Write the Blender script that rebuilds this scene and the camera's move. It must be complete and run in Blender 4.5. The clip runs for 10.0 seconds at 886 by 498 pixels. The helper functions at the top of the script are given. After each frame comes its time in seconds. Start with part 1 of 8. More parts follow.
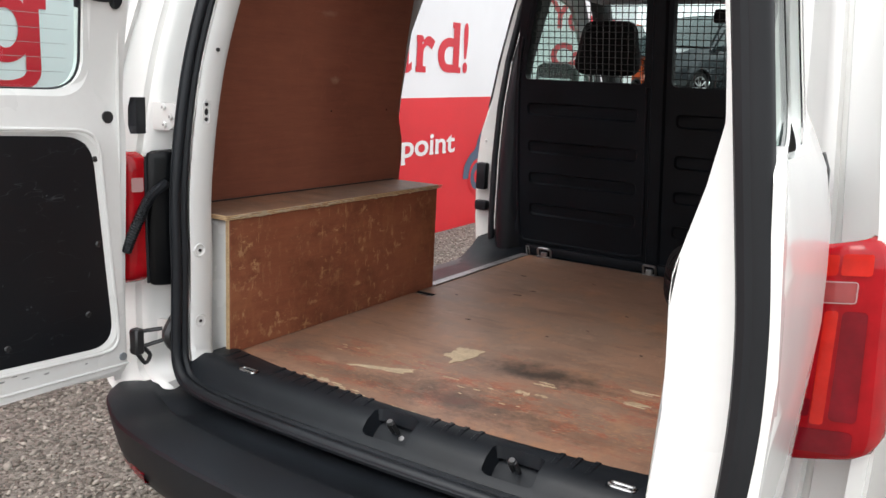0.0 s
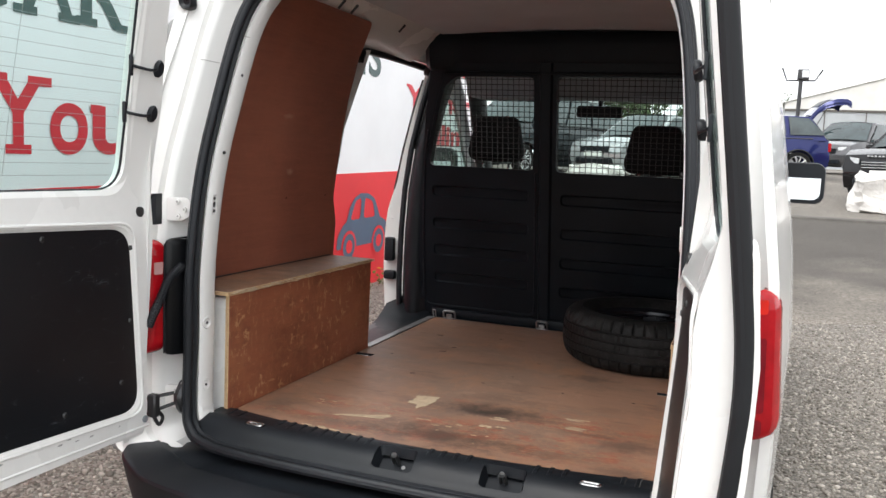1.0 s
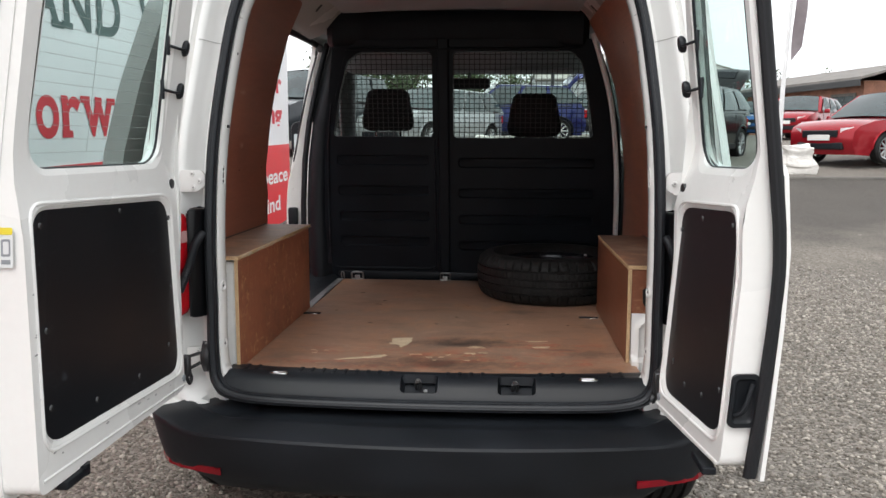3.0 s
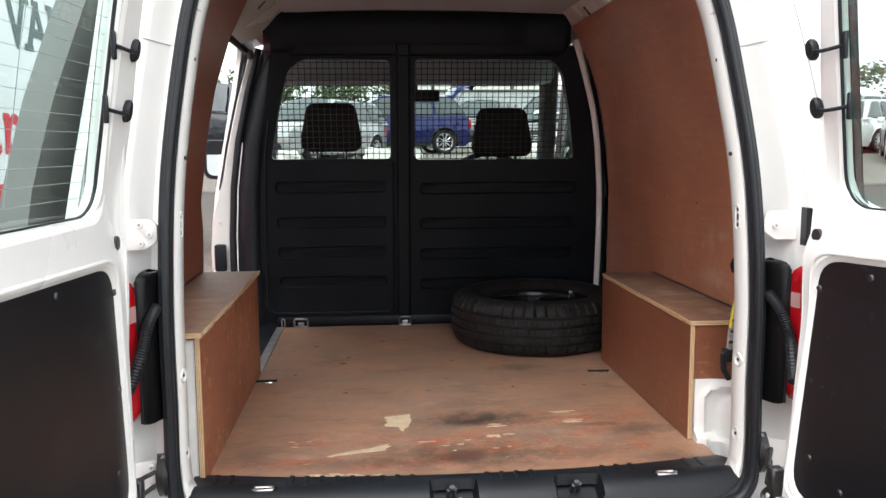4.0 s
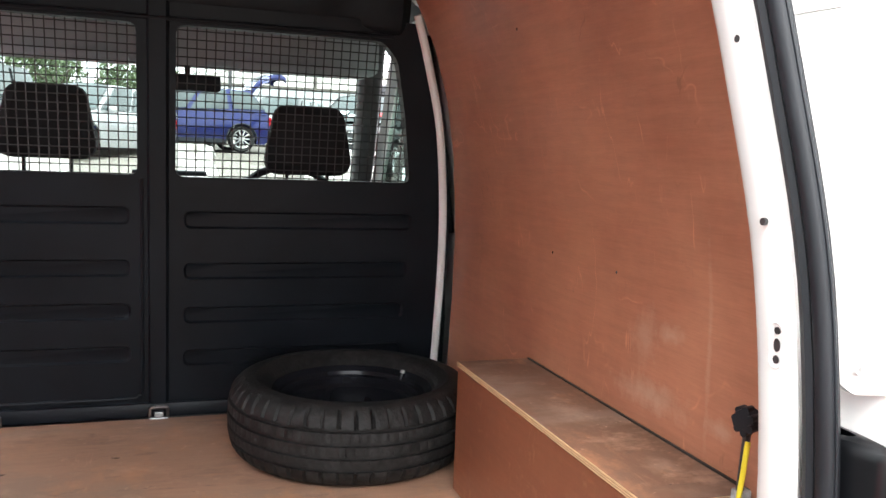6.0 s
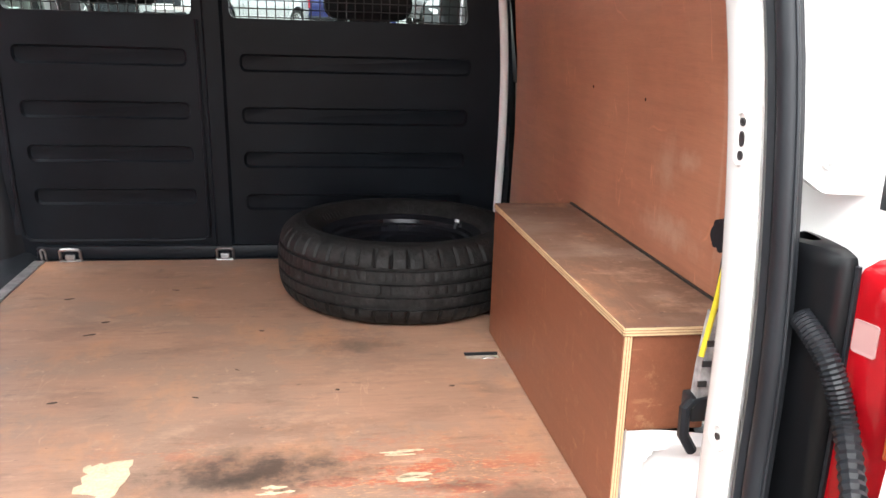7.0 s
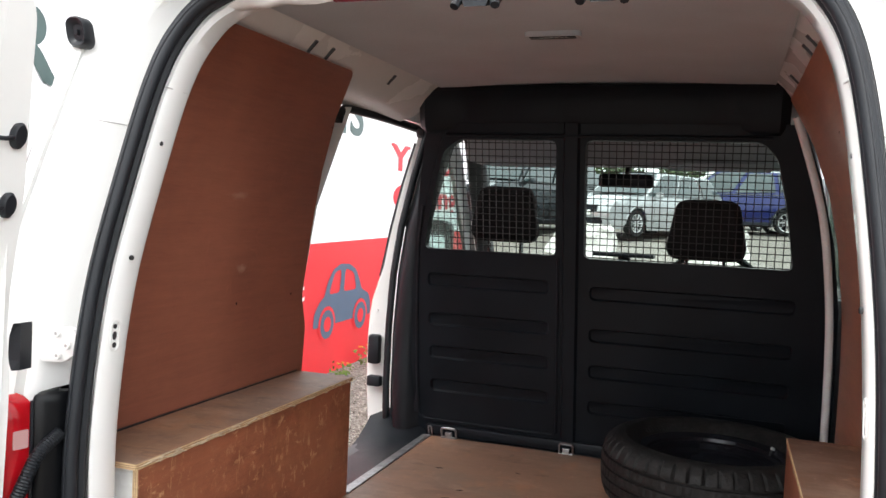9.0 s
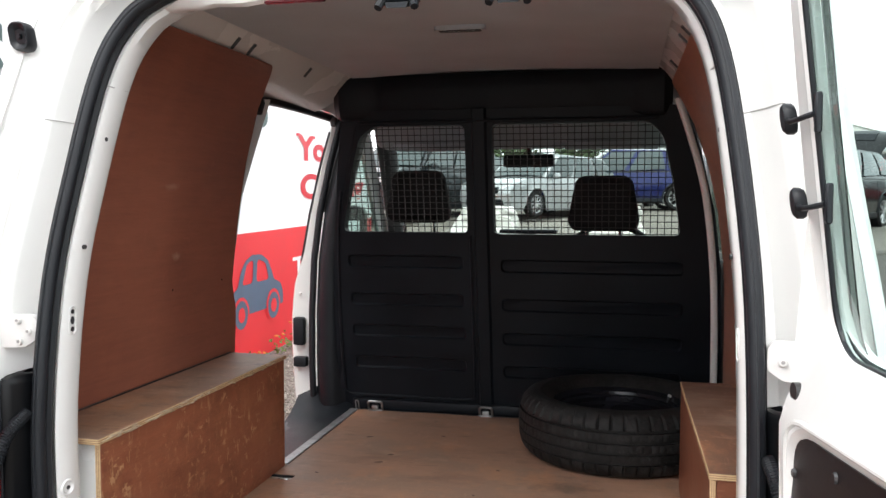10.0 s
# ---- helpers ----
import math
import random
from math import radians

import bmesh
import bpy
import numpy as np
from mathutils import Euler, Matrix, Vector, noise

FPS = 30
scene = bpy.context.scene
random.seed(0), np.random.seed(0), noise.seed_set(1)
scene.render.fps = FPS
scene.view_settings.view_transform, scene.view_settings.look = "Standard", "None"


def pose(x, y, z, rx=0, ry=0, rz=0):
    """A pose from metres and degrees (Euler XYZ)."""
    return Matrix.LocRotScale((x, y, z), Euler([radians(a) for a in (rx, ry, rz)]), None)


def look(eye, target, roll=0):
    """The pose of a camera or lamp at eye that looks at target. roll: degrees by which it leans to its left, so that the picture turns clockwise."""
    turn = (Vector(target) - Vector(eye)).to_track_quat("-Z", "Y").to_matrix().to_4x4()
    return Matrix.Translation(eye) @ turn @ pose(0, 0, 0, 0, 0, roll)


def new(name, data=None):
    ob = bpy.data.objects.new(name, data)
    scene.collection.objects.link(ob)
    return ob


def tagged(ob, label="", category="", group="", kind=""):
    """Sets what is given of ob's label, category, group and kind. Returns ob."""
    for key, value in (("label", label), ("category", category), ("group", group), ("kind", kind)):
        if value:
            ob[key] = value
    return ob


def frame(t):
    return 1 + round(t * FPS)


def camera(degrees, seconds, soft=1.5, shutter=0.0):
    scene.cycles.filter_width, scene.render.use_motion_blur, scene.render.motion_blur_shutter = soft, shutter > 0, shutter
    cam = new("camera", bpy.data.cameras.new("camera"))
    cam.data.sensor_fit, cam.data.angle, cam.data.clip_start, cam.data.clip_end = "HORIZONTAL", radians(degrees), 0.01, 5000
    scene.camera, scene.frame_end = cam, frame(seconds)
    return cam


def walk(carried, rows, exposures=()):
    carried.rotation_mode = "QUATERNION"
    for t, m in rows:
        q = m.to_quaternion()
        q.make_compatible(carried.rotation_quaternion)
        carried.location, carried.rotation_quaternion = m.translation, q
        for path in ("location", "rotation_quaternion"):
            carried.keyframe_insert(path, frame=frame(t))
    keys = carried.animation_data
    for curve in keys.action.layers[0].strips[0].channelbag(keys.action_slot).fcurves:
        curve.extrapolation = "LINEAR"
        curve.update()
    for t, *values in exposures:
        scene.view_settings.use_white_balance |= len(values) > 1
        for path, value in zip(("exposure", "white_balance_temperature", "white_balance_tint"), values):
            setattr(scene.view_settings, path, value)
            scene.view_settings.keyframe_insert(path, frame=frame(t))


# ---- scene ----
cam = camera(56.4, 10.0)
PATH = [
    (0, (0.851, -1.276, 1.258), (-0.186, 0.385, 0.855), 2.8),
    (0.5, (0.801, -1.543, 1.29), (-0.063, 0.234, 0.979), 3.1),
    (1, (0.723, -1.812, 1.315), (0.038, 0.054, 1.091), 2.6),
    (1.5, (0.729, -2.06, 1.318), (0.158, -0.151, 1.146), 2.8),
    (2, (0.635, -2.256, 1.293), (0.146, -0.326, 1.111), 2.0),
    (2.5, (0.388, -2.38, 1.263), (0.052, -0.423, 1.026), 0.7),
    (2.7, (0.311, -2.364, 1.263), (0.053, -0.399, 0.997), 0.3),
    (3.8, (-0.143, -1.834, 1.298), (-0.015, 0.145, 1.041), -0.1),
    (4, (-0.194, -1.719, 1.314), (-0.031, 0.259, 1.071), -0.4),
    (4.5, (-0.177, -1.389, 1.367), (-0.015, 0.601, 1.237), -0.3),
    (5, (-0.135, -1.069, 1.416), (0.071, 0.92, 1.407), 1.1),
    (5.5, (-0.108, -0.784, 1.429), (0.416, 1.146, 1.374), 1.7),
    (5.7, (-0.085, -0.728, 1.403), (0.55, 1.164, 1.28), 1.8),
    (6.8, (0.102, -0.725, 1.282), (0.577, 1.16, 0.81), 1.8),
    (7, (0.173, -0.745, 1.256), (0.487, 1.162, 0.742), 1.8),
    (7.5, (0.212, -0.877, 1.239), (0.108, 1.039, 0.676), 1.1),
    (8, (0.217, -1.046, 1.277), (-0.245, 0.844, 0.815), 1.0),
    (8.5, (0.307, -1.102, 1.342), (-0.309, 0.782, 1.078), 1.6),
    (9, (0.414, -1.16, 1.403), (-0.238, 0.728, 1.312), 2.5),
    (9.5, (0.461, -1.22, 1.427), (-0.096, 0.701, 1.398), 2.3),
    (10, (0.415, -1.341, 1.385), (-0.012, 0.61, 1.269), 0.1),
]
EXPOSURES = [(0, 0.82), (1, 0.79), (1.5, 0.64), (2, 0.4), (2.7, 0.41), (3.8, 1.09), (4.0, 1.19), (4.5, 1.54), (5, 1.79), (5.7, 2.11), (6.8, 2.36), (7.5, 2.31), (8, 2.16), (8.5, 1.82), (9, 1.46), (10, 1.18)]
walk(cam, [(t, look(eye, target, roll)) for t, eye, target, roll in PATH], EXPOSURES)

# ---- sky and sun: a bright overcast day ----
world = bpy.data.worlds.new("overcast_sky")
scene.world = world
world.use_nodes = True
wn, wl = world.node_tree.nodes, world.node_tree.links
sky = wn.new("ShaderNodeTexSky")
sky.sky_type, sky.sun_disc = "NISHITA", False
sky.sun_elevation, sky.sun_rotation = radians(52), radians(195)
sky.air_density, sky.dust_density, sky.ozone_density = 1.0, 6.0, 0.6
soft_sky = wn.new("ShaderNodeHueSaturation")
soft_sky.inputs["Saturation"].default_value = 0.12
wl.new(sky.outputs["Color"], soft_sky.inputs["Color"])
clouds = wn.new("ShaderNodeMixRGB")
clouds.inputs["Fac"].default_value = 0.75
clouds.inputs["Color2"].default_value = (8.6, 8.8, 9.1, 1)
wl.new(soft_sky.outputs["Color"], clouds.inputs["Color1"])
wl.new(clouds.outputs["Color"], wn["Background"].inputs["Color"])
wn["Background"].inputs["Strength"].default_value = 0.15
sun = new("sun", bpy.data.lights.new("sun", "SUN"))
sun.data.energy, sun.data.angle, sun.data.color = 0.65, radians(25), (1.0, 0.97, 0.93)
sun.matrix_world = look((-2.2, -8, 12), (0, 0, 0))

# ---- materials ----
def shader(name, color, rough=0.5, metal=0.0, vary=0.12, scale=6.0, grain=0.0, grain_scale=120.0, bump=0.0, coat=0.0, stretch=(1, 1, 1), vary2=None, spec=0.5):
    """Principled material with large stains, fine grain and relief, in metres."""
    m = bpy.data.materials.new(name)
    m.use_nodes = True
    n, l = m.node_tree.nodes, m.node_tree.links
    p = n["Principled BSDF"]
    p.inputs["Roughness"].default_value, p.inputs["Metallic"].default_value = rough, metal
    p.inputs["Coat Weight"].default_value = coat
    p.inputs["Specular IOR Level"].default_value = spec
    co = n.new("ShaderNodeTexCoord")
    mp = n.new("ShaderNodeMapping")
    mp.inputs["Scale"].default_value = stretch
    l.new(co.outputs["Object"], mp.inputs["Vector"])
    big = n.new("ShaderNodeTexNoise")
    big.inputs["Scale"].default_value, big.inputs["Detail"].default_value = scale, 6
    l.new(mp.outputs["Vector"], big.inputs["Vector"])
    fine = n.new("ShaderNodeTexNoise")
    fine.inputs["Scale"].default_value, fine.inputs["Detail"].default_value = grain_scale, 4
    l.new(mp.outputs["Vector"], fine.inputs["Vector"])
    lo = tuple(c * (1 - vary) for c in color)
    hi = vary2 or tuple(min(1, c * (1 + vary)) for c in color)
    ramp = n.new("ShaderNodeValToRGB")
    ramp.color_ramp.elements[0].position, ramp.color_ramp.elements[1].position = 0.35, 0.65
    ramp.color_ramp.elements[0].color, ramp.color_ramp.elements[1].color = (*lo, 1), (*hi, 1)
    l.new(big.outputs["Fac"], ramp.inputs["Fac"])
    col = ramp.outputs["Color"]
    if grain:
        mix = n.new("ShaderNodeMixRGB")
        mix.blend_type = "MULTIPLY"
        mix.inputs["Fac"].default_value = 1.0
        gr = n.new("ShaderNodeValToRGB")
        gr.color_ramp.elements[0].position, gr.color_ramp.elements[1].position = 0.3, 0.7
        gr.color_ramp.elements[0].color, gr.color_ramp.elements[1].color = (1 - grain, 1 - grain, 1 - grain, 1), (1, 1, 1, 1)
        l.new(fine.outputs["Fac"], gr.inputs["Fac"])
        l.new(col, mix.inputs["Color1"])
        l.new(gr.outputs["Color"], mix.inputs["Color2"])
        col = mix.outputs["Color"]
    l.new(col, p.inputs["Base Color"])
    rr = n.new("ShaderNodeMapRange")
    rr.inputs["To Min"].default_value, rr.inputs["To Max"].default_value = max(0.02, rough * 0.8), min(1, rough * 1.2)
    l.new(big.outputs["Fac"], rr.inputs["Value"])
    l.new(rr.outputs["Result"], p.inputs["Roughness"])
    if bump:
        b = n.new("ShaderNodeBump")
        b.inputs["Strength"].default_value, b.inputs["Distance"].default_value = 0.6, bump
        l.new(fine.outputs["Fac"], b.inputs["Height"])
        l.new(b.outputs["Normal"], p.inputs["Normal"])
    return m


def glass(name, color=(0.9, 0.97, 0.94), rough=0.0, gloss=0.9):
    """Thin pane: tinted and clear, with a mirror sheen that grows at shallow angles."""
    m = bpy.data.materials.new(name)
    m.use_nodes = True
    n, l = m.node_tree.nodes, m.node_tree.links
    n.remove(n["Principled BSDF"])
    tr, gl, mix, lw = n.new("ShaderNodeBsdfTransparent"), n.new("ShaderNodeBsdfGlossy"), n.new("ShaderNodeMixShader"), n.new("ShaderNodeLayerWeight")
    tr.inputs["Color"].default_value = (*color, 1)
    gl.inputs["Roughness"].default_value = rough
    power, scale_ = n.new("ShaderNodeMath"), n.new("ShaderNodeMath")
    power.operation, scale_.operation = "POWER", "MULTIPLY_ADD"
    power.inputs[1].default_value = 5.0
    scale_.inputs[1].default_value, scale_.inputs[2].default_value = gloss, 0.05
    l.new(lw.outputs["Facing"], power.inputs[0])
    l.new(power.outputs[0], scale_.inputs[0])
    l.new(scale_.outputs[0], mix.inputs["Fac"])
    l.new(tr.outputs["BSDF"], mix.inputs[1])
    l.new(gl.outputs["BSDF"], mix.inputs[2])
    l.new(mix.outputs["Shader"], n["Material Output"].inputs["Surface"])
    return m


WHITE = shader("white_van_paint", (0.80, 0.80, 0.78), rough=0.22, vary=0.03, scale=3, coat=0.5)
WHITE_IN = shader("white_inner_metal", (0.81, 0.805, 0.785), rough=0.27, vary=0.025, scale=2.5, grain=0.02, grain_scale=60, coat=0.3)
HEADLINER = shader("grey_roof_lining", (0.485, 0.520, 0.545), rough=0.75, vary=0.05, scale=5, grain=0.1, grain_scale=300, bump=0.0005)
BLACK_PLASTIC = shader("black_grained_plastic", (0.0108, 0.0130, 0.0165), spec=0.27, rough=0.42, vary=0.2, scale=8, grain=0.2, grain_scale=600, bump=0.0004)
BUMPER_PLASTIC = shader("grey_black_bumper_plastic", (0.0105, 0.0130, 0.0170), spec=0.30, rough=0.50, vary=0.25, scale=5, grain=0.25, grain_scale=500, bump=0.0004)
PARTITION_PLASTIC = shader("black_moulded_partition", (0.0072, 0.0098, 0.0135), spec=0.18, rough=0.44, vary=0.2, scale=6, grain=0.25, grain_scale=500, bump=0.0004)
RUBBER = shader("black_rubber", (0.013, 0.015, 0.0185), spec=0.34, rough=0.40, vary=0.15, scale=10)
LAMP_BLACK = shader("gloss_black_housing", (0.0045, 0.0050, 0.0060), spec=0.25, rough=0.30, vary=0.2, scale=8)
RING_STEEL = shader("dull_zinc_steel", (0.34, 0.34, 0.34), rough=0.38, metal=1.0, vary=0.25, scale=40)
METAL = shader("bright_steel", (0.62, 0.62, 0.62), rough=0.25, metal=1.0, vary=0.1, scale=20)
ALU = shader("worn_aluminium", (0.5, 0.5, 0.5), rough=0.45, metal=0.9, vary=0.2, scale=30, grain=0.2)
DARK_STEEL = shader("dark_steel", (0.06, 0.06, 0.062), rough=0.4, metal=0.6, vary=0.2, scale=20)
GLASS = glass("clear_glass", (0.72, 0.875, 0.845))
CAB_GLASS = glass("green_tinted_glass", (0.72, 0.84, 0.80))


def stained_ply(name, base, dark, flake, flakes=(), grain_axis="x", gloss=0.45, stains=(), scuff=0.0, streaks=0.4, dirt=0.0, scratch=0.0, pale=(), mark=None):
    """Worn plywood: streaked grain, dark blots at given places (metres) and flaking red varnish towards the sill."""
    m = bpy.data.materials.new(name)
    m.use_nodes = True
    n, l = m.node_tree.nodes, m.node_tree.links
    p = n["Principled BSDF"]
    co = n.new("ShaderNodeTexCoord")

    def noise_at(scale, stretch, detail=6, rough=0.6):
        mp, nz = n.new("ShaderNodeMapping"), n.new("ShaderNodeTexNoise")
        mp.inputs["Scale"].default_value = stretch
        nz.inputs["Scale"].default_value, nz.inputs["Detail"].default_value, nz.inputs["Roughness"].default_value = scale, detail, rough
        l.new(co.outputs["Object"], mp.inputs["Vector"])
        l.new(mp.outputs["Vector"], nz.inputs["Vector"])
        return nz.outputs["Fac"]

    def lines(scale, stretch, turn, width, amount):
        """Thin broken scratches: level lines of a stretched noise, kept in patches."""
        mp, nz = n.new("ShaderNodeMapping"), n.new("ShaderNodeTexNoise")
        mp.inputs["Scale"].default_value, mp.inputs["Rotation"].default_value = stretch, turn
        nz.inputs["Scale"].default_value, nz.inputs["Detail"].default_value = scale, 3
        l.new(co.outputs["Object"], mp.inputs["Vector"])
        l.new(mp.outputs["Vector"], nz.inputs["Vector"])
        off, ab, mul = n.new("ShaderNodeMath"), n.new("ShaderNodeMath"), n.new("ShaderNodeMixRGB")
        off.operation, off.inputs[1].default_value, ab.operation = "SUBTRACT", 0.5, "ABSOLUTE"
        l.new(nz.outputs["Fac"], off.inputs[0])
        l.new(off.outputs[0], ab.inputs[0])
        mul.blend_type, mul.inputs["Fac"].default_value = "MULTIPLY", 1.0
        l.new(ramp(ab.outputs[0], 0.0, width, (amount,) * 3, (0, 0, 0)), mul.inputs["Color1"])
        l.new(ramp(noise_at(scale * 2.3, (1, 1, 1), 4, 0.6), 0.55, 0.63, (0, 0, 0), (1, 1, 1)), mul.inputs["Color2"])
        return mul.outputs["Color"]

    def blot(c, r, rough_scale, strength):
        """A ragged round patch at c with radii r (a radius of 0 leaves that axis out)."""
        mp, ln = n.new("ShaderNodeMapping"), n.new("ShaderNodeVectorMath")
        k = tuple(1 / q if q else 0 for q in r)
        mp.inputs["Location"].default_value = tuple(-a * b for a, b in zip(c, k))
        mp.inputs["Scale"].default_value = k
        l.new(co.outputs["Object"], mp.inputs["Vector"])
        ln.operation = "LENGTH"
        l.new(mp.outputs["Vector"], ln.inputs[0])
        sm, half = n.new("ShaderNodeMath"), n.new("ShaderNodeMath")
        sm.operation, sm.inputs[1].default_value = "MULTIPLY_ADD", 2.6
        l.new(noise_at(rough_scale, (1, 1.15, 1), 10, 0.72), sm.inputs[0])
        l.new(ln.outputs["Value"], sm.inputs[2])
        half.operation, half.inputs[1].default_value = "MULTIPLY", 0.33
        l.new(sm.outputs[0], half.inputs[0])
        return ramp(half.outputs[0], 0.46, 0.76, (strength,) * 3, (0, 0, 0))

    def ramp(fac, a, b, ca, cb):
        r = n.new("ShaderNodeValToRGB")
        r.color_ramp.elements[0].position, r.color_ramp.elements[1].position = a, b
        r.color_ramp.elements[0].color, r.color_ramp.elements[1].color = (*ca, 1), (*cb, 1)
        l.new(fac, r.inputs["Fac"])
        return r.outputs["Color"]

    def mixed(fac, a, b, kind="MIX"):
        x = n.new("ShaderNodeMixRGB")
        x.blend_type = kind
        if isinstance(fac, float):
            x.inputs["Fac"].default_value = fac
        else:
            l.new(fac, x.inputs["Fac"])
        l.new(a, x.inputs["Color1"])
        if isinstance(b, tuple):
            x.inputs["Color2"].default_value = (*b, 1)
        else:
            l.new(b, x.inputs["Color2"])
        return x.outputs["Color"]

    along = {"x": (1, 14, 14), "y": (14, 1, 14), "z": (14, 14, 1)}[grain_axis]
    streak = noise_at(5, along)
    cloud = noise_at(3.2, (1, 1, 1))
    fibre = noise_at(26, along)
    col = ramp(cloud, 0.32, 0.68, dark, base)
    col = mixed(streaks, col, ramp(streak, 0.3, 0.7, tuple(c * 0.72 for c in base), tuple(min(1, c * 1.22) for c in base)))
    col = mixed(streaks * 0.9, col, ramp(fibre, 0.35, 0.6, (0.72, 0.7, 0.68), (1, 1, 1)), "MULTIPLY")
    if scratch:
        col = mixed(lines(2.6, (1, 5, 1), (0, 0, 0.35), 0.006, scratch * 0.7), col, tuple(min(1, c * 1.7) for c in base))
        col = mixed(lines(3.4, (6, 1, 1), (0, 0, -0.5), 0.007, scratch * 0.6), col, tuple(min(1, c * 1.6) for c in base))
        col = mixed(lines(2.2, (1, 4, 4), (0.5, 0, -0.15), 0.008, scratch), col, tuple(c * 0.45 for c in base))
    if dirt:
        # grey dust, orange rubbed wood, dark grime along the grain, specks and nicks
        col = mixed(ramp(noise_at(2.6, (1, 1.6, 1), 10, 0.62), 0.47, 0.57, (0, 0, 0), (dirt,) * 3), col, (0.225, 0.150, 0.112))
        col = mixed(ramp(noise_at(4.3, (1.5, 1, 1), 9, 0.70), 0.53, 0.66, (0, 0, 0), (dirt * 0.7,) * 3), col, (0.44, 0.205, 0.100))
        col = mixed(ramp(noise_at(3.5, (1, 2.2, 1), 10, 0.68), 0.52, 0.66, (0, 0, 0), (dirt * 0.75,) * 3), col, (0.150, 0.085, 0.060))
        col = mixed(ramp(noise_at(9, (1, 3.2, 1), 9, 0.72), 0.57, 0.70, (0, 0, 0), (dirt * 0.8,) * 3), col, (0.110, 0.068, 0.050))
        col = mixed(ramp(noise_at(6, (1, 1.4, 1), 9, 0.70), 0.55, 0.68, (0, 0, 0), (dirt * 0.7,) * 3), col, (0.46, 0.29, 0.20))
        col = mixed(ramp(noise_at(45, (1, 1, 1), 6, 0.7), 0.64, 0.68, (0, 0, 0), (dirt * 0.5,) * 3), col, (0.55, 0.36, 0.25))
        col = mixed(ramp(noise_at(38, (1, 1.8, 1), 4, 0.6), 0.70, 0.73, (0, 0, 0), (dirt * 0.9,) * 3), col, (0.06, 0.035, 0.028))
    if flakes:
        crisp = noise_at(10, (1, 2.2, 1), 10, 0.78)
        fine = noise_at(60, (1, 3.0, 1), 6, 0.75)
        for cx, cy, rx, ry, strength in flakes:
            here = blot((cx, cy, 0), (rx, ry, 0), 14, strength)
            col = mixed(mixed(1.0, here, ramp(crisp, 0.515, 0.530, (0, 0, 0), (1, 1, 1)), "MULTIPLY"), col, flake)
            col = mixed(mixed(1.0, here, ramp(fine, 0.555, 0.58, (0, 0, 0), (0.9, 0.9, 0.9)), "MULTIPLY"), col, (0.50, 0.27, 0.14))
        col = mixed(ramp(noise_at(7, (1, 2.6, 1), 9, 0.75), 0.60, 0.66, (0, 0, 0), (0.40,) * 3), col, (0.38, 0.165, 0.085))
    for sx, sy, rx, ry, strength in stains:
        col = mixed(blot((sx, sy, 0), (rx, ry, 0), 20, strength), col, (0.035, 0.028, 0.024))
    for c, r, strength in pale:
        col = mixed(blot(c, r, 30, strength), col, (0.60, 0.44, 0.33))
    if mark:
        col = mixed(ramp(noise_at(20, (1, 1, 1), 8, 0.75), 0.665, 0.70, (0, 0, 0), (scuff,) * 3), col, mark)
        for tn, sc in ((0.9, 4.0), (-0.5, 5.0)):
            col = mixed(lines(sc, (1, 1, 4), (tn, 0, 0), 0.004, scuff * 0.6), col, mark)
    elif scuff:
        col = mixed(ramp(noise_at(3, (1, 1, 1.5), 8, 0.7), 0.47, 0.66, (0, 0, 0), (scuff * 0.7,) * 3), col, tuple(c * 0.42 for c in dark))
        col = mixed(ramp(noise_at(4, (1.2, 1.6, 1.4), 7, 0.7), 0.54, 0.72, (0, 0, 0), (scuff * 0.5,) * 3), col, (0.44, 0.19, 0.085))
        worn = ramp(noise_at(5.5, (1, 1, 1), 6, 0.65), 0.44, 0.62, (0.15,) * 3, (1,) * 3)
        for sc, st, lo_, hi_, k in ((26, (1.0, 1.3, 0.9), 0.570, 0.625, 0.70), (9, (1, 6, 1.3), 0.605, 0.645, 0.65), (10, (1, 2.2, 6.5), 0.605, 0.645, 0.65), (70, (1, 1, 1), 0.62, 0.68, 0.5)):
            fleck = mixed(1.0, worn, ramp(noise_at(sc, st, 7, 0.68), lo_, hi_, (0, 0, 0), (scuff * k,) * 3), "MULTIPLY")
            col = mixed(fleck, col, (0.60, 0.37, 0.19))
    l.new(col, p.inputs["Base Color"])
    rr = n.new("ShaderNodeMapRange")
    rr.inputs["To Min"].default_value, rr.inputs["To Max"].default_value = gloss * 0.75, gloss * 1.35
    l.new(cloud, rr.inputs["Value"])
    l.new(rr.outputs["Result"], p.inputs["Roughness"])
    b = n.new("ShaderNodeBump")
    b.inputs["Strength"].default_value, b.inputs["Distance"].default_value = 0.4, 0.0008
    l.new(fibre, b.inputs["Height"])
    l.new(b.outputs["Normal"], p.inputs["Normal"])
    return m


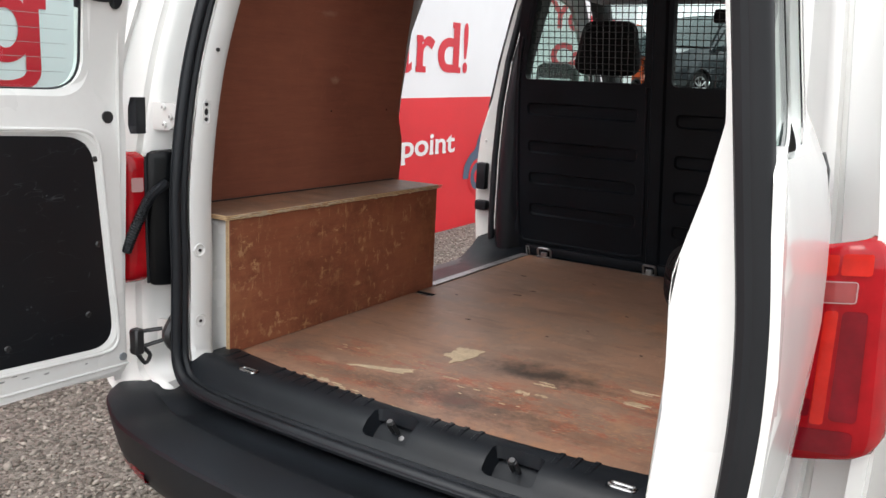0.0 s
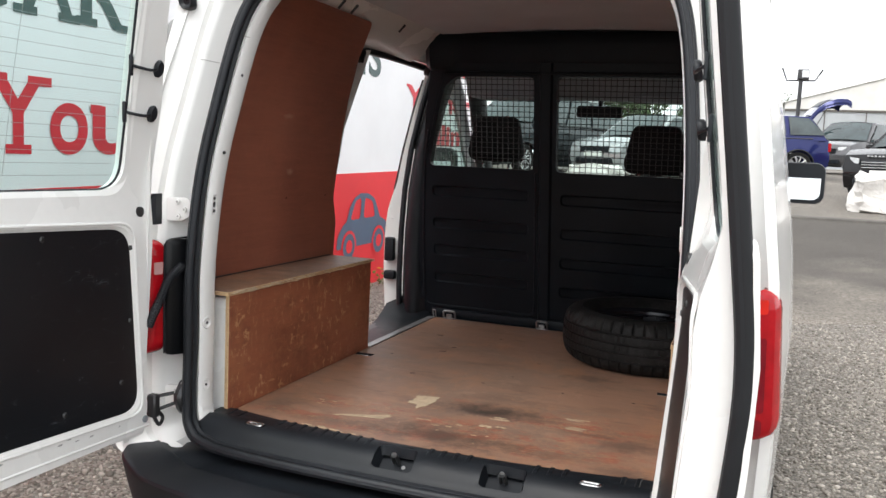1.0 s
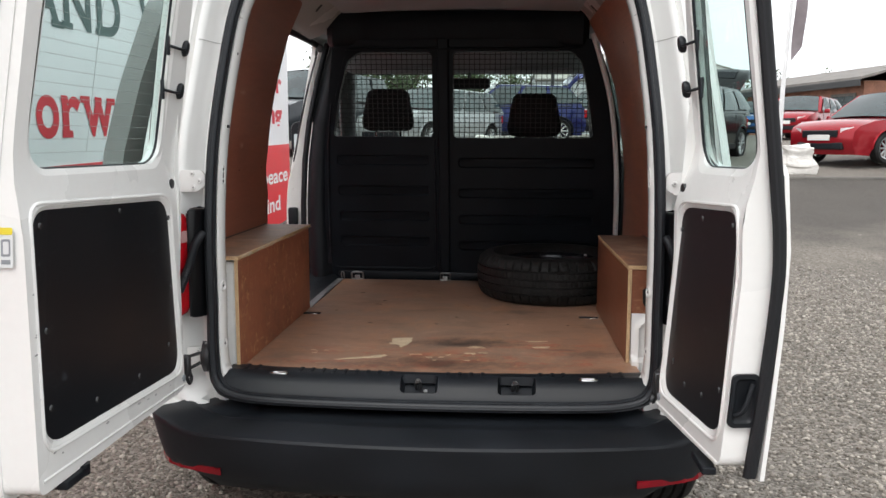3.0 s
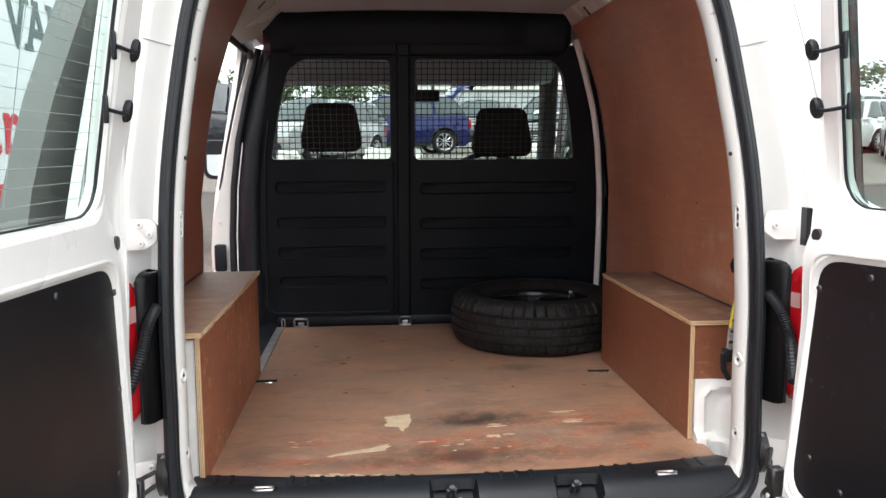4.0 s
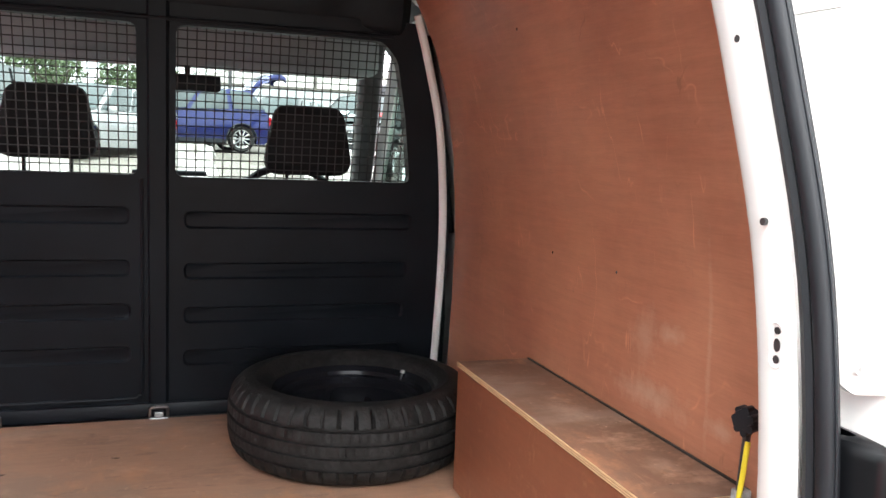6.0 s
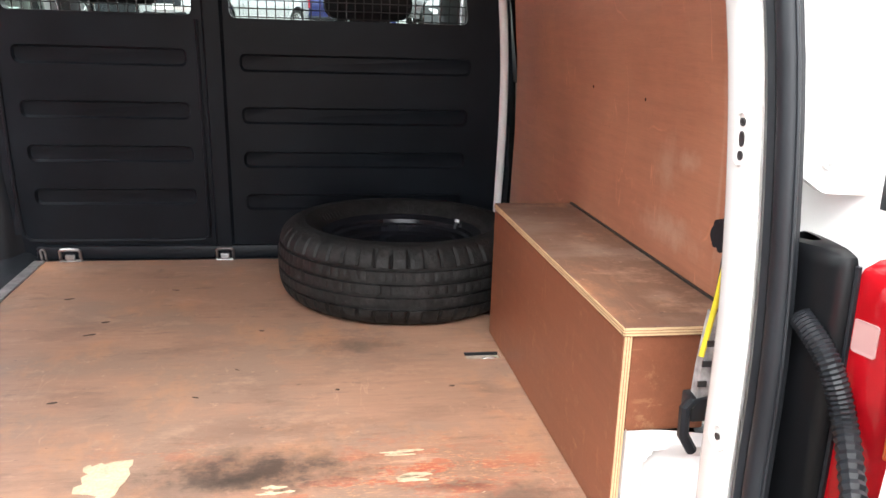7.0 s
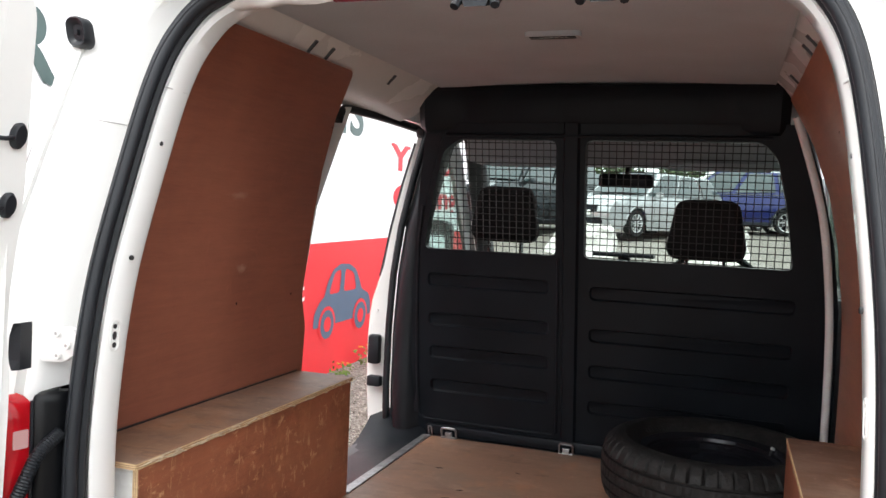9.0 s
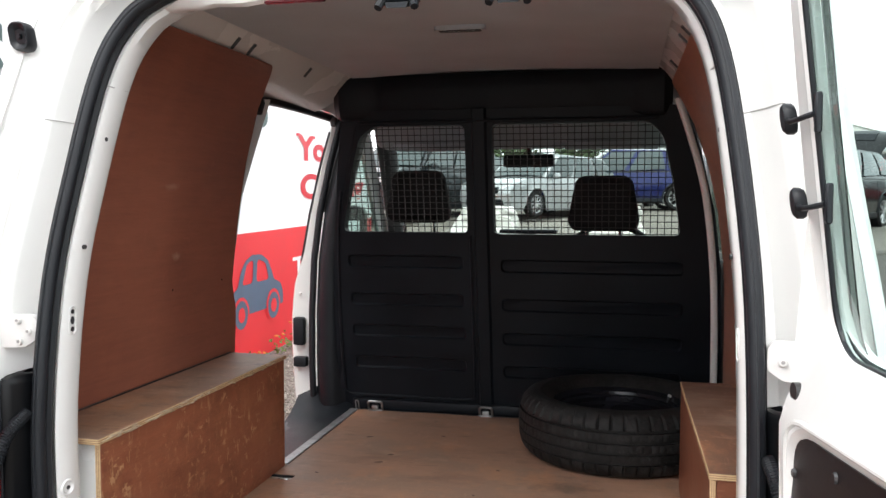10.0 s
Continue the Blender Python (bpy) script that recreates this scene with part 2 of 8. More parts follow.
PLY_FLOOR = stained_ply("worn_floor_ply", (0.345, 0.200, 0.136), (0.250, 0.138, 0.091), (0.335, 0.090, 0.050), grain_axis="x", gloss=0.44, streaks=0.30,
                        flakes=((0.34, 0.40, 0.26, 0.13, 0.95), (-0.28, 0.30, 0.24, 0.08, 0.75), (0.02, 0.25, 0.26, 0.08, 0.9), (-0.12, 0.15, 0.40, 0.08, 0.85), (0.30, 0.20, 0.34, 0.10, 0.9), (-0.42, 0.16, 0.18, 0.06, 0.6), (-0.02, 0.50, 0.16, 0.05, 0.4)),
                        dirt=0.72, scratch=0.7,
                        stains=((0.10, 0.438, 0.19, 0.075, 0.85), (0.03, 0.40, 0.14, 0.055, 0.55), (0.0, 0.17, 0.28, 0.11, 0.72), (0.27, 0.95, 0.11, 0.055, 0.65), (0.48, 0.31, 0.09, 0.06, 0.5), (0.38, 0.36, 0.12, 0.02, 0.45), (-0.30, 0.14, 0.2, 0.05, 0.35), (0.3, 0.16, 0.2, 0.06, 0.4), (-0.5, 0.20, 0.08, 0.1, 0.35), (0.5, 0.12, 0.1, 0.05, 0.4)))
# One ply in two tones; the right board's side-door light is in its colour
PLY_WALL = stained_ply("shaded_varnished_ply", (0.362, 0.130, 0.080), (0.208, 0.067, 0.043), (0.3, 0.1, 0.05), grain_axis="y", gloss=0.36, streaks=0.30, scratch=0.25,
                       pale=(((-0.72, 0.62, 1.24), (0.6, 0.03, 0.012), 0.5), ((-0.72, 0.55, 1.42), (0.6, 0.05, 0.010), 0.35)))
PLY_WALL_R = stained_ply("lit_varnished_ply", (0.525, 0.236, 0.140), (0.320, 0.120, 0.071), (0.3, 0.1, 0.05), grain_axis="y", gloss=0.36, streaks=0.26, scratch=0.6,
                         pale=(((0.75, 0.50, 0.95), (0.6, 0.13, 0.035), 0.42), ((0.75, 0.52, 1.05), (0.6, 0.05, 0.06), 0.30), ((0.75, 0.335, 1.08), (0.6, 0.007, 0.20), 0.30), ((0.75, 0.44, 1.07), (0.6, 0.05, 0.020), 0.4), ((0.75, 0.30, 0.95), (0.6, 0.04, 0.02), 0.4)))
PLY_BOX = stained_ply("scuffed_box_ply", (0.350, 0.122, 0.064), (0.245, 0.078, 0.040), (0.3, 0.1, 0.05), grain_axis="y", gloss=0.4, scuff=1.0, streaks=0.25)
# Darker than the left front: shade from door and pillar is painted in
PLY_BOX_R = stained_ply("shaded_box_ply", (0.250, 0.092, 0.048), (0.175, 0.060, 0.032), (0.3, 0.1, 0.05), grain_axis="y", gloss=0.38, scuff=0.22, streaks=0.25)
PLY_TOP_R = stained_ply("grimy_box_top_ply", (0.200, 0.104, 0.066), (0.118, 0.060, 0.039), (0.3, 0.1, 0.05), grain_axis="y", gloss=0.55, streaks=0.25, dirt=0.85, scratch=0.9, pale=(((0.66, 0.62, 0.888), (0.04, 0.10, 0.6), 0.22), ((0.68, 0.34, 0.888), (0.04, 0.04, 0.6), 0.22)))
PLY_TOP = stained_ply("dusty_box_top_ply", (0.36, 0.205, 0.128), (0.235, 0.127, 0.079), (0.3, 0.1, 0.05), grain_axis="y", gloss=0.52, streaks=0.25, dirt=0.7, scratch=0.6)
PLY_EDGE_DARK = shader("raw_ply_core", (0.30, 0.165, 0.085), rough=0.75, vary=0.2, scale=60, grain=0.2, grain_scale=250)
PLY_EDGE = shader("raw_ply_edge", (0.60, 0.42, 0.235), rough=0.75, vary=0.15, scale=60, grain=0.16, grain_scale=250, stretch=(1, 1, 6))
HARDBOARD = stained_ply("black_hardboard", (0.0060, 0.0072, 0.0095), (0.0042, 0.0052, 0.0072), (0, 0, 0), gloss=0.36, streaks=0.1, scuff=0.30, mark=(0.26, 0.28, 0.31))
DUSTY_CUP = shader("dusty_pressed_steel", (0.40, 0.35, 0.29), rough=0.75, vary=0.3, scale=40, grain=0.3, grain_scale=300)
BARE_WOOD = shader("bare_torn_veneer", (0.56, 0.44, 0.30), rough=0.7, vary=0.12, scale=30, grain=0.25, grain_scale=200)


# ---- geometry helpers ----
def part(name, bm, material, parent=None, label="", smooth=False, kind=""):
    """One mesh object from a bmesh, under its thing or part."""
    bmesh.ops.recalc_face_normals(bm, faces=bm.faces)
    me = bpy.data.meshes.new(name)
    bm.to_mesh(me)
    bm.free()
    for mt in material if isinstance(material, (list, tuple)) else (material,):
        me.materials.append(mt)
    if smooth:
        me.polygons.foreach_set("use_smooth", [True] * len(me.polygons))
        me.set_sharp_from_angle(angle=radians(38))
    ob = new(name, me)
    ob.parent = parent
    return tagged(ob, label, kind=kind)


def thing(name, label, category, group="", kind="", at=(0, 0, 0)):
    e = new(name)
    e.location = at
    e.empty_display_size = 0.1
    return tagged(e, label, category, group, kind)


def box(bm, lo, hi, bevel=0.0, seg=2):
    v = [bm.verts.new((x, y, z)) for x in (lo[0], hi[0]) for y in (lo[1], hi[1]) for z in (lo[2], hi[2])]
    fs = [bm.faces.new([v[i] for i in q]) for q in ((0, 1, 3, 2), (4, 6, 7, 5), (0, 4, 5, 1), (2, 3, 7, 6), (0, 2, 6, 4), (1, 5, 7, 3))]
    if bevel:
        es = {e for f in fs for e in f.edges}
        bmesh.ops.bevel(bm, geom=list(es), offset=bevel, segments=seg, profile=0.5, affect="EDGES")
    return bm


def tube(bm, pts, r, seg=10, closed=False, flat=None):
    """A tube along points; r one radius or one a point; flat=(a, b) gives an oval section turned to the path's plane."""
    pts = [Vector(p) for p in pts]
    k = len(pts)
    rings = []
    up = None
    for i, p in enumerate(pts):
        a = pts[(i - 1) % k] if closed or i else pts[0]
        b = pts[(i + 1) % k] if closed or i < k - 1 else pts[-1]
        d = (b - a).normalized()
        if up is None:
            up = Vector((0, 0, 1)) if abs(d.z) < 0.9 else Vector((0, 1, 0))
        side = d.cross(up).normalized()
        up = side.cross(d).normalized()
        rr = r[i] if isinstance(r, (list, tuple)) else r
        rings.append([bm.verts.new(p + side * (math.cos(t) * rr) + up * (math.sin(t) * rr)) for t in [2 * math.pi * j / seg for j in range(seg)]])
    for i in range(k if closed else k - 1):
        A, B = rings[i], rings[(i + 1) % k]
        for j in range(seg):
            bm.faces.new((A[j], A[(j + 1) % seg], B[(j + 1) % seg], B[j]))
    if not closed:
        bm.faces.new(rings[0][::-1])
        bm.faces.new(rings[-1])
    return bm


def smooth_path(pts, n=6, closed=False):
    """Catmull-Rom through points."""
    P = [Vector(p) for p in pts]
    out = []
    k = len(P)
    for i in range(k if closed else k - 1):
        p0 = P[(i - 1) % k] if closed or i else P[0]
        p1, p2 = P[i], P[(i + 1) % k]
        p3 = P[(i + 2) % k] if closed or i < k - 2 else P[-1]
        for j in range(n):
            t = j / n
            out.append(0.5 * ((2 * p1) + (p2 - p0) * t + (2 * p0 - 5 * p1 + 4 * p2 - p3) * t * t + (3 * p1 - p0 - 3 * p2 + p3) * t ** 3))
    if not closed:
        out.append(P[-1])
    return out


def rrect(x0, y0, x1, y1, r=0.02, n=4):
    """Rounded rectangle, counter-clockwise; r one radius or four (bl, br, tr, tl)."""
    rs = r if isinstance(r, (list, tuple)) else (r,) * 4
    out = []
    for (cx, cy), a0, q in (((x0 + rs[0], y0 + rs[0]), 180, rs[0]), ((x1 - rs[1], y0 + rs[1]), 270, rs[1]), ((x1 - rs[2], y1 - rs[2]), 0, rs[2]), ((x0 + rs[3], y1 - rs[3]), 90, rs[3])):
        for j in range(n + 1):
            a = radians(a0 + 90 * j / n)
            out.append((cx + q * math.cos(a), cy + q * math.sin(a)))
    return out


def round_poly(pts, r=0.02, n=4):
    """A polygon with rounded corners."""
    out = []
    k = len(pts)
    for i in range(k):
        p, a, b = Vector(pts[i]), Vector(pts[i - 1]), Vector(pts[(i + 1) % k])
        da, db = (a - p), (b - p)
        q = min(r, da.length * 0.45, db.length * 0.45)
        s, e = p + da.normalized() * q, p + db.normalized() * q
        for j in range(n + 1):
            t = j / n
            out.append(tuple((1 - t) ** 2 * s + 2 * t * (1 - t) * p + t * t * e))
    return out


def plate(bm, outer, holes, to3d, depth, dense=0.0):
    """A flat or bent plate with holes: 2D loops, to3d(u, v, w) places them; w runs from 0 (face) to depth (back)."""
    from mathutils.geometry import delaunay_2d_cdt
    loops = [outer, *holes]
    pts, edges = [], []
    for lp in loops:
        if dense:
            fine = []
            for i in range(len(lp)):
                a, b = Vector(lp[i]), Vector(lp[(i + 1) % len(lp)])
                m = max(1, int((b - a).length / dense))
                fine += [tuple(a + (b - a) * (j / m)) for j in range(m)]
            lp = fine
        s = len(pts)
        pts += [Vector(p[:2]) for p in lp]
        edges += [(s + i, s + (i + 1) % len(lp)) for i in range(len(lp))]

    def inside(p, lp):
        c = False
        for i in range(len(lp)):
            (x1, y1), (x2, y2) = lp[i][:2], lp[i - 1][:2]
            if (y1 > p[1]) != (y2 > p[1]) and p[0] < (x2 - x1) * (p[1] - y1) / (y2 - y1) + x1:
                c = not c
        return c

    if dense:
        us, vs = [p[0] for p in outer], [p[1] for p in outer]
        u = min(us) + dense
        while u < max(us):
            v = min(vs) + dense
            while v < max(vs):
                if inside((u, v), outer) and not any(inside((u, v), h) for h in holes):
                    pts.append(Vector((u, v)))
                v += dense
            u += dense
    vs2, es2, fs2 = delaunay_2d_cdt(pts, edges, [], 0, 1e-6)[:3]
    keep = []
    for f in fs2:
        c = sum((vs2[i] for i in f), Vector((0, 0))) / len(f)
        if inside(c, outer) and not any(inside(c, h) for h in holes):
            keep.append(f)
    front = [bm.verts.new(to3d(v.x, v.y, 0.0)) for v in vs2]
    back = [bm.verts.new(to3d(v.x, v.y, depth)) for v in vs2] if depth else None
    count = {}
    for f in keep:
        bm.faces.new([front[i] for i in f])
        if back:
            bm.faces.new([back[i] for i in reversed(f)])
        for i in range(len(f)):
            e = (f[i], f[(i + 1) % len(f)])
            count[e] = count.get(e, 0) + 1
    if back:
        for a, b in list(count):
            if (b, a) not in count:
                bm.faces.new((front[b], front[a], back[a], back[b]))
    bmesh.ops.delete(bm, geom=[v for v in bm.verts if not v.link_faces], context="VERTS")
    return bm


def loft(bm, loops, closed=True, cap=False):
    """Quads between loops of equal length."""
    R = [[bm.verts.new(p) for p in lp] for lp in loops]
    m = len(R[0])
    for A, B in zip(R, R[1:]):
        for j in range(m if closed else m - 1):
            bm.faces.new((A[j], A[(j + 1) % m], B[(j + 1) % m], B[j]))
    if cap:
        bm.faces.new(R[0][::-1])
        bm.faces.new(R[-1])
    return bm


def refine(loop, step=0.05):
    """A 2D loop with its long edges cut into short ones."""
    out_ = []
    for i in range(len(loop)):
        p, q = Vector(loop[i]), Vector(loop[(i + 1) % len(loop)])
        m = max(1, int((q - p).length / step))
        out_ += [tuple(p + (q - p) * (j / m)) for j in range(m)]
    return out_


def dip(bm, loop, to3d, rim, depth):
    """A pressed pocket: from a loop in a plate's face down to a smaller floor."""
    c = sum((Vector(p[:2]) for p in loop), Vector((0, 0))) / len(loop)
    us, vs = [p[0] for p in loop], [p[1] for p in loop]
    hu, hv = (max(us) - min(us)) / 2, (max(vs) - min(vs)) / 2
    def shrink(k):
        return [(c.x + (p[0] - c.x) * (hu - k) / hu, c.y + (p[1] - c.y) * (hv - k) / hv) for p in loop]
    loops = [[to3d(u, v, 0) for u, v in loop], [to3d(u, v, depth * 0.5) for u, v in shrink(rim * 0.35)], [to3d(u, v, depth) for u, v in shrink(rim)]]
    R = [[bm.verts.new(p) for p in lp] for lp in loops]
    for A, B in zip(R, R[1:]):
        for j in range(len(A)):
            bm.faces.new((A[j], A[(j + 1) % len(A)], B[(j + 1) % len(A)], B[j]))
    bm.faces.new(R[-1])
    bmesh.ops.remove_doubles(bm, verts=bm.verts, dist=1e-5)
    return bm


def disc(bm, c, axis, r, h, seg=16, r2=None):
    """A short cylinder or cone from c along axis."""
    c, a = Vector(c), Vector(axis).normalized()
    s = a.orthogonal().normalized()
    t = a.cross(s)
    r2 = r if r2 is None else r2
    loops = [[c + a * (h * k) + (s * math.cos(q) + t * math.sin(q)) * rr for q in [2 * math.pi * j / seg for j in range(seg)]] for k, rr in ((0, r), (1, r2))]
    return loft(bm, loops, cap=True)


def lathe(bm, profile, c, axis, seg=48):
    """A ring of revolution: profile of (radius, height), closed, round an axis."""
    c, a = Vector(c), Vector(axis).normalized()
    s = a.orthogonal().normalized()
    t = a.cross(s)
    rings = [[bm.verts.new(c + a * h + (s * math.cos(q) + t * math.sin(q)) * r) for r, h in profile] for q in [2 * math.pi * j / seg for j in range(seg)]]
    m = len(profile)
    for i in range(seg):
        A, B = rings[i], rings[(i + 1) % seg]
        for j in range(m):
            bm.faces.new((A[j], A[(j + 1) % m], B[(j + 1) % m], B[j]))
    return bm


def interp(x, table):
    for (x0, y0), (x1, y1) in zip(table, table[1:]):
        if x <= x1:
            return y0 + (y1 - y0) * max(0.0, (x - x0)) / (x1 - x0)
    return table[-1][1]


BM = bmesh.new

# ---- the van: y runs forward from the load sill, x to the right ----
FLOOR, GROUND_Z = 0.585, 0.03
van = thing("van", "white panel van with rear and side doors open on gravel", "van")


def skin_x(z):
    return interp(z, ((0.2, 0.83), (0.5, 0.865), (0.9, 0.875), (1.1, 0.862), (1.3, 0.832), (1.5, 0.80), (1.7, 0.765), (1.8, 0.735), (1.87, 0.64)))


def side_x(y, z):
    k = min(1.0, max(0.0, (1.25 - y) / 1.37))
    f = min(1.0, max(0.0, (y - 3.2) / 0.9))
    return skin_x(z) - 0.072 * k * k - 0.16 * f * f


def rear_y(z):
    return interp(z, ((0.4, -0.10), (0.6, -0.12), (1.1, -0.12), (1.26, -0.09), (1.47, -0.03), (1.66, 0.03), (1.8, 0.075)))


def arch(cy, cz, r, a0, a1, n=12):
    return [(cy + r * math.cos(radians(a0 + (a1 - a0) * j / n)), cz + r * math.sin(radians(a0 + (a1 - a0) * j / n))) for j in range(n + 1)]


side_outline = ([(rear_y(0.52), 0.52), (0.16, 0.505), (0.19, 0.31)] + arch(0.56, 0.32, 0.36, 180, 0) + [(1.2, 0.27), (2.6, 0.27)] + arch(3.24, 0.32, 0.36, 180, 0)
                + [(3.95, 0.30), (4.08, 0.5), (4.06, 0.72), (3.85, 0.92), (3.5, 1.04), (3.05, 1.12), (2.42, 1.66), (2.25, 1.765), (1.9, 1.80), (0.075, 1.80)]
                + [(rear_y(z), z) for z in (1.7, 1.6, 1.5, 1.4, 1.3, 1.2, 1.1, 1.0, 0.8, 0.6)])
cab_window = round_poly([(1.97, 1.17), (2.86, 1.15), (2.34, 1.60), (1.97, 1.66)], 0.05)
side_opening = round_poly([(0.985, 0.50), (1.74, 0.50), (1.77, 0.93), (1.82, 1.19), (1.885, 1.44), (1.90, 1.735), (1.14, 1.735), (1.05, 1.64), (0.985, 1.35)], 0.07)
for sgn, holes in ((1, [cab_window]), (-1, [cab_window, side_opening])):
    part("side_panel", plate(BM(), side_outline, holes, lambda u, v, w, s=sgn: (s * (side_x(u, v) - w), u, v), 0.02, dense=0.09), WHITE, van, "white painted steel side panel", smooth=True)
    part("side_window", plate(BM(), cab_window, [], lambda u, v, w, s=sgn: (s * (side_x(u, v) - 0.012 - w), u, v), 0.004, dense=0.2), CAB_GLASS, van).visible_shadow = False

PILLAR_TRIM = shader("grey_cab_trim", (0.075, 0.078, 0.080), rough=0.7, vary=0.08, scale=6)

# roof, windscreen, bonnet and nose
bm = BM()
rows = []
for y in [rear_y(1.8) + 0.012] + [0.25 * i for i in range(1, 9)] + [2.25]:
    xs = [-0.735 + 1.47 * i / 16 for i in range(17)]
    rows.append([(x, y + 0.02 * (1 - (x / 0.735) ** 2) * (1 if y > 1 else -1), 1.80 + 0.095 * (1 - abs(x / 0.735) ** 2.6)) for x in xs])
loft(bm, rows, closed=False)
loft(bm, [[(x, y, z - 0.018) for x, y, z in r] for r in rows], closed=False)
part("roof", bm, WHITE, van, smooth=True)
bm = BM()
rows = []
for k in range(9):
    t = k / 8
    y, z, w = 2.27 + 0.80 * t, 1.79 - 0.66 * t, 0.64 + 0.14 * t
    rows.append([(w * (i / 8 - 1), y + 0.16 * t * (1 - (i / 8 - 1) ** 2), z + 0.05 * (1 - t) * (1 - (i / 8 - 1) ** 2)) for i in range(17)])
part("windscreen", loft(bm, rows, closed=False), CAB_GLASS, van, smooth=True).visible_shadow = False
bm = BM()
rows = []
for y, z, w in ((3.05, 1.115, 0.80), (3.3, 1.08, 0.79), (3.6, 1.01, 0.77), (3.85, 0.915, 0.73), (4.04, 0.74, 0.70), (4.09, 0.5, 0.70), (4.0, 0.3, 0.68)):
    rows.append([(w * (i / 8 - 1), y + 0.14 * (1 - (i / 8 - 1) ** 2) * (y > 3.2), z + 0.05 * (1 - (i / 8 - 1) ** 2)) for i in range(17)])
part("bonnet", loft(bm, rows, closed=False), WHITE, van, smooth=True)
for s in (-1, 1):
    bm = tube(BM(), [(s * 0.655, 2.27, 1.775), (s * 0.70, 2.5, 1.62), (s * 0.755, 2.8, 1.36), (s * 0.80, 3.08, 1.12)], 0.048, 10)
    part("a_pillar", bm, PILLAR_TRIM, van, smooth=True)
bm = BM()
box(bm, (-0.66, 0.15, 0.24), (0.66, 3.9, 0.30), 0.02)
part("underbody", bm, DARK_STEEL, van)

# ---- rear frame round the load opening ----
SEAL = [(0, 0.537, -0.060), (0.40, 0.541, -0.056), (0.55, 0.553, -0.047), (0.598, 0.586, -0.039), (0.610, 0.65, -0.035), (0.611, 0.80, -0.03), (0.610, 1.0, -0.03), (0.604, 1.24, 0.0),
        (0.586, 1.45, 0.05), (0.56, 1.62, 0.09), (0.525, 1.71, 0.115), (0.47, 1.762, 0.13), (0.36, 1.793, 0.14), (0, 1.82, 0.15)]
EDGE = [(0, 0.46, -0.06), (0.42, 0.46, -0.08), (0.62, 0.46, -0.10), (0.80, 0.50, -0.105), (0.80, 0.62, -0.118), (0.805, 0.80, -0.118), (0.80, 1.0, -0.118), (0.768, 1.26, -0.088),
        (0.742, 1.47, -0.034), (0.722, 1.66, 0.018), (0.700, 1.76, 0.045), (0.63, 1.835, 0.062), (0.45, 1.868, 0.066), (0, 1.890, 0.064)]


def ring(half):
    """Both halves of a loop given from the bottom middle to the top middle, as (x, z, y)."""
    full = [(x, y, z) for x, z, y in half] + [(-x, y, z) for x, z, y in half[-2:0:-1]]
    return smooth_path(full, 5, closed=True)


seal_loop, edge_loop = ring(SEAL), ring(EDGE)
mid = Vector((0, 0, 1.15))


def shifted(loop, k, dy):
    return [Vector((p.x * k, p.y + dy, mid.z + (p.z - mid.z) * k)) for p in loop]


def fold(k, dy):
    """A line of the pillar pressing, a share k of the way from the seal to the outer edge."""
    return [a * (1 - k) + b * k + Vector((0, dy, 0)) for a, b in zip(seal_loop, edge_loop)]


bm = BM()
loft(bm, [edge_loop, fold(0.90, 0.003), fold(0.80, 0.006), fold(0.70, 0.008), fold(0.635, 0.008), fold(0.61, 0.020), fold(0.575, 0.022), fold(0.55, 0.006), fold(0.50, 0.004), fold(0.43, 0.012), fold(0.37, 0.038), fold(0.24, 0.046), fold(0.14, 0.036),
          shifted(seal_loop, 1.012, 0.012), shifted(seal_loop, 0.988, 0.004), shifted(seal_loop, 0.978, 0.012), shifted(seal_loop, 0.975, 0.052), shifted(seal_loop, 0.985, 0.066), shifted(seal_loop, 1.12, 0.075)])
for v in bm.verts:
    if v.co.z < 0.600 and abs(v.co.x) < 0.625 and v.co.y > -0.092:
        v.co.z -= 0.078
part("rear_frame", bm, WHITE, van, "white painted door frame with seam joints", smooth=True)
bm = tube(BM(), shifted(seal_loop, 1.008, -0.026), 0.0125, 12, closed=True)
tube(bm, shifted(seal_loop, 1.018, -0.012), 0.011, 8, closed=True)
for k_, dy_ in ((1.021, -0.0335), (1.009, -0.0385)):
    tube(bm, shifted(seal_loop, k_, dy_), 0.0023, 6, closed=True)
tube(bm, shifted(seal_loop, 1.002, -0.008), 0.010, 8, closed=True)
part("door_seal", bm, RUBBER, van, "black rubber door seal round the load opening", smooth=True)

# holes and bolts in the pillars: three in a pressed oval, single ones above, cupped bolts below
def pillar_face(s_, y, z, out_by):
    """On the inner flank of a rear pillar, out_by proud of it."""
    x_ = interp(z, ((0.60, 0.5985), (0.9, 0.5965), (1.16, 0.5945), (1.30, 0.5835), (1.50, 0.568)))
    return (s_ * (x_ - out_by), y, z)


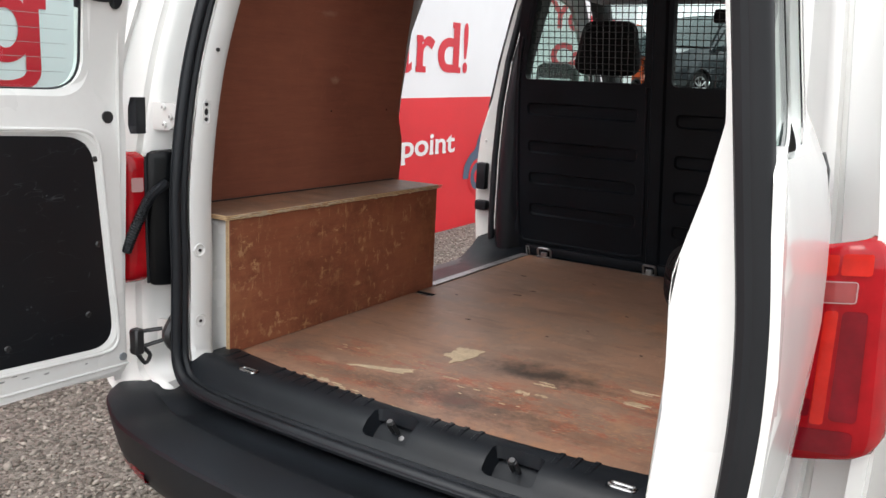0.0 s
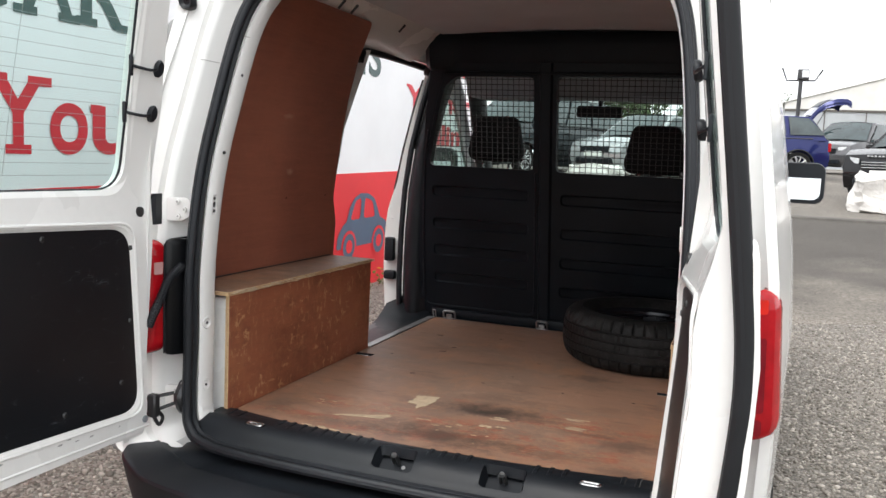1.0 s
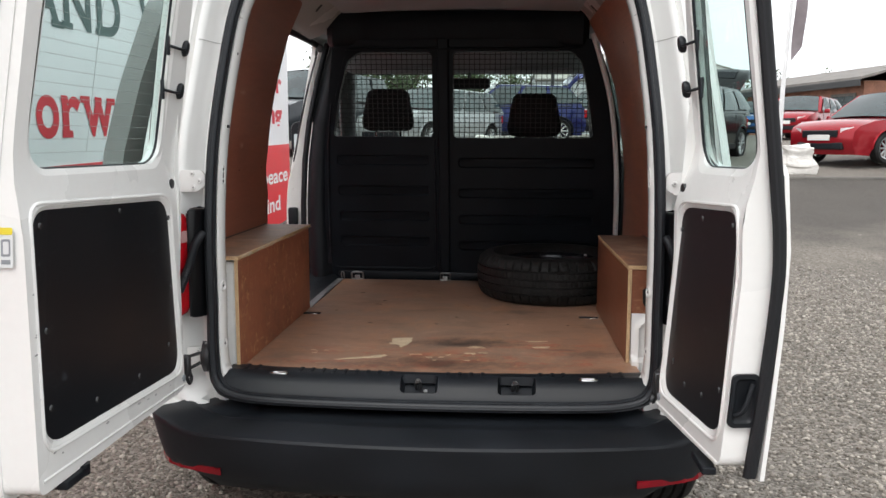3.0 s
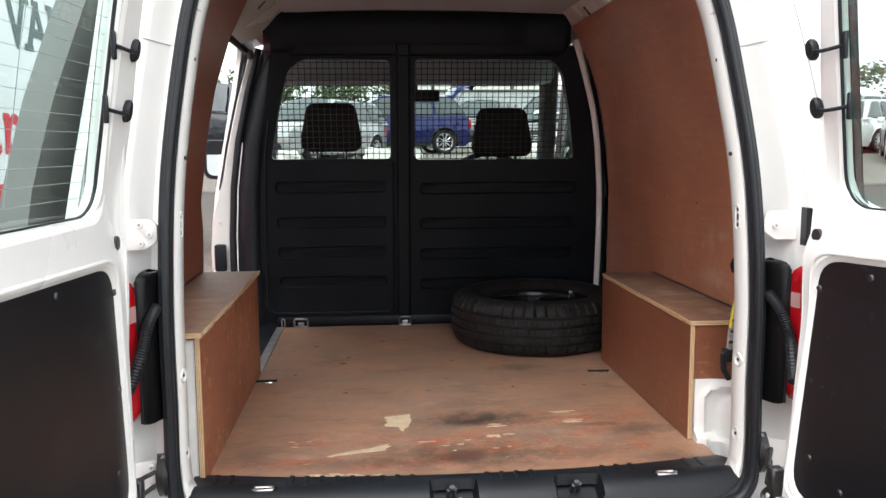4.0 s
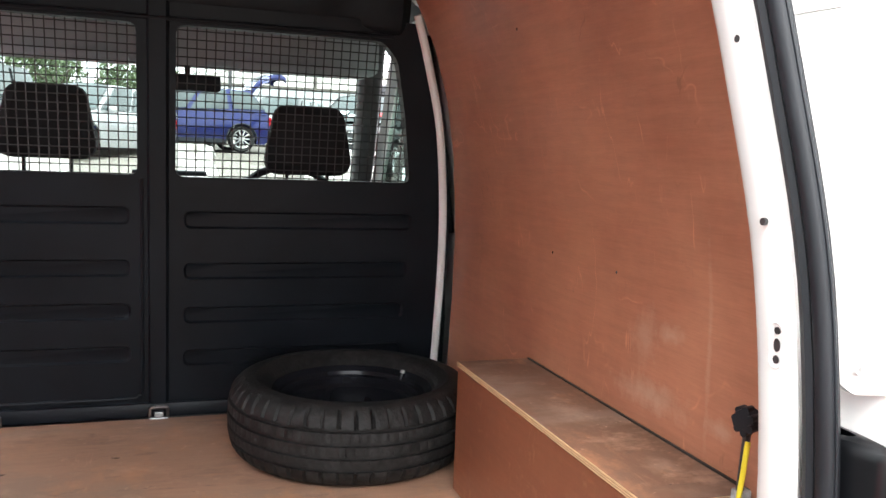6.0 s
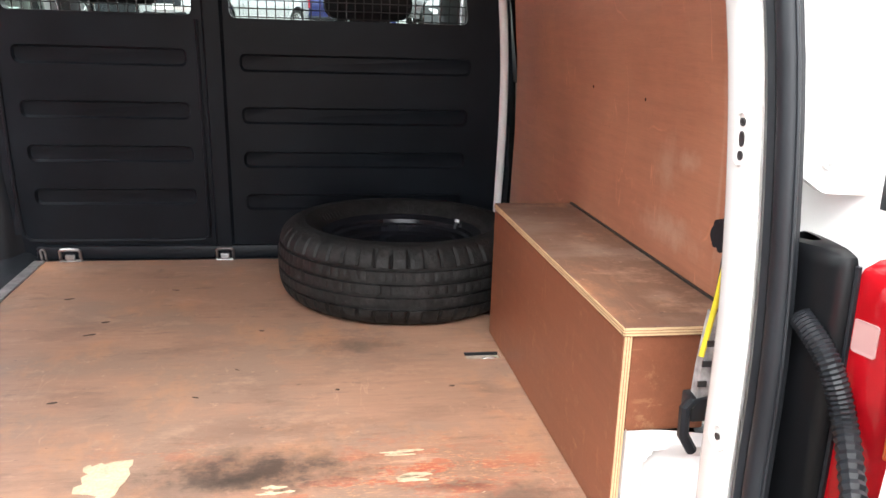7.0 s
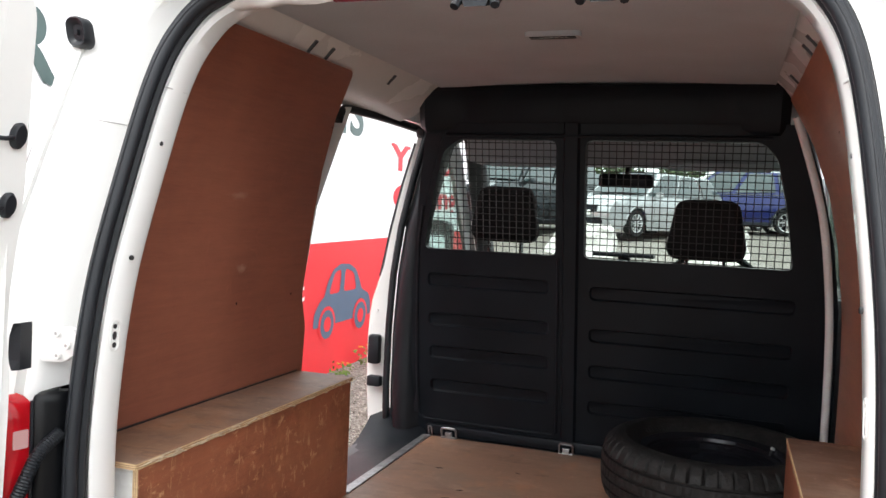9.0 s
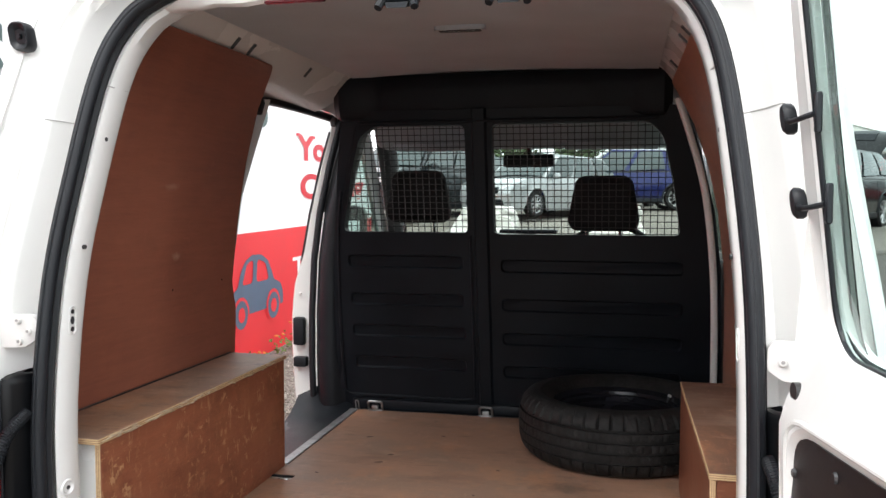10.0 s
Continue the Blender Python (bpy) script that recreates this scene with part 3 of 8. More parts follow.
for s in (-1, 1):
    oval = [(0.010 * math.cos(q), 0.016 * (1 if math.sin(q) > 0 else -1) + 0.010 * math.sin(q)) for q in [2 * math.pi * (i + 0.5) / 28 for i in range(28)]]
    part("pressed_oval", tube(BM(), [pillar_face(s, 0.014 + u, 1.1605 + v, 0.0016) for u, v in oval], 0.0016, 6, closed=True), WHITE_IN, van, smooth=True)
    for dz, r, k in ((0.0165, 0.0042, 1.0), (0.0, 0.0050, 1.55), (-0.0165, 0.0048, 1.0)):
        hole = [(r * math.cos(q), r * k * math.sin(q)) for q in [2 * math.pi * i / 16 for i in range(16)]]
        part("pillar_hole", plate(BM(), hole, [], lambda u, v, w, s=s, dz=dz: pillar_face(s, 0.014 + u, 1.1605 + dz + v, 0.0022 - w), 0.003), DARK_STEEL, van)
    for z in (0.848, 0.680):
        part("bolt_cup", lathe(BM(), [(0.0165, 0.0), (0.0150, 0.0030), (0.0125, 0.0030), (0.0100, 0.0006), (0.0100, -0.002), (0.0165, -0.002)], pillar_face(s, -0.006, z, 0.0), (-s, -0.10, 0), 20), WHITE_IN, van, smooth=True)
        part("pillar_hole", disc(BM(), pillar_face(s, -0.006, z, 0.0008), (-s, -0.10, 0), 0.0040, 0.0016, 10), DARK_STEEL, van)
    for z, y in ((1.297, 0.040), (1.503, 0.090)):
        part("pillar_hole", disc(BM(), pillar_face(s, y, z, -0.0005), (-s, -0.12, 0), 0.0045, 0.004, 10), DARK_STEEL, van)

# welded joints across the frame
JOINT = shader("seam_shadow", (0.42, 0.41, 0.395), rough=0.7, vary=0.1)
for s in (-1, 1):
    part("frame_joint", tube(BM(), [(s * 0.557, 0.082, 1.605), (s * 0.551, 0.10, 1.602), (s * 0.549, 0.138, 1.600)], 0.0014, 6), JOINT, van)

    near_ = [i for i, q in enumerate(seal_loop) if q.x * s > 0.3 and q.z > 1.2]
    i_ = min(near_, key=lambda i: abs(seal_loop[i].z - 1.53))
    part("frame_joint", tube(BM(), [seal_loop[i_] * (1 - k) + edge_loop[i_] * k + Vector((0, dy - 0.001, 0)) for k, dy in ((0.14, 0.036), (0.24, 0.046), (0.37, 0.038), (0.43, 0.012), (0.50, 0.004))], 0.0012, 6), JOINT, van)

# ---- load sill trim ----
SILL = ((0.0, 0.097, 0.592), (0.012, 0.088, 0.597), (0.075, 0.025, 0.597), (0.10, 0.0, 0.594), (0.125, -0.024, 0.586), (0.15, -0.040, 0.572), (0.19, -0.054, 0.547), (0.215, -0.070, 0.536))


def bow(x):
    """How far the floor's front edge bellies back towards the bumper."""
    return 0.063 * max(0.0, 1 - (x / 0.604) ** 2)


def sill_at(u, v, w):
    y, z = interp(v, [(a, b) for a, b, c in SILL]), interp(v, [(a, c) for a, b, c in SILL])
    d = 1.0 if v < 0.1 else 0.6
    y -= bow(u) * max(0.0, 1 - v / 0.09)
    return (u, y + w * (1 - d), z - w * d + 0.012 * (abs(u) / 0.6) ** 3 * (v > 0.1))


POCKETS = (-0.034, 0.240)
pockets = [refine(rrect(x - 0.053, 0.092, x + 0.053, 0.172, 0.014), 0.024) for x in POCKETS]
lug_holes = [refine(rrect(s * 0.44 - 0.028, 0.094, s * 0.44 + 0.028, 0.118, 0.009), 0.024) for s in (-1, 1)]
bm = plate(BM(), [(-0.6, 0), (0.6, 0), (0.6, 0.215), (-0.6, 0.215)], pockets + lug_holes, sill_at, 0.0, dense=0.025)
for p in pockets:
    dip(bm, p, sill_at, 0.010, 0.046)
for p in lug_holes:
    dip(bm, p, sill_at, 0.004, 0.012)
load_sill = part("load_sill", bm, BLACK_PLASTIC, van, "black plastic load sill trim with ridges", smooth=True)
for i in range(34):
    x = -0.55 + i * 0.033
    if min(abs(x - q) for q in POCKETS) > 0.066 and abs(abs(x) - 0.44) > 0.05:
        part("ridge", loft(BM(), [[sill_at(x + a, v, -h) for a, h in ((-0.0060, 0.0), (-0.0040, 0.0022), (0.0040, 0.0022), (0.0060, 0.0))] for v in (0.020, 0.035, 0.05, 0.07, 0.088, 0.102)], closed=False), BLACK_PLASTIC, load_sill)
for x in POCKETS:
    b2 = BM()
    tube(b2, [(x - 0.011, 0.012, 0.545), (x - 0.010, -0.016, 0.580), (x + 0.002, -0.019, 0.584), (x + 0.003, 0.010, 0.545)], 0.0048, 8)
    part("striker_bolt", disc(BM(), (x + 0.016, -0.004, 0.548), (0, -0.5, 0.85), 0.006, 0.005, 8), RING_STEEL, load_sill)
    part("striker_cap", disc(BM(), (x - 0.004, -0.018, 0.583), (0, -0.4, 0.9), 0.0075, 0.006, 10, 0.006), RING_STEEL, load_sill)
    part("striker_plate", box(BM(), (x - 0.032, -0.012, 0.540), (x + 0.032, 0.008, 0.546), 0.002, 1), ALU, load_sill)
    part("striker", b2, DARK_STEEL, load_sill, "steel door striker", smooth=True)
for s in (-1, 1):
    b2 = tube(BM(), [(s * 0.44 + a, -0.007 + b, 0.5955) for a, b in rrect(-0.022, -0.008, 0.022, 0.008, 0.006)], 0.0035, 8, closed=True)
    eye = part("lashing_eye", b2, METAL, load_sill, "chromed lashing eye", smooth=True)
    part("eye_base", box(BM(), (s * 0.44 - 0.020, -0.014, 0.580), (s * 0.44 + 0.006, -0.001, 0.5885), 0.002, 1), DARK_STEEL, eye)
    part("eye_bar", tube(BM(), [(s * 0.44 + 0.010, -0.016, 0.591), (s * 0.44 + 0.010, 0.001, 0.591)], 0.004, 8), METAL, eye, smooth=True)

# ---- rear bumper ----
plan = [(0.812, 0.16), (0.805, 0.0), (0.778, -0.105), (0.715, -0.178), (0.58, -0.228), (0.40, -0.258), (0.20, -0.276), (0, -0.282)]
plan = [(-x, y) for x, y in plan[:-1]] + [(x, y) for x, y in plan[::-1]]
PROFILE = ((0.235, 0.497), (0.17, 0.497), (0.122, 0.496), (0.112, 0.503), (0.10, 0.5045), (0.05, 0.499), (0.014, 0.4925), (0.004, 0.489), (0.0, 0.482), (0.002, 0.472), (0.014, 0.432), (0.022, 0.406), (0.032, 0.378), (0.050, 0.345), (0.075, 0.318), (0.13, 0.300))


def bumper_loop(inset, z):
    out = []
    for i, (x, y) in enumerate(smooth_path([(a, b, 0) for a, b in plan], 5)[k][:2] for k in range(5 * (len(plan) - 1) + 1)):
        d1 = (Vector((0, 0.35)) - Vector((x, y))).normalized()
        k = min(1.0, max(0.0, (abs(x) - 0.35) / 0.42))
        k = k * k * (3 - 2 * k)
        d = (d1 * k + Vector((x * -0.1, 1)).normalized() * (1 - k)).normalized()
        q = min(1.0, max(0.0, (abs(x) - 0.615) / 0.13))
        lift = 0.022 * q * q * (3 - 2 * q) * min(1.0, max(0.0, (z - 0.42) / 0.06))
        tuck = 0.085 * q * min(1.0, max(0.0, (0.372 - z) / 0.07))
        out.append((x + d.x * inset, y + d.y * inset, z + lift + tuck))
    return out


bumper = part("rear_bumper", loft(BM(), [bumper_loop(a, z) for a, z in PROFILE], closed=False), BUMPER_PLASTIC, van, "dark grey plastic rear bumper with a step", smooth=True)
BRAKE_RED = shader("smoked_red_lens", (0.085, 0.006, 0.010), rough=0.2, vary=0.2, scale=25, spec=0.3)
LENS_DARK = shader("deep_red_lens", (0.20, 0.004, 0.011), rough=0.15, vary=0.2, scale=25, coat=0.12, spec=0.3)
LENS = shader("red_lens", (0.36, 0.005, 0.010), rough=0.12, vary=0.15, scale=25, coat=0.12, spec=0.3)
for s in (-1, 1):
    pts = [(s * x, y, 0.377 + 0.012 * (x - 0.55)) for x, y in ((0.752, -0.092), (0.722, -0.132), (0.68, -0.160), (0.62, -0.183), (0.55, -0.2045))]
    bm = loft(BM(), [[(x, y + dy, z + dz) for x, y, z in pts] for dy, dz in ((0.012, 0.013), (-0.006, 0.010), (-0.002, -0.010), (0.014, -0.013))], closed=False)
    part("reflector", bm, LENS_DARK, bumper, "red reflector strip")

# ---- tail lamps ----
AMBER = shader("amber_lens", (0.42, 0.075, 0.008), rough=0.1, vary=0.1, scale=20, coat=1.0)
STEEL_GREY = shader("grey_socket", (0.34, 0.34, 0.33), rough=0.5, vary=0.1)
CLEAR = shader("clear_lens", (0.36, 0.055, 0.055), rough=0.1, vary=0.1, scale=20, coat=1.0)
CLEAR_RIM = shader("lamp_rim", (0.52, 0.30, 0.29), rough=0.15, vary=0.05, coat=1.0)
LENS_HOT = shader("bright_red_lens", (0.62, 0.020, 0.012), rough=0.12, vary=0.12, scale=30, coat=0.12, spec=0.3)
for s in (-1, 1):
    lamp_part = part("tail_lamp", BM(), LENS, van, "tall red tail lamp with clear reversing light")
    lens_plan = [(0.658, -0.096), (0.659, -0.118), (0.664, -0.134), (0.678, -0.145), (0.72, -0.148), (0.765, -0.147), (0.784, -0.141), (0.793, -0.124), (0.797, -0.09)]

    def lens_at(x, y, z, k=1.0, d=0.0):
        wide = 1.0 + 0.06 * (1.085 - z) / 0.3 * max(0.0, (x - 0.74) / 0.07) * 0.5
        return (s * (0.733 + (x * wide - 0.733) * k), -0.10 + (y + 0.10) * min(1.0, 0.55 + 0.45 * k) - d, z + 0.14 * (x - 0.657))

    loops = []
    for z, k in ((0.775, 0.50), (0.779, 0.70), (0.788, 0.88), (0.803, 0.97), (0.820, 1.0), (0.93, 1.0), (1.030, 1.0), (1.046, 0.97), (1.058, 0.88), (1.066, 0.70), (1.069, 0.50)):
        loops.append([lens_at(x, y, z, k) for x, y in lens_plan])
    ob = part("lens", loft(BM(), loops, closed=False), LENS, lamp_part, smooth=True)
    house = [(0.624, -0.02), (0.628, -0.052), (0.640, -0.090), (0.648, -0.099), (0.658, -0.101), (0.662, -0.06), (0.662, -0.02)]
    b2 = loft(BM(), [[(s * (0.645 + (x - 0.645) * k), -0.02 + (y + 0.02) * k, z + 0.10 * (x - 0.63)) for x, y in house] for z, k in ((0.768, 0.6), (0.771, 0.9), (0.779, 1.0), (1.056, 1.0), (1.066, 0.95), (1.071, 0.8), (1.072, 0.4))])
    part("housing", b2, LAMP_BLACK, lamp_part, smooth=True)
    part("lens_gasket", tube(BM(), [(s * 0.6565, -0.101, 0.778), (s * 0.6565, -0.103, 0.9), (s * 0.6565, -0.102, 1.062)], 0.003, 6), RUBBER, lamp_part)

    def panel(nm, x0, x1, z0, z1, mt, r, d, hole=0.0):
        """A moulded field of the lens, laid a hair over its face."""
        lp = rrect(x0, z0, x1, z1, r)
        part(nm, plate(BM(), lp, [rrect(x0 + hole, z0 + hole, x1 - hole, z1 - hole, r * 0.5)] if hole else [], lambda u, v, w: lens_at(u, -0.1478 - d + w, v), 0.001), mt, lamp_part)
    part("reversing_side", plate(BM(), rrect(-0.134, 0.985, -0.108, 1.016, 0.003), [], lambda u, v, w: (s * (0.6575 + 0.006 * ((u + 0.105) / 0.03) ** 2 - w), u, v), 0.001), CLEAR_RIM, lamp_part)
    panel("upper_field", 0.676, 0.735, 1.028, 1.055, LENS_HOT, 0.004, 0.001)
    panel("upper_flash", 0.738, 0.772, 1.028, 1.056, LENS_HOT, 0.004, 0.001)
    panel("reversing_light", 0.676, 0.757, 0.994, 1.019, CLEAR, 0.004, 0.0012)
    panel("reversing_rim", 0.674, 0.759, 0.992, 1.021, CLEAR_RIM, 0.005, 0.0022, 0.0016)
    panel("reflector_band", 0.676, 0.722, 0.958, 0.978, LENS_DARK, 0.003, 0.001)
    panel("reflector_band", 0.676, 0.722, 0.930, 0.950, LENS_DARK, 0.003, 0.001)
    panel("indicator", 0.676, 0.718, 0.891, 0.921, AMBER, 0.003, 0.001)
    panel("reflector_band", 0.682, 0.724, 0.838, 0.862, LENS_DARK, 0.004, 0.001)
    panel("light_bar", 0.726, 0.742, 0.828, 0.982, LENS_HOT, 0.004, 0.001)
    panel("dark_field", 0.746, 0.772, 0.835, 0.982, LENS_DARK, 0.006, 0.001)
    panel("lower_band", 0.682, 0.770, 0.790, 0.822, LENS_DARK, 0.006, 0.001)

# hinges: white plates bolted to the pillar beside the lamps, with a dark gap behind the knuckle
for s in (-1, 1):
    for z0 in (1.147, 0.648):
        b2 = plate(BM(), round_poly([(0.628, z0 - 0.014), (0.650, z0 - 0.030), (0.690, z0 - 0.030), (0.690, z0 + 0.030), (0.638, z0 + 0.030), (0.628, z0 + 0.018)], 0.005), [], lambda u, v, w: (s * u, -0.038 - 0.25 * (u - 0.628) + w, v), 0.012)
        hinge_plate = part("hinge_plate", b2, WHITE_IN, van, "white painted hinge plate with bolts")
        for u, dz in ((0.640, 0.0), (0.658, 0.020), (0.656, -0.018)) if s < 0 else ((0.648, 0.0),):
            part("bolt", disc(BM(), (s * u, -0.042 - 0.25 * (u - 0.628), z0 + dz), (0, -1, 0), 0.0075, 0.004, 12, 0.006), WHITE_IN, hinge_plate)
            part("bolt_socket", disc(BM(), (s * u, -0.046 - 0.25 * (u - 0.628), z0 + dz), (0, -1, 0), 0.003, 0.0006, 8), STEEL_GREY, hinge_plate)
    b2 = loft(BM(), [[(s * 0.690, -0.072, z), (s * (0.690 + w), -0.092, z), (s * (0.690 + w), -0.108, z), (s * 0.688, -0.098, z)] for z, w in ((1.108, 0.006), (1.125, 0.014), (1.165, 0.012), (1.187, 0.004))], cap=True)
    part("hinge_gap_seal", b2, RUBBER, van)

# ---- rear doors ----
LEFT_ROOT, RIGHT_ROOT = (0.655, -0.13), (0.612, -0.19)
DOOR_SEAL = shader("door_edge_seal", (0.014, 0.0145, 0.0165), spec=0.25, rough=0.55, vary=0.1, scale=10)
FRIT = shader("black_glass_border", (0.012, 0.013, 0.014), rough=0.08, vary=0.05, coat=1.0)
HEAT = shader("heater_wire", (0.22, 0.27, 0.26), rough=0.5, vary=0.1)
STICK = shader("sticker_paper", (0.72, 0.74, 0.74), rough=0.5, vary=0.05)
STICK_Y = shader("sticker_yellow", (0.75, 0.62, 0.05), rough=0.5, vary=0.05)
STICK_G = shader("sticker_print", (0.25, 0.27, 0.29), rough=0.5, vary=0.05)


def lean(z):
    return interp(z, ((0.75, 0.0), (1.1, 0.02), (1.3, 0.05), (1.5, 0.085), (1.85, 0.16)))


def inner_w(z, u=0.0):
    k = min(1.0, max(0.0, (z - 1.09) / 0.17))
    k = k * k * (3 - 2 * k)
    return lean(min(z, 1.26)) * (1 - k) + 0.05 * k


def swell(u, thick, z=1.4):
    """Depth of the door's outer skin: shallow at the hinge, full towards the free edge."""
    k = 1 - min(1.0, max(0.0, u) / 0.45)
    base = interp(z, ((1.10, 0.040), (1.20, 0.068)))
    return base + (thick - base) * (1 - k * k)


def lean_right(z):
    return interp(z, ((0.58, 0.030), (0.70, 0.020), (1.0, 0.0), (1.15, 0.008), (1.3, 0.030), (1.5, 0.058), (1.85, 0.105)))


def inner_right(z, u=0.0):
    k = min(1.0, max(0.0, (z - 1.09) / 0.17))
    return (0.066 - 0.045 * max(0.0, u)) * k * k * (3 - 2 * k)


def swell_right(u, thick, z=1.4):
    """The narrow door's outer skin runs straight back from the flank while its inner face opens out; the window frame is thin."""
    k = min(1.0, max(0.0, (z - 1.14) / 0.12))
    k = k * k * (3 - 2 * k)
    return (thick + 0.072 * (0.445 - u)) * (1 - k) + (inner_right(1.4, u) + 0.022) * k


def rear_door(s, width, angle, win, trim, label, thick, root):
    tilt, depth_at, skin = (lean, inner_w, swell) if s < 0 else (lean_right, inner_right, swell_right)
    a = radians(angle)
    along, out = Vector((s * math.sin(a), -math.cos(a), 0)), Vector((s * math.cos(a), math.sin(a), 0))
    base = Vector((s * root[0], root[1], 0))

    def at(u, z, w):
        return base + along * u + out * (w - tilt(z)) + Vector((0, 0, z))

    def face(u, z, w):
        return at(u, z, depth_at(z, u) + w)

    door = part("rear_door", BM(), WHITE, van, label)
    W = width
    shell = 0.03 if s < 0 else 0.014
    outline = round_poly([(0.023, 0.575), (W, 0.585), (W, 1.79), (0.30, 1.787), (0.12, 1.765), (0.055, 1.68), (0.023, 1.40)], 0.03)
    inner = round_poly([(0.038, 0.595), (W - 0.006, 0.60), (W - 0.006, 1.77), (0.30, 1.768), (0.132, 1.745), (0.070, 1.67), (0.040, 1.40)], 0.025)
    glass_hole, trim_hole = round_poly(win, 0.072, 8), round_poly(trim, 0.06, 6)
    part("door_shell", plate(BM(), outline, [glass_hole], lambda u, v, w: at(u, v, skin(u, thick, v) - shell + w), shell, dense=0.06), WHITE, door, smooth=True)
    mid_w = Vector((sum(q[0] for q in win) / 4, sum(q[1] for q in win) / 4))
    grown = [tuple(Vector(p) + (Vector(p) - mid_w).normalized() * 0.016) for p in glass_hole]
    mid_t = Vector((sum(q[0] for q in trim) / 4, sum(q[1] for q in trim) / 4))
    wide = [tuple(Vector(p) + (Vector(p) - mid_t).normalized() * 0.012) for p in trim_hole]
    b = plate(BM(), inner, [grown, wide], face, 0.0, dense=0.03)
    loft(b, [[face(u, v, 0.0) for u, v in grown], [face(u, v, 0.006) for u, v in glass_hole], [at(u, v, skin(u, thick) - shell + 0.004) for u, v in glass_hole]])
    loft(b, [[face(u, v, 0.0) for u, v in wide], [face(u, v, 0.007) for u, v in trim_hole], [face(u, v, 0.02) for u, v in trim_hole]])
    loft(b, [[face(u, v, 0.0) for u, v in refine(inner)], [at(u + 0.004, v, skin(u, thick, v) - shell + 0.006) for u, v in refine(inner)]])
    part("inner_frame", b, WHITE_IN, door, "white inner door pressing", smooth=True)
    b = plate(BM(), trim_hole, [], lambda u, v, w: face(u, v, 0.005 + w), 0.006)
    board = part("trim_panel", b, HARDBOARD, door, "scuffed black hardboard door panel")
    us, vs = [p[0] for p in trim], [p[1] for p in trim]
    u0, u1, v0, v1 = min(us) + 0.03, max(us) - 0.025, min(vs) + 0.05, max(vs) - 0.03
    for fu, fv in ((0, 0.9), (0.45, 1), (1, 1), (0, 0.45), (1, 0.5), (0.05, 0.08), (1, 0.12), (0.35, 0), (0.7, 0.02)):
        part("screw", disc(BM(), face(u0 + (u1 - u0) * fu, v0 + (v1 - v0) * fv, 0.005), -out, 0.007, 0.003, 10, 0.005), DARK_STEEL, board)
    pane = part("door_window", plate(BM(), glass_hole, [], lambda u, v, w: at(u, v, skin(u, thick) - 0.014 + w), 0.0, dense=0.08), GLASS, door, "clear heated rear window glass")
    pane.visible_shadow = False
    part("window_gasket", tube(BM(), [at(u, v, skin(u, thick) - 0.017) for u, v in glass_hole], 0.0035, 6, closed=True), RUBBER, door)
    if s < 0:
        wu = [p[0] for p in win]
        for i in range(17):
            z = 1.235 + i * 0.027
            part("heater_line", tube(BM(), [at(min(wu) + 0.03 + k * (max(wu) - min(wu) - 0.06) / 6, z, skin(min(wu) + 0.03 + k * (max(wu) - min(wu) - 0.06) / 6, thick) - 0.0148) for k in range(7)], 0.0005, 4), HEAT, pane)
        part("heater_line", tube(BM(), [at(0.42, z, skin(0.42, thick) - 0.0148) for z in (1.235, 1.45, 1.667)], 0.0006, 4), HEAT, pane)
    bu = 0.052 if s < 0 else 0.032
    for z in (1.383, 1.489):
        knob_loop = [(0.013 * math.cos(q), 0.020 * math.sin(q)) for q in [2 * math.pi * i / 20 for i in range(20)]]
        b = loft(BM(), [[face(bu + u_ * k, z + v_ * k, -d) for u_, v_ in knob_loop] for d, k in ((0.0, 0.85), (0.004, 1.0), (0.012, 1.0), (0.016, 0.8), (0.0165, 0.45))], cap=True)
        tube(b, smooth_path([face(bu + 0.004, z - 0.002, -0.010), face(bu + 0.028, z - 0.006, -0.014), face(bu + 0.052, z - 0.005, -0.011), face(bu + 0.076, z - 0.001, 0.0)], 4), 0.0036, 8)
        box(b, face(bu + 0.079, z, 0.004) - Vector((0.004, 0.005, 0.024)), face(bu + 0.079, z, 0.004) + Vector((0.004, 0.005, 0.024)), 0.002, 1)
        part("door_buffer", b, RUBBER, door, "black rubber buffer on an arm", smooth=True)
    # raised bead round the trim, and the fold along the foot of the door
    bead = refine(round_poly([(u + (0.013 if u > 0.2 else -0.013), v + (0.013 if v > 0.9 else -0.013)) for u, v in trim], 0.045), 0.05)
    part("panel_bead", tube(BM(), [face(u, v, 0.0005) for u, v in bead], 0.0042, 8, closed=True), WHITE_IN, door, smooth=True)
    part("foot_fold", tube(BM(), [face(0.03 + (width - 0.05) * k / 8, 0.606 + 0.02 * (k / 8) * (s < 0), 0.0008) for k in range(9)], 0.0036, 8), WHITE_IN, door, smooth=True)
    part("access_hole", disc(BM(), face(0.06, 1.147, -0.0035), out, 0.0125, 0.008, 16), DARK_STEEL, door)
    part("plug", disc(BM(), face(0.045, 0.625, 0.0), -out, 0.009, 0.003, 12), STICK_G, door)
    b = tube(BM(), [at(0.01, 0.665, 0.02), at(-0.03, 0.665, 0.010), Vector((s * 0.645, -0.075, 0.668))], 0.0048, 8)
    tube(b, [at(0.01, 0.625, 0.02), at(-0.03, 0.630, 0.012), Vector((s * 0.645, -0.075, 0.640))], 0.0048, 8)
    box(b, at(-0.002, 0.645, 0.012) - Vector((0.013, 0.012, 0.030)), at(-0.002, 0.645, 0.012) + Vector((0.013, 0.012, 0.030)), 0.004, 1)
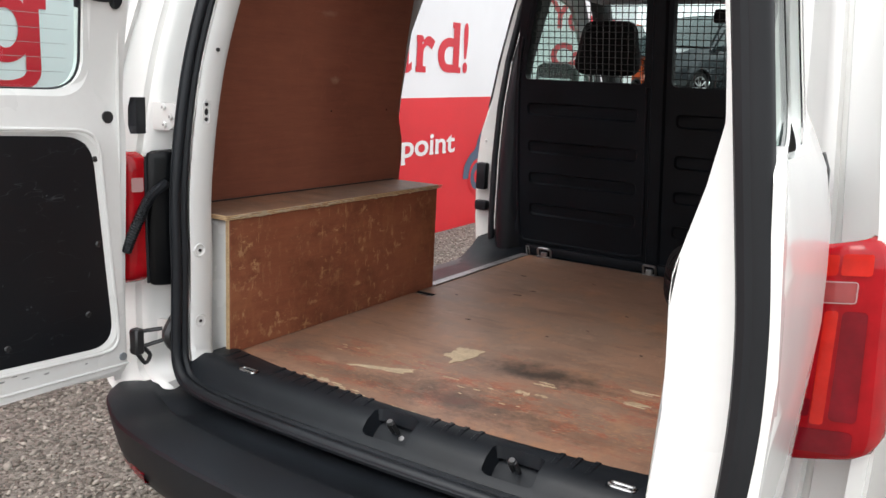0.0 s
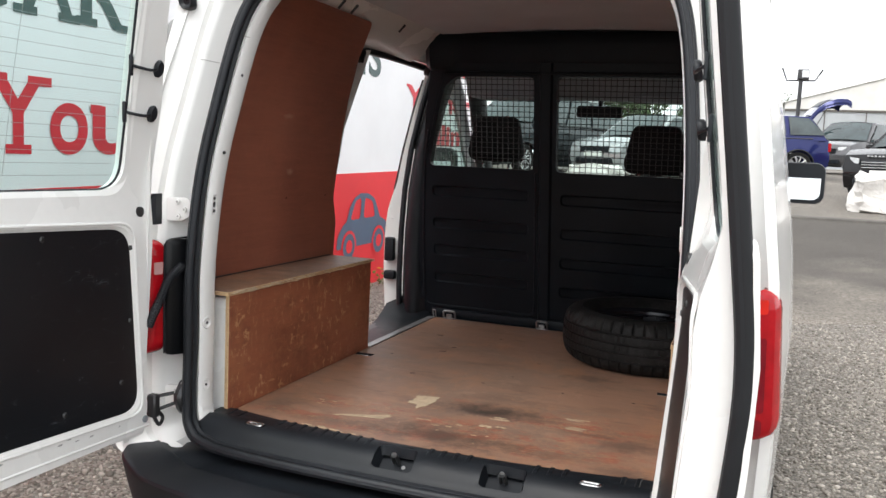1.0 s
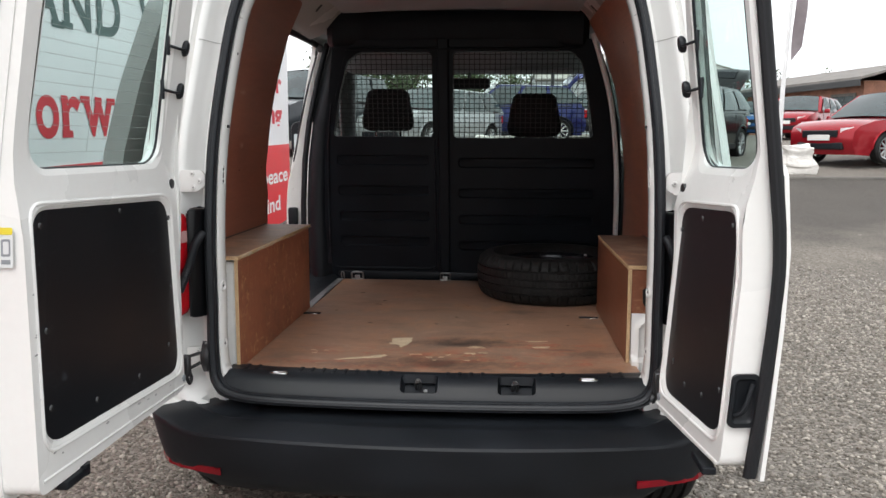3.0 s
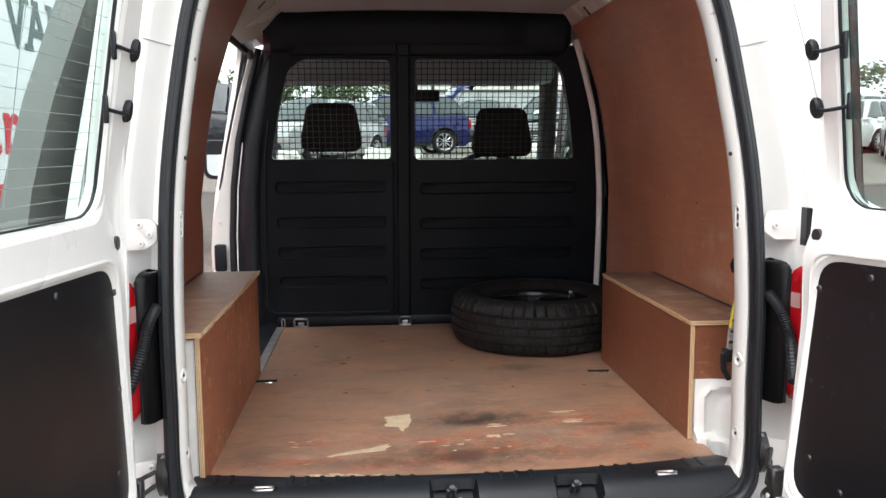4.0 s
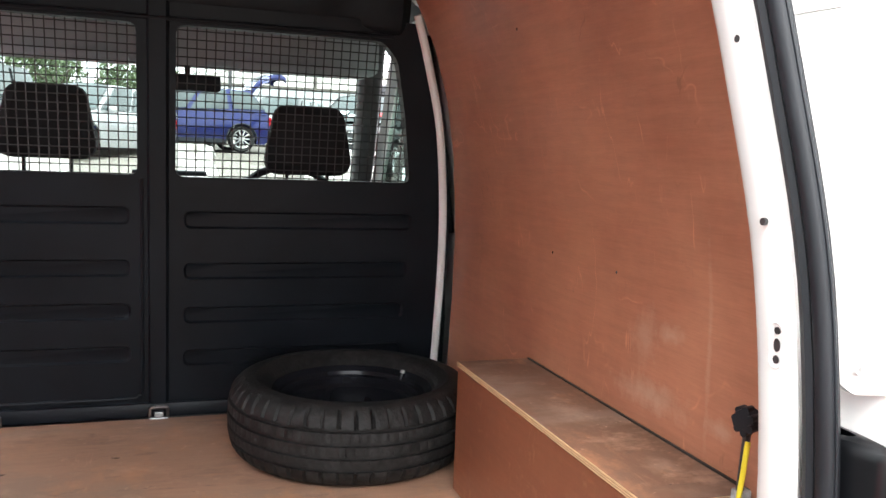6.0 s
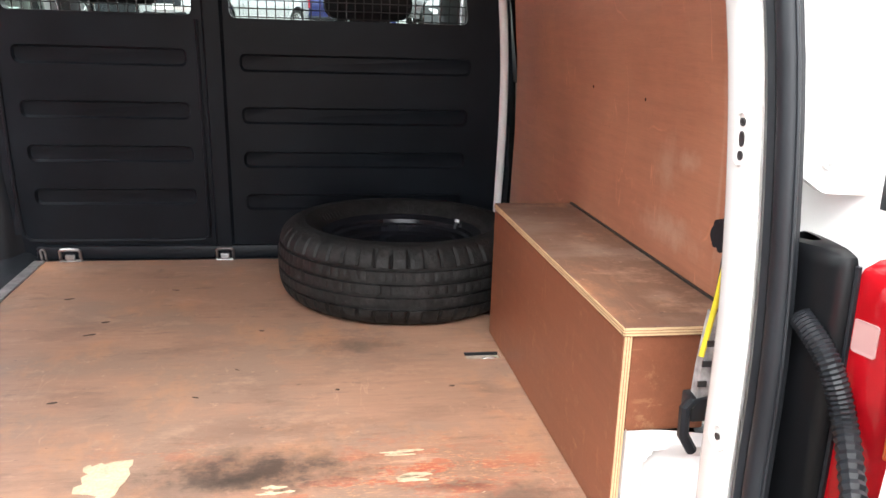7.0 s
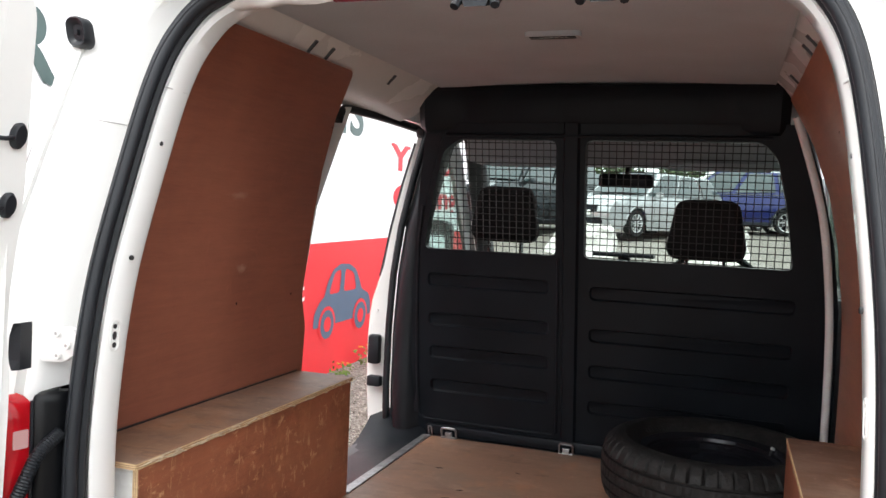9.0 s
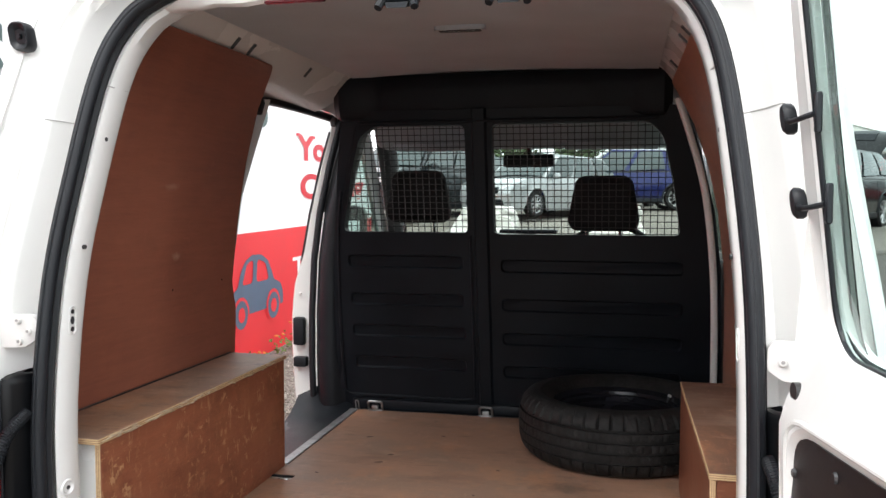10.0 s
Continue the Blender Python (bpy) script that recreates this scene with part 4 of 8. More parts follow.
    tube(b, smooth_path([at(0.0, 0.62, 0.012), at(-0.02, 0.59, 0.009), at(-0.035, 0.605, 0.010), at(-0.02, 0.625, 0.012)], 4), 0.005, 6)
    part("check_strap", b, DARK_STEEL, door, "black door check strap", smooth=True)
    bracket = loft(BM(), [[(s * x, y, z) for x, y in ((0.624, -0.040), (0.622, -0.066 - d), (0.630, -0.074 - d), (0.644, -0.070 - d), (0.649, -0.040))] for z, d in ((0.608, -0.016), (0.622, -0.004), (0.645, 0.008), (0.662, 0.008), (0.680, -0.004), (0.694, -0.016))], cap=True)
    bracket = part("check_bracket", bracket, DARK_STEEL, van, "black bracket holding the check strap", smooth=True)
    for z in (0.690, 0.613):
        part("bracket_bolt", disc(BM(), (s * 0.632, -0.054, z), (0, -1, 0), 0.0065, 0.006, 10, 0.005), STEEL_GREY, bracket)
    return door, at, face


left_door, at_left, face_left = rear_door(-1, 0.75, 0.0, [(0.106, 1.20), (0.69, 1.205), (0.68, 1.71), (0.136, 1.70)], [(0.062, 0.655), (0.705, 0.685), (0.705, 1.132), (0.10, 1.108)],
                                          "white rear door swung open, heated window, black trim panel", 0.098, LEFT_ROOT)
right_door, at_right, face_right = rear_door(1, 0.445, 7.4, [(0.082, 1.20), (0.415, 1.205), (0.405, 1.71), (0.108, 1.70)], [(0.052, 0.65), (0.405, 0.655), (0.405, 1.12), (0.080, 1.105)],
                                             "narrow white rear door swung open, black trim, rubber edge seal", 0.086, RIGHT_ROOT)
for f, W, d, T, skin in ((at_left, 0.75, left_door, 0.098, swell), (at_right, 0.445, right_door, 0.086, swell_right)):
    part("outer_lip", plate(BM(), [(W - 0.02, 0.575), (W + 0.016, 0.58), (W + 0.018, 0.9), (W + 0.016, 1.195), (W + 0.006, 1.215), (W - 0.02, 1.22)], [], lambda u, v, w: f(u, v, T - 0.008 + w), 0.009, dense=0.1), WHITE, d)
    part("glass_edge", plate(BM(), [(W - 0.02, 1.222), (W + 0.004, 1.222), (W + 0.004, 1.78), (W - 0.02, 1.78)], [], lambda u, v, w: f(u, v, skin(W, T) - 0.003 + w), 0.007, dense=0.1), RUBBER, d)
    rim_out = refine(round_poly([(0.07, 1.165), (W - 0.022, 1.17), (W - 0.022, 1.745), (0.11, 1.74)], 0.05), 0.06)
    rim_in = refine(round_poly([(0.103, 1.196), (W - 0.046, 1.20), (W - 0.052, 1.716), (0.130, 1.708)], 0.05), 0.06)
    part("outer_glass_rim", plate(BM(), rim_out, [rim_in], lambda u, v, w: f(u, v, skin(u, T) + 0.0015 + w), 0.002), FRIT, d, "black glass border")
chip_rng = random.Random(5)
for k in range(14):
    u = chip_rng.uniform(0.10, 0.70)
    v = interp(u, ((0.062, 0.655), (0.705, 0.685))) - chip_rng.uniform(0.008, 0.028) if k < 9 else chip_rng.uniform(0.70, 1.0)
    u = u if k < 9 else 0.715 + chip_rng.uniform(0.0, 0.012)
    a_, c_ = chip_rng.uniform(0.003, 0.009), chip_rng.uniform(0.001, 0.003)
    part("paint_chip", plate(BM(), [(u + a_ * math.cos(q) * chip_rng.uniform(0.6, 1.2), v + c_ * math.sin(q) * chip_rng.uniform(0.6, 1.2)) for q in [2 * math.pi * i / 7 for i in range(7)]], [], lambda p, q, w: face_left(p, q, -0.0006 + w), 0.0004), STEEL_GREY, left_door)
b = box(BM(), face_left(0.62, 0.592, 0.004) - Vector((0.016, 0.045, 0.012)), face_left(0.62, 0.592, 0.004) + Vector((0.014, 0.045, 0.006)), 0.005)
disc(b, face_left(0.58, 0.580, 0.01), Vector((0, 0, 1)), 0.02, 0.022, 12)
part("door_latch", b, BLACK_PLASTIC, left_door, "black lower door latch", smooth=True)


def on_edge(u, v, w):
    """On the free edge of the left door, u across its thickness."""
    return at_left(0.7465 + w, v, u)


st = part("warning_sticker", plate(BM(), rrect(0.034, 1.035, 0.082, 1.107, 0.004), [], lambda u, v, w: on_edge(u, v, 0.0060 - w), 0.001), STICK, left_door, "paper warning label with a yellow band")
part("sticker_band", plate(BM(), rrect(0.034, 1.094, 0.082, 1.107, 0.003), [], lambda u, v, w: on_edge(u, v, 0.0066 - w), 0.0004), STICK_Y, st)
for u0 in (0.038, 0.061):
    part("sticker_picture", plate(BM(), rrect(u0, 1.055, u0 + 0.017, 1.086, 0.003), [rrect(u0 + 0.003, 1.059, u0 + 0.014, 1.082, 0.002)], lambda u, v, w: on_edge(u, v, 0.0066 - w), 0.0004), STICK_G, st)
    part("sticker_bar", plate(BM(), rrect(u0, 1.041, u0 + 0.017, 1.049, 0.001), [], lambda u, v, w: on_edge(u, v, 0.0066 - w), 0.0004), STICK_G, st)
seal_line = smooth_path([at_right(0.447, 0.585, 0.062), at_right(0.449, 0.75, 0.067), at_right(0.452, 0.95, 0.070), at_right(0.452, 1.06, 0.070), at_right(0.452, 1.18, 0.066), at_right(0.452, 1.45, 0.069), at_right(0.452, 1.78, 0.069)], 5)
b = tube(BM(), seal_line, 0.0135, 10)
tube(b, [p + Vector((-0.007, -0.006, 0)) for p in seal_line], 0.009, 8)
part("edge_seal", b, DOOR_SEAL, right_door, "thick black rubber edge seal", smooth=True)


def on_right_edge(u, v, w):
    return at_right(0.447 - w, v, u)


b = plate(BM(), rrect(0.000, 0.69, 0.056, 0.80, 0.012), [rrect(0.007, 0.699, 0.049, 0.791, 0.010)], lambda u, v, w: on_right_edge(u, v, w - 0.006), 0.008)
dip(b, rrect(0.007, 0.699, 0.049, 0.791, 0.010), lambda u, v, w: on_right_edge(u, v, w - 0.006), 0.006, 0.005)
tube(b, smooth_path([on_right_edge(0.012, 0.715, -0.004), on_right_edge(0.026, 0.730, -0.012), on_right_edge(0.042, 0.780, -0.004)], 4), 0.005, 8)
part("inner_handle", b, BLACK_PLASTIC, right_door, "black recessed inner door handle", smooth=True)
b = box(BM(), face_right(0.36, 0.583, 0.0) - Vector((0.015, 0.05, 0.010)), face_right(0.36, 0.583, 0.0) + Vector((0.015, 0.05, 0.006)), 0.003)
part("door_latch", b, BLACK_PLASTIC, right_door)

# corrugated cable sleeves from the pillars to the doors
for s, f in ((-1, face_left), (1, face_right)):
    pts = smooth_path([(s * 0.628, -0.068, 1.005), (s * 0.636, -0.108, 0.975), (s * 0.645, -0.135, 0.92), f(0.02, 0.855, 0.012)], 26)
    b = tube(BM(), pts, [0.0122 if i % 2 else 0.0104 for i in range(len(pts))], 10)
    part("cable_sleeve", b, RUBBER, van, "corrugated black rubber cable sleeve")
b = BM()
loft(b, [[(-0.690 + u * k, 0.022 - 0.25 * v * k - d, 1.690 + v * k) for u, v in rrect(-0.021, -0.026, 0.021, 0.026, 0.016, 5)] for d, k in ((-0.01, 1.0), (0.010, 1.0), (0.014, 0.9), (0.012, 0.72), (0.006, 0.5), (0.006, 0.2), (0.012, 0.15))], cap=True)
part("frame_buffer", b, RUBBER, van, "black rubber buffer on the pillar", smooth=True)

# ---- sliding side door, pushed back along the flank ----
# inner face of the slid-back door, greyer than its white skin
DOOR_GREY = shader("grey_door_inner", (0.22, 0.225, 0.22), rough=0.6, vary=0.1, scale=5)
slide = part("sliding_door", BM(), WHITE, van, "white sliding side door pushed fully back")
def slide_x(z):
    """Inner face of the slid-back door, leaning in above the waist."""
    return interp(z, ((0.3, 0.955), (1.0, 0.965), (1.21, 0.930), (1.43, 0.868), (1.61, 0.805), (1.75, 0.765)))


slide_outline = round_poly([(0.16, 0.36), (0.83, 0.36), (0.83, 1.35), (0.78, 1.55), (0.70, 1.69), (0.20, 1.69), (0.17, 1.4)], 0.04)
part("door_skin", plate(BM(), slide_outline, [], lambda u, v, w: (-(slide_x(v) + 0.075 - w), u, v), 0.012, dense=0.09), WHITE, slide, smooth=True)
slide_inner = round_poly([(0.11, 0.38), (0.81, 0.38), (0.81, 1.35), (0.76, 1.54), (0.68, 1.67), (0.15, 1.67), (0.12, 1.4)], 0.04)
part("door_inner", plate(BM(), slide_inner, [], lambda u, v, w: (-(slide_x(v) + 0.062 - w), u, v), 0.062, dense=0.12), DOOR_GREY, slide, smooth=True)
part("door_rail", box(BM(), (-0.90, 0.15, 0.985), (-0.872, 0.95, 1.01), 0.005, 1), BLACK_PLASTIC, van, "black sliding door rail")

# ---- load space: partition, roof lining, lining boards ----
def wall_y(z):
    return 1.685 - 0.198 * (z - 0.6)


def on_wall(u, v, w):
    return (u, wall_y(v) + w, v)


partition = part("partition", BM(), PARTITION_PLASTIC, van, "black moulded bulkhead with two mesh windows")
win_a = refine(round_poly([(-0.592, 1.272), (-0.128, 1.27), (-0.128, 1.646), (-0.455, 1.648), (-0.512, 1.608), (-0.552, 1.47)], 0.022))
win_b = round_poly([(-0.034, 1.268), (0.603, 1.268), (0.574, 1.45), (0.540, 1.60), (0.495, 1.648), (-0.034, 1.648)], 0.022)
win_b = refine(win_b)
ribs = []
for z in (1.165, 1.022, 0.90, 0.775):
    ribs.append(refine(rrect(-0.583, z - 0.026, -0.148, z + 0.022, 0.016, 3)))
for z in (1.155, 1.012, 0.885, 0.758):
    ribs.append(refine(rrect(-0.012, z - 0.026, 0.618, z + 0.022, 0.016, 3)))
wall_outline = [(-0.645, 0.58), (0.745, 0.58), (0.746, 0.9), (0.738, 1.15), (0.710, 1.35), (0.660, 1.55), (0.600, 1.70), (-0.57, 1.70), (-0.60, 1.5), (-0.64, 1.15), (-0.655, 0.85)]
b = plate(BM(), wall_outline, [win_a, win_b] + ribs, on_wall, 0.0, dense=0.06)
for r in ribs:
    dip(b, r, on_wall, 0.006, 0.0085)
for wdw in (win_a, win_b):
    loft(b, [[on_wall(u, v, 0) for u, v in wdw], [on_wall(u, v, 0.03) for u, v in wdw]])
bmesh.ops.remove_doubles(b, verts=b.verts, dist=1e-5)
part("wall_panel", b, PARTITION_PLASTIC, partition, smooth=True)
part("back_panel", plate(BM(), wall_outline, [win_a, win_b], lambda u, v, w: on_wall(u, v, 0.03 + w), 0.01, dense=0.2), PARTITION_PLASTIC, partition)
b = tube(BM(), smooth_path([on_wall(u, v, -0.001) for u, v in ((-0.592, 1.42), (-0.614, 1.26), (-0.628, 0.95), (-0.630, 0.69), (-0.618, 0.648), (-0.58, 0.640), (-0.35, 0.640), (-0.16, 0.640), (-0.128, 0.648), (-0.119, 0.68), (-0.118, 0.95), (-0.118, 1.262))], 4), 0.0050, 8)
part("panel_seam", b, PARTITION_PLASTIC, partition, smooth=True)
b = loft(BM(), [[on_wall(u, z, w) for u, w in ((-0.104, 0.0), (-0.098, -0.010), (-0.058, -0.010), (-0.050, 0.0))] for z in (0.59, 0.9, 1.2, 1.5, 1.70)], closed=False)
part("centre_post", b, PARTITION_PLASTIC, partition, smooth=True)
# soft padded header with thicker ends, sagging a little in the middle
loops = []
for i in range(41):
    x = -0.598 + 1.164 * i / 40
    e_ = max(0.0, (abs(x + 0.016) - 0.450) / 0.10)
    e_ = min(1.0, e_) ** 0.5
    tip = min(1.0, max(0.0, (abs(x + 0.016) - 0.559) / 0.023))
    y0_, z1_ = 1.452 - 0.022 * e_ + 0.03 * tip, 1.824 + 0.006 * e_ - 0.014 * tip
    z0_ = 1.672 - 0.008 * e_ * (0 if abs(x) < 0.44 else 1) + 0.016 * tip
    h_ = z1_ - z0_
    loops.append([(x, y0_ + d + 0.002 * math.sin(x * 37) * (k < 0.9), z0_ + h_ * k) for d, k in ((0.12, 0.0), (0.060, 0.0), (0.036, 0.02), (0.022, 0.10), (0.010, 0.35), (0.004, 0.62), (0.0, 0.86), (0.008, 0.97), (0.020, 1.0), (0.12, 1.01))])
part("header", loft(BM(), loops, cap=True), PARTITION_PLASTIC, partition, smooth=True)
part("header_rail", tube(BM(), [on_wall(x, 1.660, -0.006) for x in (-0.50, 0.0, 0.52)], 0.006, 8), PARTITION_PLASTIC, partition, smooth=True)
b = box(BM(), (-0.60, 1.667, 0.583), (0.62, 1.70, 0.625), 0.008)
part("footing", b, PARTITION_PLASTIC, partition, smooth=True)
for wdw, x0, x1 in ((win_a, -0.59, -0.13), (win_b, -0.03, 0.6)):
    b = BM()
    zs = [1.272 + 0.0215 * i for i in range(18)]
    def span(z):
        xs = []
        for i in range(len(wdw)):
            (xa, za), (xb, zb) = wdw[i], wdw[i - 1]
            if (za > z) != (zb > z):
                xs.append(xa + (xb - xa) * (z - za) / (zb - za))
        return (min(xs), max(xs)) if len(xs) > 1 else None
    def tall(x):
        vs = []
        for i in range(len(wdw)):
            (xa, za), (xb, zb) = wdw[i], wdw[i - 1]
            if (xa > x) != (xb > x):
                vs.append(za + (zb - za) * (x - xa) / (xb - xa))
        return (min(vs), max(vs)) if len(vs) > 1 else None
    for z in zs:
        q = span(z)
        if q:
            tube(b, [on_wall(q[0], z, 0.014), on_wall(q[1], z, 0.014)], 0.0017, 5)
    k = 0
    while x0 + 0.0232 * k < x1:
        x = x0 + 0.0232 * k
        k += 1
        q = tall(x)
        if q:
            tube(b, [on_wall(x, q[0], 0.017), on_wall(x, q[1], 0.017)], 0.0017, 5)
    part("mesh_grille", b, DARK_STEEL, partition, "black welded wire mesh")
def trim_x(z):
    """Where the black pillar trim of the side door opening begins."""
    return interp(z, ((0.56, 0.781), (0.75, 0.786), (0.96, 0.785), (1.16, 0.774), (1.34, 0.750), (1.53, 0.707), (1.64, 0.676), (1.71, 0.656)))


PILLAR_Z = (0.575, 0.66, 0.75, 0.85, 0.96, 1.06, 1.16, 1.25, 1.34, 1.44, 1.53, 1.60, 1.66, 1.71)
part("opening_seal", tube(BM(), [(-(trim_x(z) - 0.013), 1.690, z) for z in PILLAR_Z], 0.0135, 10), RUBBER, partition, "black rubber seal on the side door pillar", smooth=True)
part("pinch_weld", tube(BM(), [(-(trim_x(z) - 0.031), 1.686, z) for z in PILLAR_Z[1:9]], 0.0028, 6), WHITE_IN, partition, "thin bare metal edge beside the seal", smooth=True)
b = loft(BM(), [[(-x, y, z) for x, y in ((k - 0.016, 1.712), (k - 0.026, 1.700), (k - 0.037, 1.690), (k - 0.045, 1.672), (k - 0.060, 1.652), (k - 0.078, 1.640), (k - 0.098, 1.640), (k - 0.118, 1.650), (k - 0.134, 1.668))]
                + [(-(k - 0.150), wall_y(z) - 0.002, z)] for z, k in [(z, trim_x(z) - 0.008 * max(0.0, (z - 1.3) / 0.4)) for z in PILLAR_Z]], closed=False)
part("door_pillar_trim", b, BLACK_PLASTIC, partition, smooth=True)
b = tube(BM(), smooth_path([(x - 0.008, wall_y(z) - 0.014, z) for x, z in ((0.738, 0.585), (0.734, 0.8), (0.728, 1.0), (0.714, 1.2), (0.682, 1.42), (0.630, 1.60), (0.588, 1.72))], 5), 0.0120, 10)
part("side_post", b, WHITE_IN, van, "bare white side post", smooth=True)
for x, w in ((-0.503, 0.027), (-0.076, 0.023), (-0.575, 0.006)):
    b = tube(BM(), smooth_path([(x - w, 1.655, 0.586), (x - w, 1.648, 0.606), (x - w * 0.85, 1.642, 0.621), (x + w * 0.85, 1.642, 0.621), (x + w, 1.648, 0.606), (x + w, 1.655, 0.586)], 2), 0.0046 if w > 0.01 else 0.003, 8)
    ring = part("lashing_ring", b, RING_STEEL, van, "bright lashing ring at the bulkhead foot", smooth=True)
    if w > 0.01:
        foot = box(BM(), (x - w - 0.002, 1.640, 0.5855), (x + w + 0.002, 1.656, 0.5905), 0.002, 2)
        box(foot, (x - 0.013, 1.640, 0.5905), (x + 0.013, 1.652, 0.607), 0.003, 2)
        part("ring_foot", foot, RING_STEEL, ring)

# side door pillar, step and opening frame
def pillar_edge(z):
    return interp(z, ((0.50, 0.822), (0.60, 0.848), (0.75, 0.860), (0.93, 0.860), (1.05, 0.851), (1.10, 0.834), (1.16, 0.812), (1.33, 0.781), (1.51, 0.738), (1.65, 0.696), (1.69, 0.684)))


b = BM()
loops = []
for z in (0.50, 0.60, 0.7, 0.8, 0.93, 1.0, 1.06, 1.19, 1.3, 1.44, 1.55, 1.63, 1.69):
    x = -pillar_edge(z)
    w = -x - trim_x(z) + 0.012
    loops.append([(x - 0.004, 1.735, z), (x, 1.70, z), (x + 0.006, 1.693, z), (x + w * 0.6, 1.70, z), (x + w, 1.715, z)])
loft(b, loops, closed=False)
part("side_door_pillar", b, WHITE, van, "white side door pillar with black latch blocks", smooth=True)
part("weatherstrip", tube(BM(), [(-(pillar_edge(z) + 0.003), 1.702, z) for z in (1.15, 1.24, 1.33, 1.42, 1.51, 1.58, 1.65)], 0.0055, 8), RUBBER, van, smooth=True)
part("top_buffer", box(BM(), (-0.690, 1.675, 1.668), (-0.664, 1.700, 1.705), 0.009, 3), PILLAR_TRIM, van, "grey rubber buffer at the pillar head", smooth=True)
part("pillar_stud", disc(BM(), (-0.822, 1.694, 1.02), (0.2, -1, 0), 0.006, 0.006, 10, 0.004), WHITE_IN, van)
part("opening_trim", tube(BM(), smooth_path([(-0.696, y, z) for y, z in ((1.052, 1.655), (1.062, 1.675), (1.085, 1.690), (1.13, 1.702), (1.30, 1.706), (1.50, 1.706), (1.71, 1.703))], 4), 0.0145, 10), RUBBER, van, "black rubber trim round the side door opening", smooth=True)
b = BM()
loops = []
for z in (0.46, 0.60, 0.8, 1.0, 1.2, 1.4, 1.55, 1.70):
    x = -(skin_x(z) - 0.01)
    y = 0.985 + 0.10 * max(0, (z - 1.4) / 0.3)
    loops.append([(x, y, z), (x + 0.02, y - 0.01, z), (x + 0.09, y - 0.005, z)])
loft(b, loops, closed=False)
part("side_door_jamb", b, WHITE_IN, van, smooth=True)
for z0, z1, d in ((0.82, 0.93, 0.0), (0.735, 0.775, 0.01)):
    b = box(BM(), (-0.845, 1.665, z0), (-0.80 + d, 1.70, z1), 0.008)
    part("pillar_latch", b, BLACK_PLASTIC, van, "black latch block", smooth=True)
b = BM()
rows = []
for t in range(13):
    y = 0.98 + 0.74 * t / 12
    wing = 0.10 * max(0.0, (t - 8) / 4) ** 2
    rows.append([(-0.598, y, 0.578), (-0.62, y, 0.572 + wing * 0.4), (-0.70, y, 0.556 + wing * 0.8), (-0.80, y, 0.548 + wing), (-0.835, y, 0.535 + wing), (-0.85, y, 0.46)])
loft(b, rows, closed=False)
part("step_trim", b, BLACK_PLASTIC, van, "black plastic side step trim", smooth=True)
b = box(BM(), (-0.602, 0.965, 0.584), (-0.572, 1.648, 0.5895), 0.001, 1)
part("edge_strip", b, ALU, van, "worn aluminium floor edge strip")

# roof lining with cant rails
b = BM()
rows = []
for y in (0.17, 0.24, 0.45, 0.75, 1.05, 1.30, 1.47, 1.58):
    z0 = 1.790 if y < 0.2 else 1.812
    rows.append([(-0.518 + 1.036 * i / 10, y, z0 + 0.018 * (1 - (i / 5 - 1) ** 2)) for i in range(11)])
loft(b, rows, closed=False)
part("roof_lining", b, HEADLINER, van, "grey-white roof lining", smooth=True)
for s in (-1, 1):
    rail = part("cant_rail", loft(BM(), [[(s * 0.512, y, 1.826), (s * 0.538, y, 1.803), (s * 0.572, y, 1.766), (s * 0.64, y, 1.70 + dz), (s * 0.70, y, 1.66 + 2 * dz)] for y, dz in ((0.10, 0), (0.5, 0), (0.85, 0), (0.95, 0.012), (1.05, 0.024), (1.3, 0.024), (1.5, 0.02))], closed=False), WHITE_IN, van, "white roof rail with slotted holes", smooth=True)
    for y in ((0.62, 0.71, 1.11) if s < 0 else (0.703, 0.797, 1.182)):
        b = tube(BM(), [(s * 0.542, y, 1.798), (s * 0.556, y, 1.784), (s * 0.567, y, 1.772)], 0.006, 6)
        part("slot", b, DARK_STEEL, rail)
    for y in ((0.645, 0.663, 0.682) if s < 0 else (0.73, 0.748, 0.766)):
        part("slot", tube(BM(), [(s * 0.558, y, 1.788), (s * 0.562, y + 0.006, 1.780)], 0.0025, 6), DARK_STEEL, rail)
lamp_lens = shader("lamp_lens", (0.55, 0.55, 0.52), rough=0.2, vary=0.1, scale=40)
b = plate(BM(), rrect(-0.066, 0.735, 0.066, 0.775, 0.012), [rrect(-0.055, 0.742, 0.055, 0.768, 0.008)], lambda u, v, w: (u, v, 1.818 + w), 0.012)
load_lamp = part("load_lamp", b, HEADLINER, van, "flush load space lamp, switched off")
part("lens", box(BM(), (-0.055, 0.742, 1.8165), (0.055, 0.768, 1.822), 0.002, 1), LAMP_BLACK, load_lamp)
for i in range(6):
    part("louvre", box(BM(), (-0.030 + i * 0.012, 0.7465, 1.8160), (-0.0215 + i * 0.012, 0.7525, 1.8168)), lamp_lens, load_lamp)
for x in (0.012, 0.213):
    b = box(BM(), (x - 0.034, 0.118, 1.744), (x + 0.034, 0.150, 1.758), 0.004, 1)
    loft(b, [[(x + u, 0.128 - 0.022 * k, 1.746 - 0.006 * k + dz) for u, dz in ((-0.022, 0.0), (0.022, 0.0), (0.018, -0.010), (-0.018, -0.010))] for k in (0, 0.6, 1.0)], cap=True)
    for sx in (-1, 1):
        tube(b, [(x + sx * 0.026, 0.135, 1.750), (x + sx * 0.031, 0.112, 1.742), (x + sx * 0.034, 0.104, 1.730)], [0.007, 0.0085, 0.0075], 8)
    part("header_striker", b, BLACK_PLASTIC, van, "black upper door striker", smooth=True)
